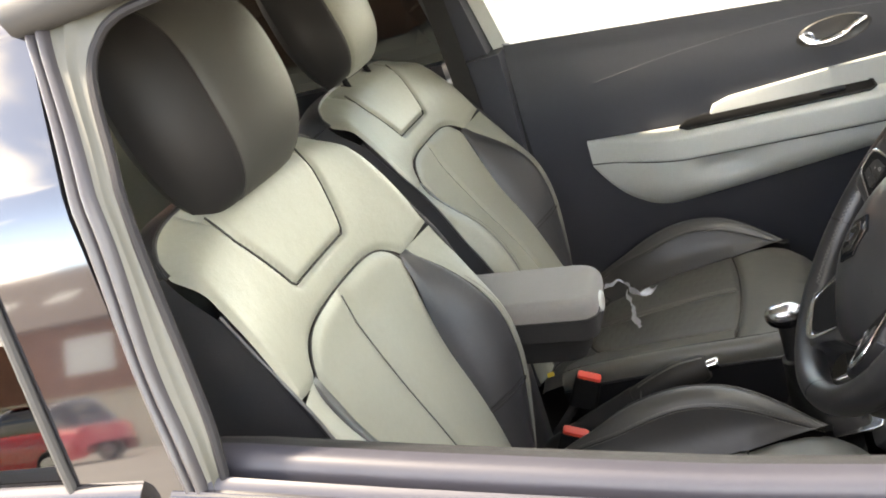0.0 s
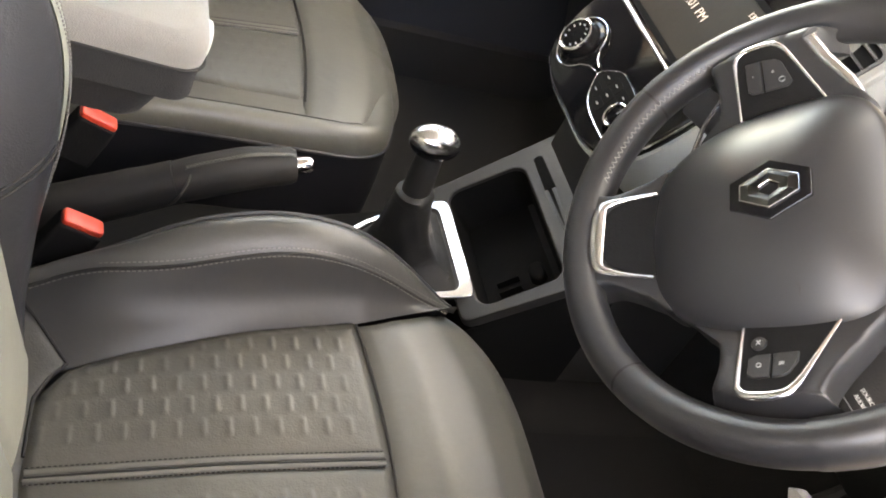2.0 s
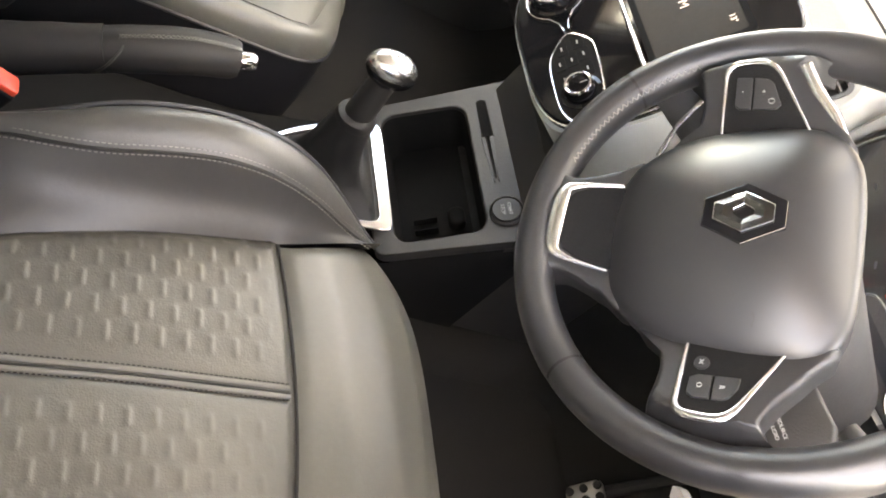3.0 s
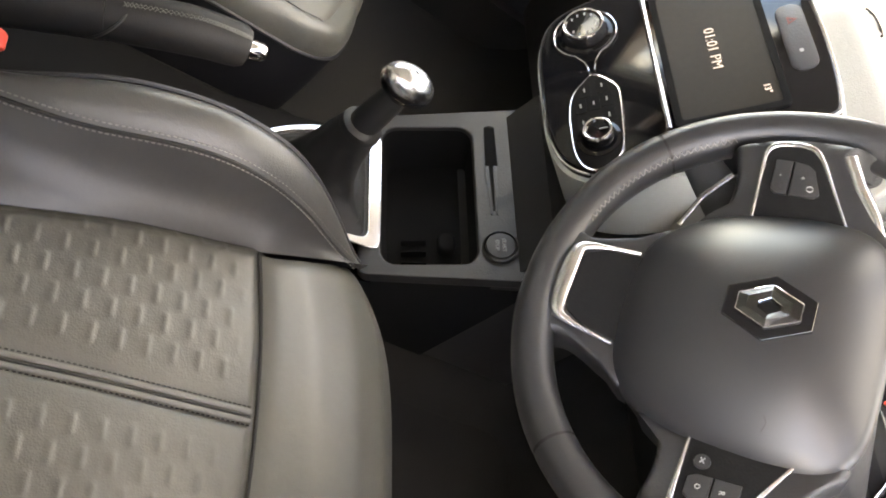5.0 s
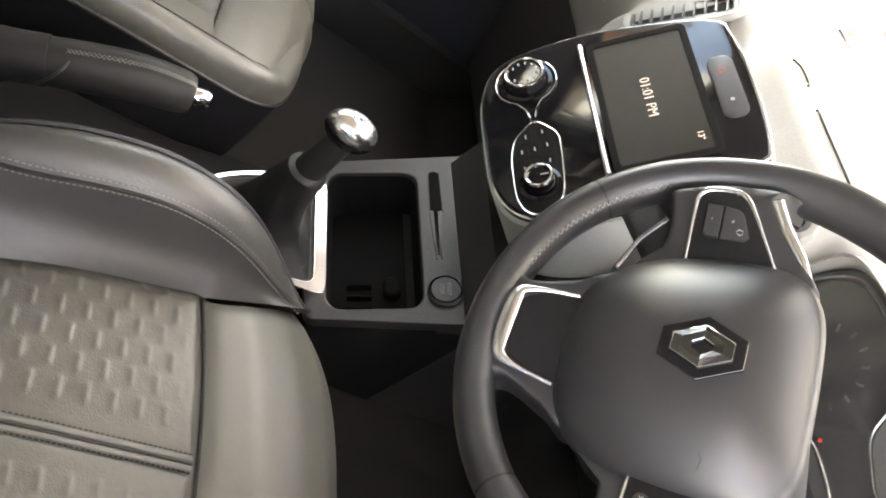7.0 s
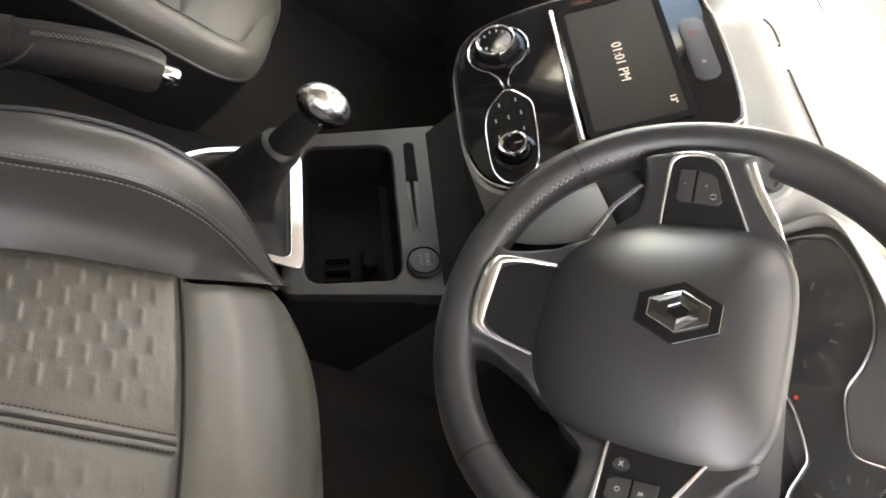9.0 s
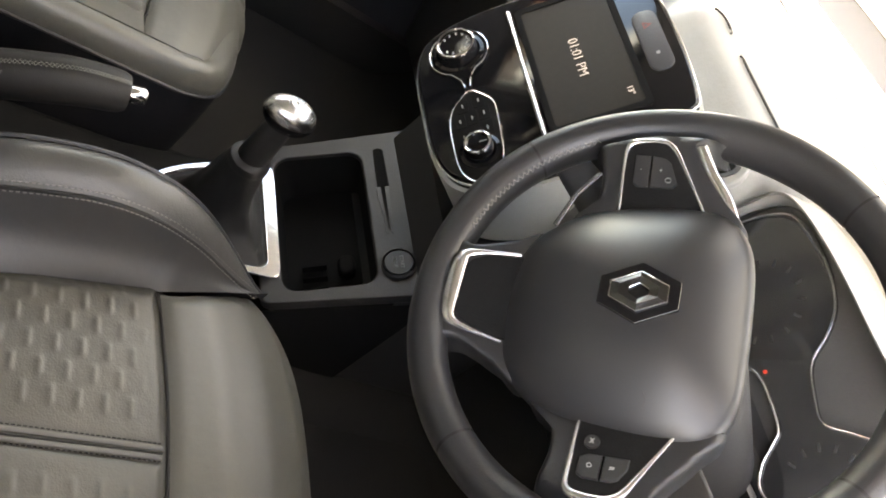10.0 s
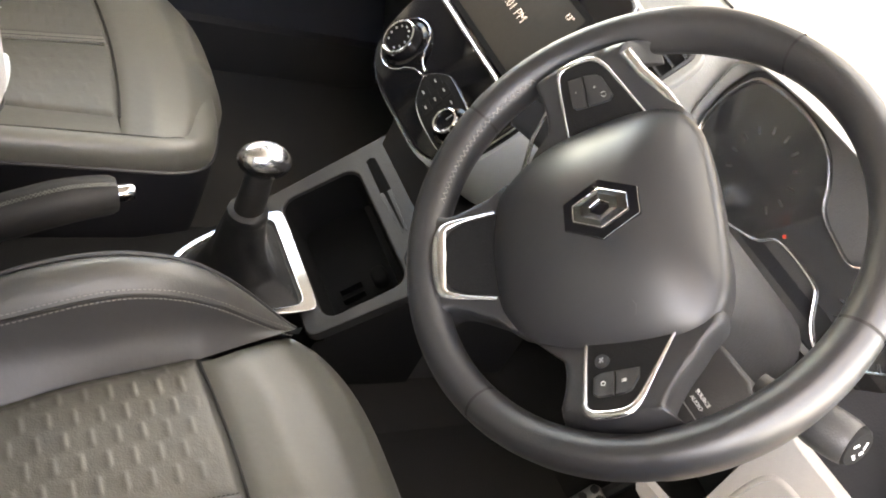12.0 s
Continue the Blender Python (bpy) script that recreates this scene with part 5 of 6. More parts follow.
# ---- dashboard ----
def dash_section(y):
    """Profile of the dashboard at y: (x, z) from the windscreen down to the knees."""
    mid = math.exp(-(y / 0.17) ** 4)
    hood = math.exp(-((y + 0.345) / 0.190) ** 6)
    left = step(0.12, 0.22, y)
    pod = step(-0.158, -0.138, y) * (1 - step(0.290, 0.325, y))     # the bulge that holds the middle vents
    back = 0.050 * step(0.10, 0.20, y)
    mix = lambda p, q: (p[0] + (q[0] + back - p[0]) * pod, p[1] + (q[1] - 0.3 * back - p[1]) * pod)
    rows = [(1.00, 0.985), (0.85, 1.005), (0.65, 1.020 + 0.01 * hood), (0.50, 1.022 + 0.035 * hood + 0.012 * mid),
            mix((0.40, 1.012 + 0.055 * hood + 0.015 * mid), (0.40, 1.034)), mix((0.345 + 0.01 * hood, 0.985 + 0.075 * hood), (0.312, 1.030)),
            mix((0.315 - 0.02 * left + 0.04 * hood, 0.945 + 0.085 * hood), (0.272, 1.000)), mix((0.300 - 0.02 * left + 0.06 * hood, 0.900), (0.222, 0.915)),
            mix((0.300 - 0.01 * left + 0.06 * hood, 0.850), (0.200, 0.860)), mix((0.325 + 0.03 * hood, 0.790), (0.225, 0.790)), (0.355, 0.745)]
    return rows


def make_dashboard():
    d = thing("dashboard", (0.5, 0, 0.9), "soft grey dashboard with ivory lower panels and chrome-ringed dials", "dashboard")

    def top(u, v):
        y = 0.715 - 1.43 * v
        rows = dash_section(y)
        p = curve_at([(x, 0, z) for x, z in rows], u)
        ends = step(0.60, 0.715, abs(y))
        return (p.x + 0.03 * ends, y, p.z - 0.015 * ends)
    part("upper_shell", flipped(surf(top, 60, 110)), M_DASH, d, "soft grained grey upper dashboard")
    part("passenger_lower", flipped(surf(lambda u, v: (0.345 + 0.10 * u, 0.70 - 0.57 * v, 0.75 - 0.30 * u), 10, 10)), M_PLASTIC, d, "black glove box face")
    part("knee_panel", flipped(surf(lambda u, v: (0.33 + 0.16 * u, -0.13 - 0.36 * v, 0.76 - 0.24 * u), 10, 10)), M_PLASTIC, d, "black knee panel")
    part("cowl_lower", flipped(surf(lambda u, v: (0.302 + 0.02 * u, -0.15 - 0.36 * v, 0.905 - 0.16 * u), 8, 10)), M_PLASTIC_MID, d, "dark panel under the dials")
    # air-bag lid lines on the top
    def on_top(x, y):
        pts = smooth_line([(a, 0, b) for a, b in dash_section(y)], 80)
        q = min(pts, key=lambda p: abs(p.x - x))
        return Vector((x, y, q.z + 0.0022))
    for pts in ([(0.345, 0.150, 0), (0.335, 0.10, 0), (0.325, 0.02, 0), (0.325, -0.04, 0), (0.325, -0.09, 0)],):
        part("panel_gap", tube([on_top(p.x, p.y) for p in smooth_line(pts, 40)], 0.0016, 6), M_THREAD_DARK, d)
    return d


def make_cluster(d):
    """Instrument pack: a dark lens in three lobes with bright edge arcs."""
    X = 0.300
    upper = [(-0.172, 0.932), (-0.172, 0.965), (-0.184, 1.000), (-0.205, 1.020), (-0.255, 1.026), (-0.300, 1.018), (-0.325, 0.998), (-0.342, 0.975), (-0.370, 0.965), (-0.398, 0.962), (-0.419, 0.985), (-0.450, 1.018), (-0.480, 1.026)]
    outline = upper + [(-0.503, 1.012), (-0.508, 0.985), (-0.500, 0.945), (-0.485, 0.918), (-0.455, 0.893), (-0.430, 0.883), (-0.410, 0.893), (-0.395, 0.912), (-0.385, 0.921), (-0.355, 0.924), (-0.325, 0.921), (-0.306, 0.903), (-0.25, 0.888), (-0.200, 0.897)]
    line = smooth_line([(X, y, z) for y, z in outline], 110, True)
    bowl = smooth_line([(X, y, z) for y, z in [(-0.163, 0.930), (-0.166, 0.985), (-0.190, 1.023), (-0.26, 1.036), (-0.36, 1.037), (-0.44, 1.038), (-0.495, 1.036), (-0.524, 1.016), (-0.532, 0.970), (-0.517, 0.920), (-0.470, 0.883), (-0.40, 0.872), (-0.30, 0.872), (-0.205, 0.880)]], 110, True)
    part("cluster_bowl", prism([(-p.y, p.z) for p in bowl], 0.002, frame_of((X + 0.006, 0, 0), (0, -1, 0), (0, 0, 1))), M_BOWL, d, "dark recessed bowl", smooth=False)
    m = frame_of((X, 0, 0), (0, -1, 0), (0, 0, 1))
    face = part("cluster_face", prism([(-p.y, p.z) for p in line], 0.004, m), M_LENS, d, "dark glossy instrument lens", smooth=False)
    part("cluster_edge", tube([p + Vector((-0.006, 0, 0)) for p in line], [0.0015 + 0.0018 * step(0.985, 1.02, p.z) * step(-0.30, -0.24, p.y) for p in line], 8, closed=True), M_SATIN, face, "chrome lens edge")
    # dial marks
    for cy, cz, r in ((-0.262, 0.955, 0.040), (-0.450, 0.940, 0.036)):
        out = []
        for k in range(11):
            a = radians(215 - 25 * k)
            out.append(box(-0.0012, 0.0012, -0.004, 0.004, 0, 0.0006, frame_of((X - 0.0047, cy - r * math.cos(a), cz + r * math.sin(a)), (0, -math.cos(a + math.pi / 2), math.sin(a + math.pi / 2)), (0, -math.cos(a), math.sin(a)))))
        part("dial_marks", join(*out), M_DIAL, face, "faint dial marks", smooth=False)
    part("warning_dot", lathe([(0.0021, 0.0), (0.0021, 0.001), (0.0001, 0.001)], 12, frame_of((X - 0.005, -0.329, 0.930), (0, -1, 0), (0, 0, 1))), M_RED, face)
    # hood round the lens
    n = len(line)
    c = Vector((X, -0.355, 0.955))
    v, f = [], []
    for k, (dx, s) in enumerate(((0.0, 1.0), (-0.006, 1.010), (-0.009, 1.026), (-0.006, 1.046), (0.006, 1.066), (0.03, 1.085), (0.07, 1.10))):
        for p in bowl:
            q = c + (p - c) * s
            v.append((q.x + dx - (0.022 * step(0.97, 1.05, q.z) * (0, 0.3, 0.8, 1.0, 0.8, 0.3, 0)[k]), q.y, q.z))
    for r in range(6):
        f += [(r * n + i, r * n + (i + 1) % n, (r + 1) * n + (i + 1) % n, (r + 1) * n + i) for i in range(n)]
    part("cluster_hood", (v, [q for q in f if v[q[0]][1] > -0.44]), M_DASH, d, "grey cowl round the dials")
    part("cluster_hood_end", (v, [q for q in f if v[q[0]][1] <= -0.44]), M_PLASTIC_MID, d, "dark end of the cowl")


def make_vent_slats(name, m, w, h, count, parent, upright=True):
    fr = part(name, ring_plate(rounded(w, h, 0.012), rounded(w - 0.010, h - 0.010, 0.009), 0.010, m), M_PLASTIC_MID, parent, "air vent surround", smooth=False)
    part("duct", prism(rounded(w - 0.008, h - 0.008, 0.009), 0.0045, m), M_TRAY, fr, smooth=False)
    for k in range(count):
        o = (k + 0.5) / count - 0.5
        g = box(o * (w - 0.012) - 0.0014, o * (w - 0.012) + 0.0014, -h / 2 + 0.006, h / 2 - 0.006, 0.003, 0.011, m) if upright else box(-w / 2 + 0.006, w / 2 - 0.006, o * (h - 0.012) - 0.0012, o * (h - 0.012) + 0.0012, 0.003, 0.011, m)
        part("slat", g, M_PLASTIC, fr, smooth=False)
    if upright:
        part("tab", box(-0.004, 0.004, -0.006, 0.006, 0.008, 0.014, m), M_CHROME, fr, "bright tab", smooth=False)
    return fr


dash = make_dashboard()
make_cluster(dash)
# middle air vents above the screen
make_vent_slats("centre_vent", frame_of((0.2920, 0.2580, 0.9375), (-0.50, -1, 0), (0.514, 0, 0.858)), 0.062, 0.135, 9, dash, False)
# driver's inner vent
make_vent_slats("inner_vent", frame_of((0.2465, -0.1110, 0.9530), (-0.12, -1, 0), (0.514, 0, 0.858)), 0.060, 0.104, 6, dash, False)
# grey bezels round the two vents
for c0, side, ph in (((0.2920, 0.2580, 0.9375), -0.50, 0.160), ((0.2465, -0.1110, 0.9530), -0.12, 0.128)):
    mvp = frame_of(c0, (side, -1, 0), (0.514, 0, 0.858))
    soft(part("vent_bezel", ring_plate(rounded(0.084, ph, 0.034, 8), rounded(0.058, ph - 0.026, 0.014, 8), 0.010, mvp), M_DASH, dash, "soft grey vent bezel"), 0.003)
# round vents by the doors
def make_round_vent(mv):
    rv = part("round_vent", lathe([(0.070, -0.03), (0.066, -0.004), (0.056, 0.006), (0.046, 0.006), (0.041, 0.002)], 40, mv, False), M_CAP, dash, "round vent with a chrome ring")
    part("ring", lathe([(0.0415, 0.002), (0.0405, 0.005), (0.0385, 0.005), (0.0375, 0.001)], 40, mv, False), M_CHROME, rv, "chrome ring")
    part("duct", lathe([(0.038, 0.002), (0.037, -0.02), (0.0001, -0.02)], 32, mv), M_RUBBER, rv)
    for k in (-0.022, 0.0, 0.022):
        part("slat", box(k * 0.7 - 0.0012, k * 0.7 + 0.0012, -0.033, 0.033, -0.014, -0.002, mv), M_PLASTIC, rv, smooth=False)
    part("bar", box(-0.004, 0.0, -0.036, -0.004, -0.002, 0.003, mv), M_CHROME, rv, "chrome bar", smooth=False)


make_round_vent(frame_of((0.208, -0.629, 0.978), (0.1, -1, 0), (0.4, 0, 0.9)))
make_round_vent(frame_of((0.285, 0.655, 0.968), (-0.1, -1, 0), (0.4, 0, 0.9)))
# dark end of the dashboard by the driver's door
part("end_face", flipped(surf(lambda u, v: (0.335 - 0.13 * u ** 1.3 - 0.01 * v, -0.515 - 0.20 * v + 0.06 * step(0.55, 1.0, u) * (1 - v), 1.020 - 0.145 * u), 14, 14)), M_CAP, dash, "dark grey end panel")
# ivory panel with blank switches
mp = frame_of((0.172, -0.56, 0.830), (0.0, -1, 0.06), (0.12, 0, 1.0))
ip = part("switch_panel", pillow([(-0.046, 0.064), (-0.051, 0.050), (-0.051, -0.030), (-0.053, -0.055), (-0.058, -0.066), (-0.070, -0.073), (-0.102, -0.079), (-0.108, -0.085), (-0.100, -0.092), (-0.056, -0.096), (-0.030, -0.099), (-0.015, -0.17), (0.15, -0.17), (0.15, 0.066)], 0.014, mp, 0.005), M_IVORY_WARM_CAST, dash, "ivory lower panel", smooth=False)
part("switch_surround", tube([mp @ Vector((p.x, p.y, 0.0135)) for p in smooth_line([(-0.034, -0.040, 0), (-0.036, -0.010, 0), (-0.030, 0.022, 0), (-0.014, 0.034, 0), (0.030, 0.036, 0), (0.10, 0.037, 0)], 48)], 0.0042, 8, flat=0.5), M_IVORY_WARM_CAST, ip, "raised edge round the switches")
for k, (a, b) in enumerate(((0.005, 0.001), (0.041, 0.001), (0.078, 0.001))):
    sw = part("switch_bezel", ring_plate(rounded(0.036, 0.028, 0.003), rounded(0.028, 0.021, 0.002), 0.004, mp @ pose(a, b, 0.0136)), M_IVORY_WARM_CAST, ip, smooth=False)
    part("blank", pillow(rounded(0.027, 0.020, 0.002), 0.002, mp @ pose(a, b, 0.0136), 0.0008), M_PIANO, sw, "black blank switch", smooth=False)


# ---- media unit ----
def make_media():
    n_up = Vector((0.514, 0, 0.858))
    m = frame_of((0.1415, 0.0362, 0.8682), (0, -1, 0), n_up) @ Matrix.Scale(1.05, 4)
    u = thing("media_unit", (0.15, 0, 0.78), "glossy black media and climate panel with an ivory edge", "media unit")
    outline = [(0.0, -0.123), (0.060, -0.121), (0.100, -0.105), (0.119, -0.070), (0.126, -0.02), (0.124, 0.04), (0.114, 0.105), (0.102, 0.140), (0.085, 0.152), (0.0, 0.158),
               (-0.085, 0.152), (-0.102, 0.140), (-0.114, 0.105), (-0.124, 0.04), (-0.126, -0.02), (-0.119, -0.070), (-0.100, -0.105), (-0.060, -0.121)]
    line = [(p.x, p.y) for p in smooth_line([(a, b, 0) for a, b in outline], 90, True)]
    face = part("fascia", pillow(line, 0.012, m @ pose(0, 0, -0.012), 0.005), M_PIANO, u, "piano black fascia")
    part("edge_line", tube([m @ Vector((a, b, -0.004)) for a, b in line], 0.0014, 8, closed=True), M_CHROME, u, "thin bright edge")
    big = [(a * 1.035, b * 1.025 - 0.001) for a, b in line]
    part("surround", prism(big, -0.012, m @ pose(0, 0, -0.09), 1.0, 0.078), M_IVORY, u, "ivory surround")
    # screen
    sx, sy = -0.010, 0.055
    scr = part("screen", prism(rounded(0.174, 0.094, 0.004, 3, sx, sy), 0.0016, m), M_LCD, u, "dark lit-down touch screen", smooth=False)
    part("screen_rim", ring_plate(rounded(0.188, 0.108, 0.007, 4, sx, sy), rounded(0.174, 0.094, 0.004, 4, sx, sy), 0.0030, m), M_TRAY, u, smooth=False)
    part("screen_bar", tube([m @ Vector((sx - 0.094, -0.0055, 0.003)), m @ Vector((sx + 0.094, -0.0055, 0.003))], 0.0034, 10), M_CHROME, u, "chrome bar under the screen")
    part("clock", words("01:01 PM", 0.0150, m @ pose(sx + 0.002, sy - 0.003, 0.0022), thin=0.00022), M_LCD_TEXT, scr, "pale clock digits", smooth=False)
    part("temperature", words("13\u00b0", 0.009, m @ pose(sx + 0.068, sy + 0.036, 0.0022)), M_LCD_TEXT, scr, "pale digits", smooth=False)
    # hazard and lock pad
    hz = part("hazard_pad", pillow(rounded(0.088, 0.026, 0.011, 5, 0.0, 0.131), 0.0022, m, 0.001), M_PLASTIC_MID, u, "dark grey hazard and lock pad")
    part("hazard_mark", ring_plate([(-0.022, 0.136), (-0.027, 0.127), (-0.017, 0.127)], [(-0.022, 0.1335), (-0.0245, 0.1285), (-0.0195, 0.1285)], 0.0004, m @ pose(0, 0, 0.0022)), M_RED_DIM, hz, "dull red triangle", smooth=False)
    part("lock_mark", prism(rounded(0.004, 0.004, 0.001, 3, 0.020, 0.131), 0.0004, m @ pose(0, 0, 0.0022)), M_MARK, hz, smooth=False)
    # climate knobs and keys
    for s, q, r in ((-0.0700, -0.0700, 0.0222), (0.0765, -0.0725, 0.0150)):
        mk = m @ pose(s, q, 0)
        part("knob_plate", lathe([(r + 0.008, 0.0), (r + 0.007, 0.003), (r + 0.003, 0.004)], 36, mk, False), M_PIANO, u, "black knob plate")
        kb = part("knob", lathe([(r + 0.0012, 0.003), (r + 0.0004, 0.012), (r, 0.0155)], 40, mk, False), M_PIANO, u, "black climate knob with a chrome ring")
        part("knob_ring", lathe([(r, 0.0155), (r - 0.0006, 0.0178), (r - 0.0018, 0.0184), (r - 0.0030, 0.0178)], 40, mk, False), M_CHROME, kb, "chrome ring")
        part("knob_face", lathe([(r - 0.0030, 0.0178), (r - 0.0050, 0.0160), (0.0001, 0.0162)], 36, mk), M_PIANO, kb, "black knob face")
        if r > 0.02:
            out = []
            for k in range(10):
                a = radians(-50 + 31 * k)
                out.append(prism(rounded(0.0034, 0.0020, 0.0005, 2, (r - 0.0080) * math.cos(a), (r - 0.0080) * math.sin(a)), 0.0004, mk @ pose(0, 0, 0.0162)))
            part("knob_marks", join(*out), M_MARK, kb, "pale marks", smooth=False)
        else:
            part("knob_bar", box(-0.0006, 0.0006, 0.002, r - 0.005, 0.0160, 0.0166, mk), M_MARK, kb, smooth=False)
    body = [(-0.008, -0.0690), (0.004, -0.0840), (0.016, -0.0925), (0.034, -0.0972), (0.060, -0.0985), (0.090, -0.0975), (0.108, -0.0905), (0.1145, -0.0790), (0.1110, -0.0660), (0.0960, -0.0525), (0.060, -0.0475), (0.030, -0.0455), (0.016, -0.0465), (0.004, -0.0540)]
    line = [(p.x, p.y) for p in smooth_line([(a, b, 0) for a, b in body], 72, True)]
    keys = part("key_plate", pillow(line, 0.0022, m, 0.0008), M_TRAY, u, "dark climate key plate")
    part("key_trim", tube([m @ Vector((a, b, 0.0024)) for a, b in line], 0.0010, 6, closed=True), M_CHROME, keys, "thin chrome line")
    ear = [(-0.0700 + 0.0335 * math.cos(a), -0.0700 + 0.0335 * math.sin(a)) for a in [radians(24 + 312 * k / 40) for k in range(41)]]
    part("knob_ear", tube([m @ Vector((a, b, 0.0022)) for a, b in [(-0.0150, -0.0662), (-0.0270, -0.0640)] + ear + [(-0.0270, -0.0745), (-0.0150, -0.0722)]], 0.0009, 6), M_CHROME, keys, "thin chrome line round the upper knob")
    for a, b in ((0.0110, -0.0800), (0.0085, -0.0620), (0.0310, -0.0860), (0.0300, -0.0725), (0.0275, -0.0590), (0.0535, -0.0855), (0.0515, -0.0725), (0.0490, -0.0590)):
        k = part("key", pillow(rounded(0.0190, 0.0122, 0.002, 3, a, b), 0.0007, m @ pose(0, 0, 0.0021), 0.0003), M_TRAY, keys, smooth=False)
        part("key_mark", prism(rounded(0.0050, 0.0016, 0.0004, 2, a, b), 0.0003, m @ pose(0, 0, 0.0028)), M_MARK, k, smooth=False)


make_media()


# ---- centre console ----
def make_console():
    c = thing("centre_console", (0, 0, FLOOR + 0.104), "dark grey centre console with a gear gate and open tray", "console")
    m = frame_of((0.016, 0, 0.541), (0, -1, 0), (0.762, 0, 0.648))     # u to the right, v up the slope
    # sloped face with the tray opening
    def outline(w, h, r, cy):
        return rounded(w, h, r, 5, 0, cy)
    face = part("slope", ring_plate([(a * (0.93 + 0.5 * b), b) for a, b in rounded(0.252, 0.215, 0.012, 6, 0, 0.088)], rounded(0.202, 0.110, 0.020, 6, 0.003, 0.062), -0.016, m), M_CONSOLE, c, "dark grey sloped console face", smooth=False)
    soft(face, 0.003)
    tray = rounded(0.202, 0.110, 0.020, 6, 0.003, 0.062)
    n = len(tray)
    v = [m @ Vector((a, b, -0.006)) for a, b in tray] + [m @ Vector((0.003 + (a - 0.003) * 0.92, 0.060 + (b - 0.06) * 0.9, -0.07)) for a, b in tray]
    part("tray", (v, [(i, n + i, n + (i + 1) % n, (i + 1) % n) for i in range(n)] + [tuple(range(n, 2 * n))]), M_TRAY, c, "deep black tray")
    part("socket", pillow(rounded(0.030, 0.022, 0.010), 0.014, m @ pose(0.035, 0.085, -0.069), 0.006), M_TRAY, c, "black socket cover")
    part("tray_ribs", join(*[box(0.03 + 0.016 * k, 0.033 + 0.016 * k, 0.03, 0.06, -0.069, -0.058, m) for k in range(4)]), M_TRAY, c, smooth=False)
    # card slot and start button
    slot = part("card_slot", prism([(-0.097, 0.146), (-0.100, 0.1395), (-0.097, 0.133), (-0.036, 0.132), (-0.036, 0.147)], 0.0012, m), M_TRAY, c, "narrow black card slot", smooth=False)
    for a, b in ((0.1335, 0.1358), (0.1440, 0.1420)):
        part("card_lip", pillow([(-0.036, a + 0.0024), (-0.036, a - 0.0024), (0.036, b - 0.0006), (0.036, b + 0.0006)], 0.0016, m, 0.0008), M_PLASTIC_MID, slot, "tapered grey lip")
    part("card_groove", prism([(-0.036, 0.1412), (-0.036, 0.1362), (0.030, 0.1380), (0.030, 0.1398)], 0.0010, m), M_TRAY, slot, smooth=False)
    mb = m @ pose(0.083, 0.143, 0.0)
    b = part("start_button", lathe([(0.021, 0.0), (0.021, 0.004), (0.0185, 0.006), (0.0175, 0.004)], 36, mb, False), M_PLASTIC, c, "black start button with a ringed edge")
    part("cap", lathe([(0.0172, 0.003), (0.0165, 0.0062), (0.0001, 0.0066)], 36, mb), M_PLASTIC, b)
    part("ring", lathe([(0.0178, 0.0045), (0.0182, 0.0062), (0.0188, 0.0062), (0.0192, 0.005)], 36, mb, False), M_PIANO, b)
    part("word", words("START", 0.0062, mb @ pose(0, 0.0035, 0.0068)), M_MARK, b, "pale lettering", smooth=False)
    part("word", words("STOP", 0.0062, mb @ pose(0, -0.0045, 0.0068)), M_MARK, b, "pale lettering", smooth=False)
    # flat part round the gear lever
    mf = frame_of((-0.062, 0, 0.515), (0, -1, 0), (1, 0, 0.30))
    half_o = [(0.0, 0.0885), (0.060, 0.0885), (0.078, 0.087), (0.0845, 0.081), (0.0835, 0.060), (0.0775, 0.025), (0.0690, -0.005), (0.0580, -0.032), (0.0430, -0.056), (0.0230, -0.072), (0.0, -0.077)]
    half_i = [(0.0, 0.0725), (0.052, 0.0725), (0.0655, 0.0715), (0.0720, 0.065), (0.0725, 0.052), (0.0690, 0.022), (0.0615, -0.005), (0.0515, -0.030), (0.0380, -0.051), (0.0205, -0.065), (0.0, -0.070)]

    def egg(half):
        pts = [(-u, v, 0) for u, v in half] + [(u, v, 0) for u, v in half[-2:0:-1]]
        return [(p.x, p.y) for p in smooth_line(pts, 80, True)]
    gate_o, gate_i = egg(half_o), egg(half_i)
    soft(part("gate_ring", ring_plate(gate_o, gate_i, 0.006, mf), M_CHROME, c, "wide chrome gear surround", smooth=False), 0.0015)
    part("gate_plate", prism(gate_i, 0.0015, mf, 1.0, -0.006), M_GAITER, c, "black plate inside the gear surround", smooth=False)
    part("gate_boss", lathe([(0.0125, 0.0), (0.0120, 0.008), (0.0095, 0.0105), (0.0001, 0.0112)], 24, mf @ pose(0.050, 0.052, 0.001)), M_GAITER, c, "small round black boss")
    # flanks and rear part
    def body(u, v):
        x = -0.62 + 0.80 * u
        w = 0.100 + 0.02 * step(-0.1, 0.15, x) - 0.01 * step(-0.35, -0.5, x)
        top = table([(-0.62, 0.490), (-0.30, 0.485), (-0.15, 0.492), (0.005, 0.535), (0.18, 0.655)], x) - 0.012
        a = math.pi * v
        y, z = w * math.copysign(abs(math.cos(a)) ** 0.18, math.cos(a)), FLOOR + 0.1 + (top - FLOOR - 0.1) * abs(math.sin(a)) ** 0.2
        if -0.002 < x < 0.15 and abs(y) < 0.1085:      # well of the open tray
            z = min(z, top - 0.080)
        return (x, y, z)
    part("body", surf(body, 80, 80), M_TRAY, c, "black console body")
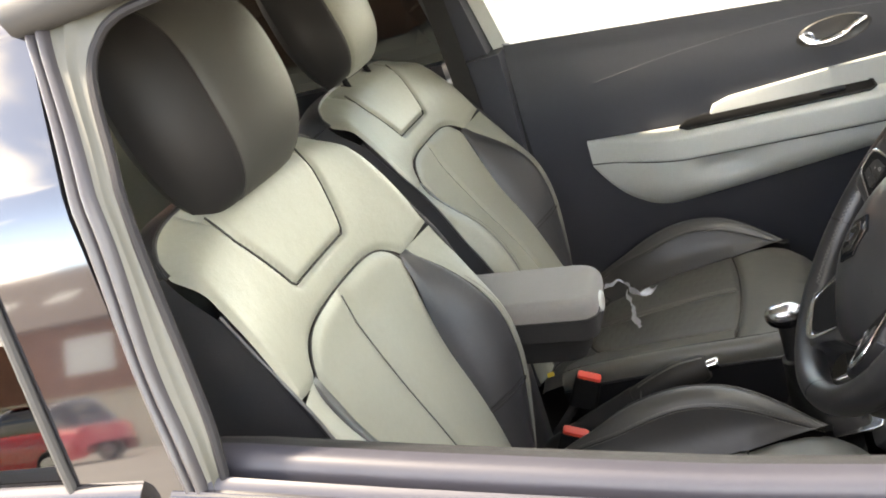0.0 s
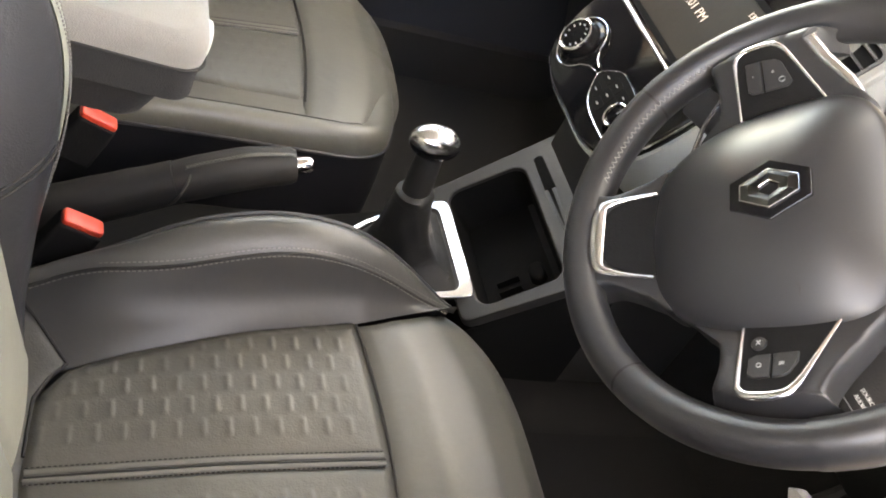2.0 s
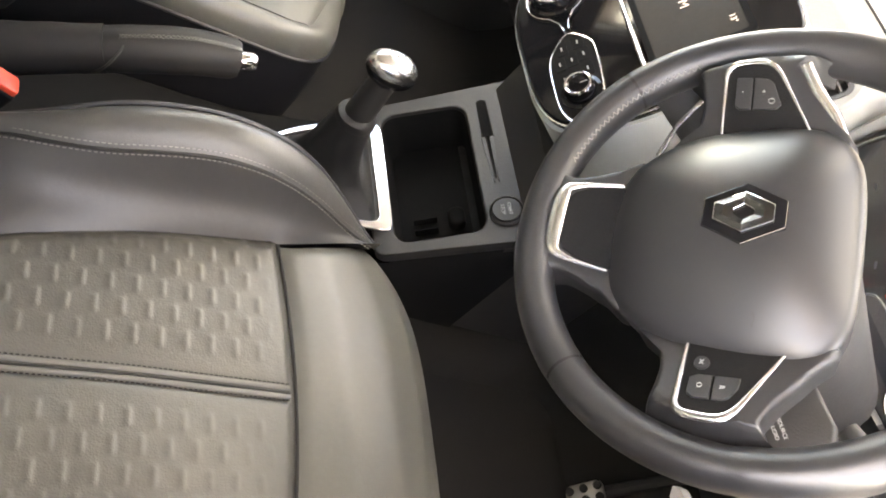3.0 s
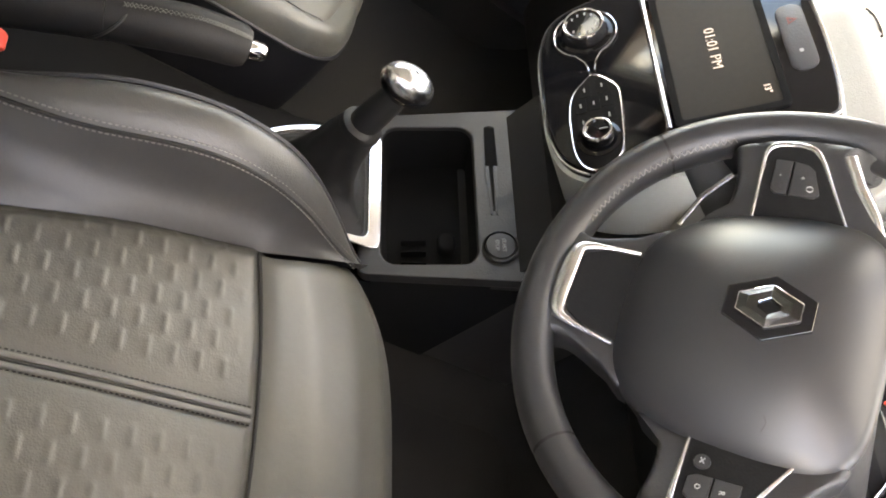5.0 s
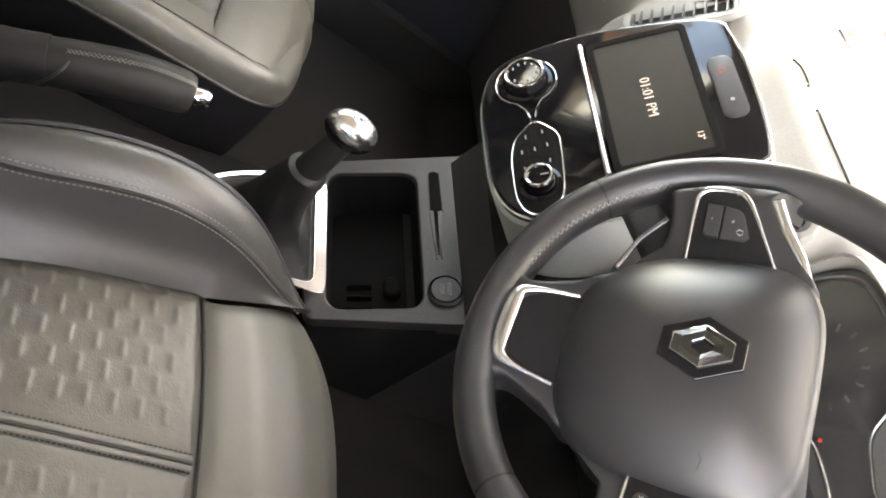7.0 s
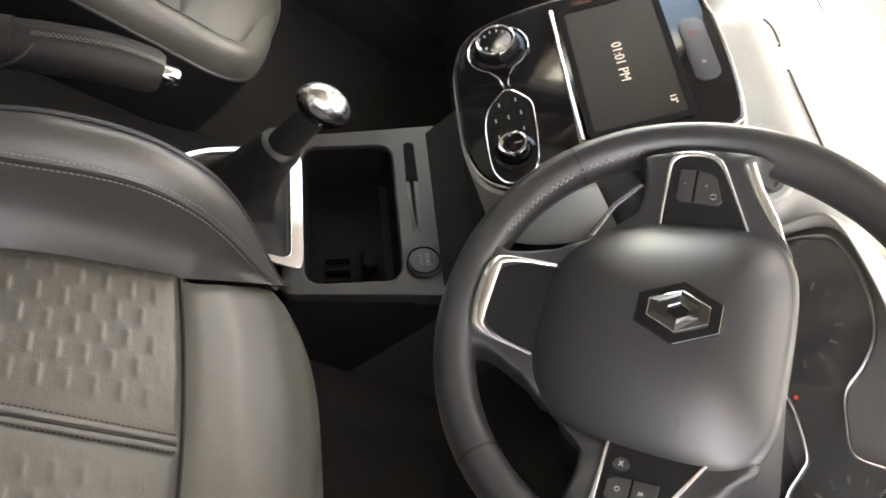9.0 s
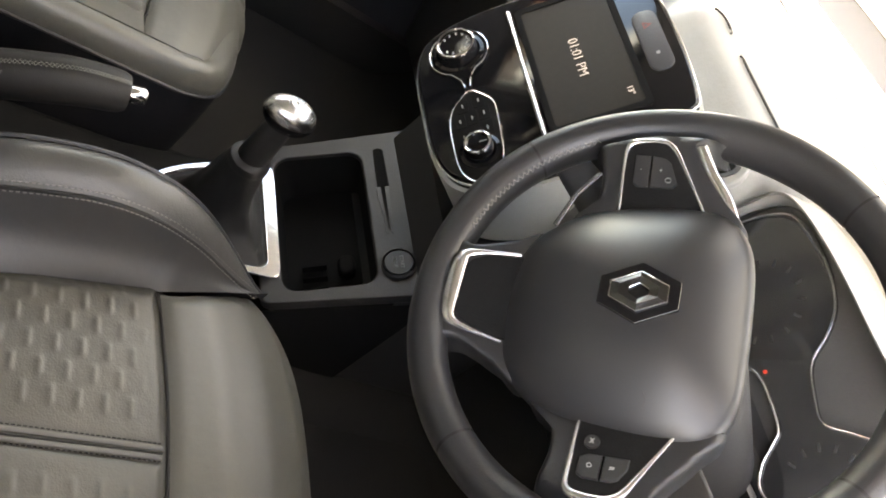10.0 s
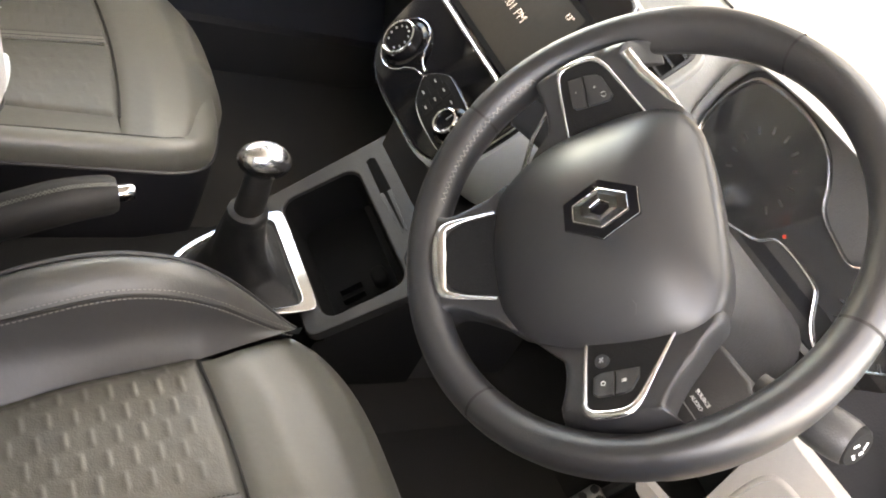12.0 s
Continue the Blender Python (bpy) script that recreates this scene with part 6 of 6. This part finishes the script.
    part("front_pedestal", box(0.14, 0.34, -0.115, 0.115, FLOOR + 0.1, 0.70), M_PLASTIC, c, smooth=False)

    g = thing("gear_lever", (-0.06, 0, 0.53), "gear lever with a leather gaiter and a chrome-topped knob", "gear lever")
    top, foot = Vector((-0.080, -0.020, 0.633)), Vector((-0.062, 0, 0.517))

    def gaiter(u, v):
        """A leather boot that stands steeply out of the surround, with soft upright folds."""
        p = gate_i[int(round(u * 80)) % 80]
        q = mf @ Vector((p[0] * 0.97, p[1] * 0.95, 0.002))
        a = math.atan2(p[0], p[1])
        k = table([(0, 1.0), (0.08, 0.86), (0.22, 0.68), (0.45, 0.53), (0.75, 0.42), (1.0, 0.345)], v)
        k *= 1 + 0.05 * math.sin(4 * a + 5 * v) * math.sin(math.pi * v) + 0.03 * math.sin(7 * a - 9 * v) * math.sin(math.pi * v)
        c0, r = foot.lerp(top, v), q - foot
        round_r = 0.066 / max(r.xy.length, 1e-6)
        k *= 1 + (round_r - 1) * v
        lift = (q.z - foot.z) * (1 - v) ** 2
        return c0 + Vector((r.x * k, r.y * k, lift))
    part("gaiter", surf(gaiter, 80, 30, wrap_u=True), M_GAITER, g, "black leather gaiter")
    part("collar", tube([top + Vector((0.001, 0, -0.008)), top, top + Vector((-0.001, 0, 0.008)), top + Vector((-0.002, 0, 0.012))], [0.021, 0.024, 0.023, 0.018], 20), M_GAITER, g, "dark collar")
    part("shaft", tube([top, Vector((-0.0845, -0.021, 0.700))], [0.0175, 0.0150], 16), M_GAITER, g, "black leather shaft")
    mk = frame_of((-0.0855, -0.022, 0.7165), (0.975, 0, 0.20), (0, 1, 0))

    def knob(u, v):
        a, b = 2 * math.pi * u, math.pi * v
        return mk @ Vector((0.030 * math.sin(b) ** 0.8 * math.cos(a), 0.0205 * math.sin(b) ** 0.8 * math.sin(a), 0.020 * math.cos(b) - 0.004 * math.sin(b) * math.cos(a)))
    part("knob", surf(lambda u, v: knob(u, 0.50 + 0.5 * v), 32, 12, wrap_u=True), M_PIANO, g, "glossy black knob underside")
    part("cap", flipped(surf(lambda u, v: knob(u, 0.50 * v), 32, 14, wrap_u=True))[0:2], M_SATIN, g, "satin chrome cap")
    mt = mk @ pose(0, 0, 0.0202)
    part("gate_marks", join(box(-0.008, 0.008, -0.0005, 0.0005, 0, 0.0004, mt), *[box(x - 0.0005, x + 0.0005, -0.005, 0.005, 0, 0.0004, mt) for x in (-0.008, 0, 0.008)]), M_THREAD_DARK, g, "gear pattern lines", smooth=False)

    h = thing("handbrake", (-0.40, 0, 0.52), "black leather handbrake lever with a chrome button", "handbrake")
    axis_pts = [Vector((-0.52, -0.002, 0.490)), Vector((-0.43, 0.0, 0.540)), Vector((-0.34, 0.002, 0.586)), Vector((-0.27, 0.004, 0.618)), Vector((-0.218, 0.007, 0.630))]
    part("sleeve", tube(smooth_line(axis_pts[:3], 12), [0.026, 0.026, 0.026, 0.025, 0.025, 0.024, 0.024, 0.023, 0.023, 0.022, 0.022, 0.022], 16, flat=1.22, up=(0, 0, 1)), M_LEATHER_GRIP, h, "black leather sleeve")
    part("grip", tube(smooth_line(axis_pts[2:], 12), [0.022, 0.0225, 0.023, 0.023, 0.023, 0.023, 0.0225, 0.022, 0.0215, 0.021, 0.020, 0.017], 18, flat=1.12, up=(0, 0, 1)), M_LEATHER_GRIP, h, "black leather grip")
    d = (axis_pts[4] - axis_pts[3]).normalized()
    part("button", tube([axis_pts[4] - d * 0.004, axis_pts[4] + d * 0.016, axis_pts[4] + d * 0.019], [0.0095, 0.0095, 0.0075], 16), M_CHROME, h, "chrome release button")
    sgrip = smooth_line(axis_pts[2:], 40)
    top_z = lambda i: 1.12 * table([(0, 1.14), (15, 1.12), (30, 1.05), (39, 1.03)], i) * table([(0, 0.022), (8, 0.023), (20, 0.023), (30, 0.0215), (35, 0.0205), (39, 0.017)], i)
    part("stitching", join(*[tube([sgrip[i] + Vector((-0.0005, s * 0.003 - 0.008, top_z(i) - 0.0012)), sgrip[i + 1] + Vector((0, -s * 0.003 - 0.008, top_z(i + 1) - 0.0012))], 0.00042, 4) for i in range(2, 36) for s in (1, -1)]), M_LEATHER_SEAT, h, kind="stuff")
    part("grip_collar", tube([sgrip[1] + Vector((0.010 * math.sin(a), 0.0240 * math.cos(a), 0.0290 * math.sin(a))) for a in [2 * math.pi * i / 32 for i in range(32)]], 0.0016, 6, closed=True), M_LEATHER_ROLL, h, "raised leather edge")


def make_armrest():
    a = thing("armrest", (-0.47, 0.01, 0.52), "taupe cloth armrest with a storage box under it", "armrest")

    m = frame_of((-0.350, -0.018, 0.808), (0.9957, 0, -0.092), (0, 1, 0))     # sloping down to the front
    lid = part("lid", pillow(rounded(0.285, 0.140, 0.030, 8, -0.1425, 0), 0.034, m @ pose(0, 0, -0.014), 0.020, 8), M_ARM, a, "taupe padded lid")
    part("lid_base", prism(rounded(0.281, 0.136, 0.024, 8, -0.1435, 0), -0.014, m, 1.0, -0.050), M_FABRIC, a, "charcoal lower lid")
    part("lid_seam", tube([m @ Vector((x, y, -0.0145)) for x, y in rounded(0.285, 0.140, 0.024, 8, -0.1425, 0)], 0.0016, 6, closed=True), M_THREAD_DARK, a)
    part("bin", prism(rounded(0.215, 0.092, 0.030, 8, -0.140, 0.010), -0.052, m, 1.22, -0.104), M_FABRIC, a, "charcoal tapered storage box")
    part("pedestal", prism(rounded(0.09, 0.08, 0.03, 6, -0.560, 0.020), 0.735, Matrix(), 1.0, 0.47), M_PLASTIC, a)
    part("latch", pillow(rounded(0.034, 0.030, 0.012), 0.007, frame_of(m @ Vector((-0.002, -0.012, -0.012)), (0, 1, 0), (0.092, 0, 0.9957)), 0.003), M_IVORY, a, "pale lid latch")
    t = thing("crumpled_tissue", (-0.360, 0.31, 0.575), "torn white tissue lying crumpled on the passenger seat", "tissue")

    def crumple(path, width):
        """A limp strip along path, with folds across it."""
        def fn(u, v):
            p = curve_at(path, u)
            w = (v - 0.5) * table(width, u)
            p = p + Vector((0.45, -0.9, 0.35)) * w
            q = p * 42
            return p + Vector((noise.noise(q), noise.noise(q + Vector((7, 3, 1))), abs(noise.noise(q + Vector((1, 9, 4)))))) * 0.011
        return fn
    part("sheet", surf(crumple([Vector(p) for p in ((-0.452, 0.400, 0.612), (-0.415, 0.385, 0.626), (-0.382, 0.372, 0.634), (-0.358, 0.335, 0.622), (-0.340, 0.325, 0.618), (-0.322, 0.322, 0.632))], [(0, 0.075), (0.3, 0.045), (0.45, 0.022), (0.65, 0.040), (1, 0.058)]), 40, 12), M_PAPER, t)
    part("torn_end", surf(crumple([Vector(p) for p in ((-0.376, 0.345, 0.626), (-0.366, 0.300, 0.612), (-0.358, 0.262, 0.612), (-0.350, 0.225, 0.606))], [(0, 0.012), (0.45, 0.010), (0.6, 0.040), (1, 0.050)]), 24, 10), M_PAPER, t)
    for k, (x, y, z) in enumerate(((-0.434, -0.097, 0.602), (-0.428, 0.062, 0.607))):
        b = thing("seatbelt_buckle", (x - 0.04, y, z - 0.07), "black seatbelt buckle with a red release button", "buckle", "buckles")
        mb = frame_of((x, y, z), (0.90, 0.05, -0.42), (0, 1, 0))
        part("button", pillow(rounded(0.042, 0.019, 0.004), 0.006, mb, 0.0025), M_RED, b, "red release button")
        soft(part("housing", prism(rounded(0.050, 0.027, 0.006), 0.0, mb, 0.9, -0.06), M_TRAY, b, smooth=False), 0.003)
        part("strap", tube([mb @ Vector((-0.01, 0, -0.055)), mb @ Vector((-0.035, 0, -0.14))], 0.012, 8, flat=0.4), M_FABRIC, b)
    y = thing("yellow_tag", (-0.462, 0.03, 0.62), "small yellow warning tag on the buckle cable", "tag")
    part("cord", tube([(-0.487, 0.045, 0.634), (-0.478, 0.062, 0.640), (-0.466, 0.085, 0.637), (-0.456, 0.100, 0.641)], 0.0012, 6), M_RUBBER, y)
    part("tag", prism(rounded(0.013, 0.008, 0.002), 0.001, frame_of((-0.488, 0.044, 0.634), (1, 0.2, 0.1), (0, 0.4, 0.9))), M_YELLOW, y, smooth=False)
    part("tag_end", prism(rounded(0.020, 0.005, 0.002), 0.001, frame_of((-0.458, 0.098, 0.641), (1, 0.6, 0.2), (0, 0.4, 0.9))), M_YELLOW, y, smooth=False)


make_console()
make_armrest()


# ---- passenger door ----
def make_passenger_door():
    d = thing("passenger_door", (0, 0.78, 0.36), "closed passenger door with an ivory armrest and dark upper trim", "car door")

    def top_z(x):
        return table([(-0.60, 1.108), (-0.50, 1.098), (0.04, 1.040), (0.48, 1.012), (0.62, 1.0)], x)

    def trim(u, v):
        x = -0.575 + 1.195 * u
        t = top_z(x)
        z = t - (t - 0.36) * v
        bulge = 0.010 * math.sin(math.pi * min(v * 2.6, 1)) + 0.012 * step(0.05, 0.0, v)
        return (x, 0.722 + 0.02 * step(0.06, 0.0, v) - bulge, z)
    part("trim", flipped(surf(trim, 60, 50)), M_TRIM, d, "dark blue-grey soft door trim")
    part("top_cap", surf(lambda u, v: (-0.575 + 1.195 * u, 0.712 + 0.07 * v, top_z(-0.575 + 1.195 * u) + 0.004 - 0.012 * v * v), 30, 6), M_TRIM, d)
    part("outer_skin", strip([(-0.575, 0.36), (-0.575, 0.7), (-0.575, 1.07), (0.62, 0.96), (0.62, 0.7), (0.62, 0.36)], 1, 0.03, 0.012), M_PAINT, d, "white paint", smooth=False)
    part("crease", tube(smooth_line([(-0.45, 0.7145, 0.965), (-0.2, 0.7085, 0.995), (0.05, 0.7085, 1.004), (0.25, 0.712, 0.985)], 24), 0.0011, 8), M_TRIM, d)
    part("rear_edge", tube([(-0.582, 0.735, 0.40), (-0.582, 0.735, 0.75), (-0.590, 0.742, 1.10)], 0.012, 10), M_RUBBER, d)
    part("window_frame_rear", strip(band((-0.600, 1.08), (-0.655, 1.47), 0.034), 1, 0.035, 0.0), M_IVORY, d, "pale window frame")
    part("window", strip([(-0.57, 1.08), (-0.59, 1.2), (-0.61, 1.33), (-0.62, 1.45), (0.10, 1.45), (0.30, 1.33), (0.48, 1.2), (0.60, 1.02)], 1, 0.004, 0.0), M_GLASS, d, "clear glass", smooth=False).visible_shadow = False
    part("mirror_sail", prism([(0.40, 1.0), (0.62, 1.0), (0.58, 1.06), (0.47, 1.15)], 0.02, frame_of((0, 0.755, 0), (1, 0, 0), (0, 0, 1))), M_PLASTIC, d, smooth=False)
    mi = part("mirror", surf(lambda u, v: (0.44 + 0.06 * math.cos(2 * math.pi * u) * math.sin(math.pi * v), 0.93 + 0.11 * math.cos(math.pi * v), 1.075 + 0.075 * math.sin(2 * math.pi * u) * math.sin(math.pi * v) ** 0.6), 24, 16), M_PLASTIC, d, "dark door mirror housing")
    part("mirror_glass", prism(rounded(0.17, 0.11, 0.03), 0.003, frame_of((0.385, 0.93, 1.075), (0, 1, 0), (0, 0, 1))), M_CHROME, mi, smooth=False)

    # ivory panel outlines in (x, z)
    M = frame_of((0, 0.716, 0), (1, 0, 0), (0, 0, 1))     # z of M points to the car's right
    upper = [(-0.165, 0.845), (-0.155, 0.862), (-0.120, 0.873), (0.10, 0.884), (0.275, 0.890), (0.300, 0.875), (0.33, 0.80), (0.33, 0.72), (-0.10, 0.72)]
    part("upper_insert", pillow(upper[::-1], 0.018, M, 0.006), M_IVORY, d, "ivory upper insert")

    # armrest shelf: swept section along x
    def shelf(u, v):
        x = -0.442 + 0.70 * u
        grow = step(0, 0.30, u)
        z_top = table([(-0.442, 0.842), (-0.22, 0.829), (0.05, 0.826), (0.26, 0.824)], x)
        depth = (0.010 + 0.068 * grow) * (1 - 0.75 * step(0.86, 1.0, u))
        low = z_top - 0.055 - 0.006 * u
        rows = [(0.0, z_top + 0.002), (depth * 0.6, z_top + 0.002), (depth * 0.93, z_top - 0.003), (depth, z_top - 0.014), (depth * 0.98, low + 0.008), (depth * 0.90, low)]
        p = curve_at([(a, b, 0) for a, b in rows], v)
        return (x, 0.714 - p.x, p.y)
    part("armrest", flipped(surf(shelf, 60, 24)), M_IVORY, d, "ivory armrest")
    pocket_low = [(-0.442, 0.782), (-0.418, 0.740), (-0.370, 0.690), (-0.30, 0.660), (-0.20, 0.664), (0.00, 0.684), (0.20, 0.706), (0.33, 0.725)]

    def pocket(u, v):
        p = curve_at([(x, 0, z) for x, z in pocket_low], u)
        x = p.x
        z_top = table([(-0.442, 0.787), (-0.22, 0.773), (0.26, 0.764), (0.33, 0.75)], x)
        z = z_top + (p.z - z_top) * v
        dip = 0.030 * math.exp(-((x + 0.15) / 0.060) ** 4) * math.exp(-((v - 0.32) / 0.25) ** 2)
        return (x, 0.714 - ((0.009 + 0.056 * step(-0.442, -0.232, x)) * (1 - 0.65 * step(0.8, 1, u)) * (1 - v ** 3.0 * 0.72)) + dip - 0.0036 * step(0.02, 0.12, 1 - v), z)
    part("lower_panel", flipped(surf(pocket, 60, 24)), M_IVORY, d, "ivory lower door panel")
    part("shadow_gap", tube([shelf(u / 40, 1.0) for u in range(0, 40)], 0.0020, 6), M_PLASTIC_MID, d)
    # front end curling to the dashboard
    part("front_end", flipped(surf(lambda u, v: (0.262 + 0.105 * u + 0.012 * math.sin(math.pi * v), 0.700 - 0.050 * math.sin(math.pi * 0.5 * u) ** 2, (0.888 - 0.105 * u ** 1.6) + ((0.700 - 0.045 * u) - (0.888 - 0.105 * u ** 1.6)) * v), 14, 20)), M_IVORY, d, "ivory front end")
    cup = [(-0.232, 0.0), (-0.215, 0.022), (-0.18, 0.030), (0.150, 0.030), (0.165, 0.022), (0.168, -0.002), (0.155, -0.012), (-0.215, -0.012)]
    mc = frame_of((0, 0.676, 0.8325), (1, 0, -0.01), (0, 0.95, 0.30))
    pull = part("pull_cup", prism(cup, 0.0035, mc), M_TRAY, d, "dark pull cup with switches", smooth=False)
    part("switch", pillow(rounded(0.05, 0.016, 0.004), 0.006, mc @ pose(0.085, 0.010, 0.003), 0.002), M_PIANO, pull)
    part("rim", tube([mc @ Vector((x, y, 0.004)) for x, y in cup], 0.0018, 6, closed=True), M_RUBBER, pull)
    # chrome handle in an oval recess
    mh = frame_of((0.108, 0.709, 0.958), (1, 0, 0.05), (0, 0, 1))
    h = part("handle_recess", lathe([(0.030, 0.0), (0.028, 0.003), (0.024, 0.001), (0.0001, 0.0004)], 32, mh @ Matrix.Diagonal((2.45, 1.0, 1.0, 1.0))), M_PLASTIC, d, "dark oval handle recess")
    part("handle", tube(smooth_line([mh @ Vector(p) for p in ((-0.060, 0.010, 0.006), (-0.048, -0.006, 0.012), (-0.020, -0.011, 0.016), (0.015, -0.006, 0.020), (0.040, 0.008, 0.022), (0.062, 0.014, 0.020))], 24), [0.014, 0.0135, 0.013, 0.0125, 0.012, 0.0115, 0.011, 0.0105, 0.010, 0.0095, 0.009, 0.009, 0.0085, 0.0085, 0.0085, 0.0085, 0.0085, 0.0085, 0.009, 0.009, 0.009, 0.0085, 0.008, 0.006], 12, flat=0.6), M_CHROME, h, "chrome pull handle")
    part("lock_tab", lathe([(0.012, 0.0), (0.012, 0.006), (0.010, 0.008), (0.0001, 0.008)], 20, mh @ pose(-0.050, 0.002, 0.008)), M_CHROME, h, "chrome lock tab")
    part("speaker_arc", tube([(0.17 + 0.085 * math.cos(radians(a)), 0.7165, 0.515 + 0.075 * math.sin(radians(a))) for a in range(62, 165, 5)], 0.0022, 6), M_SATIN, d, "bright speaker ring arc")
    b = thing("seat_belt", (-0.66, 0.66, 0.5), "black seat belt on the centre pillar", "seat belt")
    part("webbing", surf(lambda u, v: (-0.665 - 0.03 * u + 0.046 * v, 0.668 - 0.05 * u, 0.45 + 0.90 * u), 12, 3), M_FABRIC, b)


make_passenger_door()


# ---- footwell ----
def make_pedals():
    for nm, y, z, w, h in (("clutch_pedal", -0.314, 0.385, 0.034, 0.054), ("brake_pedal", -0.419, 0.410, 0.040, 0.054), ("accelerator_pedal", -0.50, 0.420, 0.045, 0.13)):
        p = thing(nm, (0.47, y, 0.36), "metal-faced pedal with rubber studs", "pedal", "pedals")
        m = frame_of((0.42, y, z), (0, -1, 0), (0.55, 0, 0.83))
        pad = part("pad", pillow(rounded(w, h, 0.010), 0.008, m, 0.003), M_STEEL, p, "bright metal pad")
        for i in (-1, 1):
            for j in ((-1, 0, 1) if h < 0.1 else (-2, -1, 0, 1, 2)):
                part("stud", lathe([(0.0062, 0.0), (0.006, 0.003), (0.0001, 0.0032)], 10, m @ pose(i * w * 0.24, j * 0.020, 0.008)), M_RUBBER, pad)
        part("arm", tube([m @ Vector((0, 0.01, -0.002)), (0.52, y, z + 0.10), (0.62, y, z + 0.30)], 0.009, 8), M_PLASTIC, p)
    f = thing("floor_mat", (0.1, -0.36, FLOOR), "black fibre floor mat", "floor mat")
    part("mat", pillow(rounded(0.50, 0.44, 0.05, 6, 0.18, -0.36), 0.010, Matrix.Translation((0, 0, FLOOR + 0.002)), 0.004), M_CARPET, f)


make_pedals()


def make_bollard():
    b = thing("bollard", (2.6, 6.0, 0), "yellow-topped post beyond the passenger window", "bollard")
    part("post", lathe([(0.06, 0.0), (0.06, 0.9)], 20, pose(2.6, 6.0, 0)), M_PLASTIC, b)
    part("top", lathe([(0.065, 0.9), (0.065, 1.12), (0.04, 1.16), (0.0001, 1.17)], 20, pose(2.6, 6.0, 0)), M_YELLOW, b, "yellow top")


make_bollard()
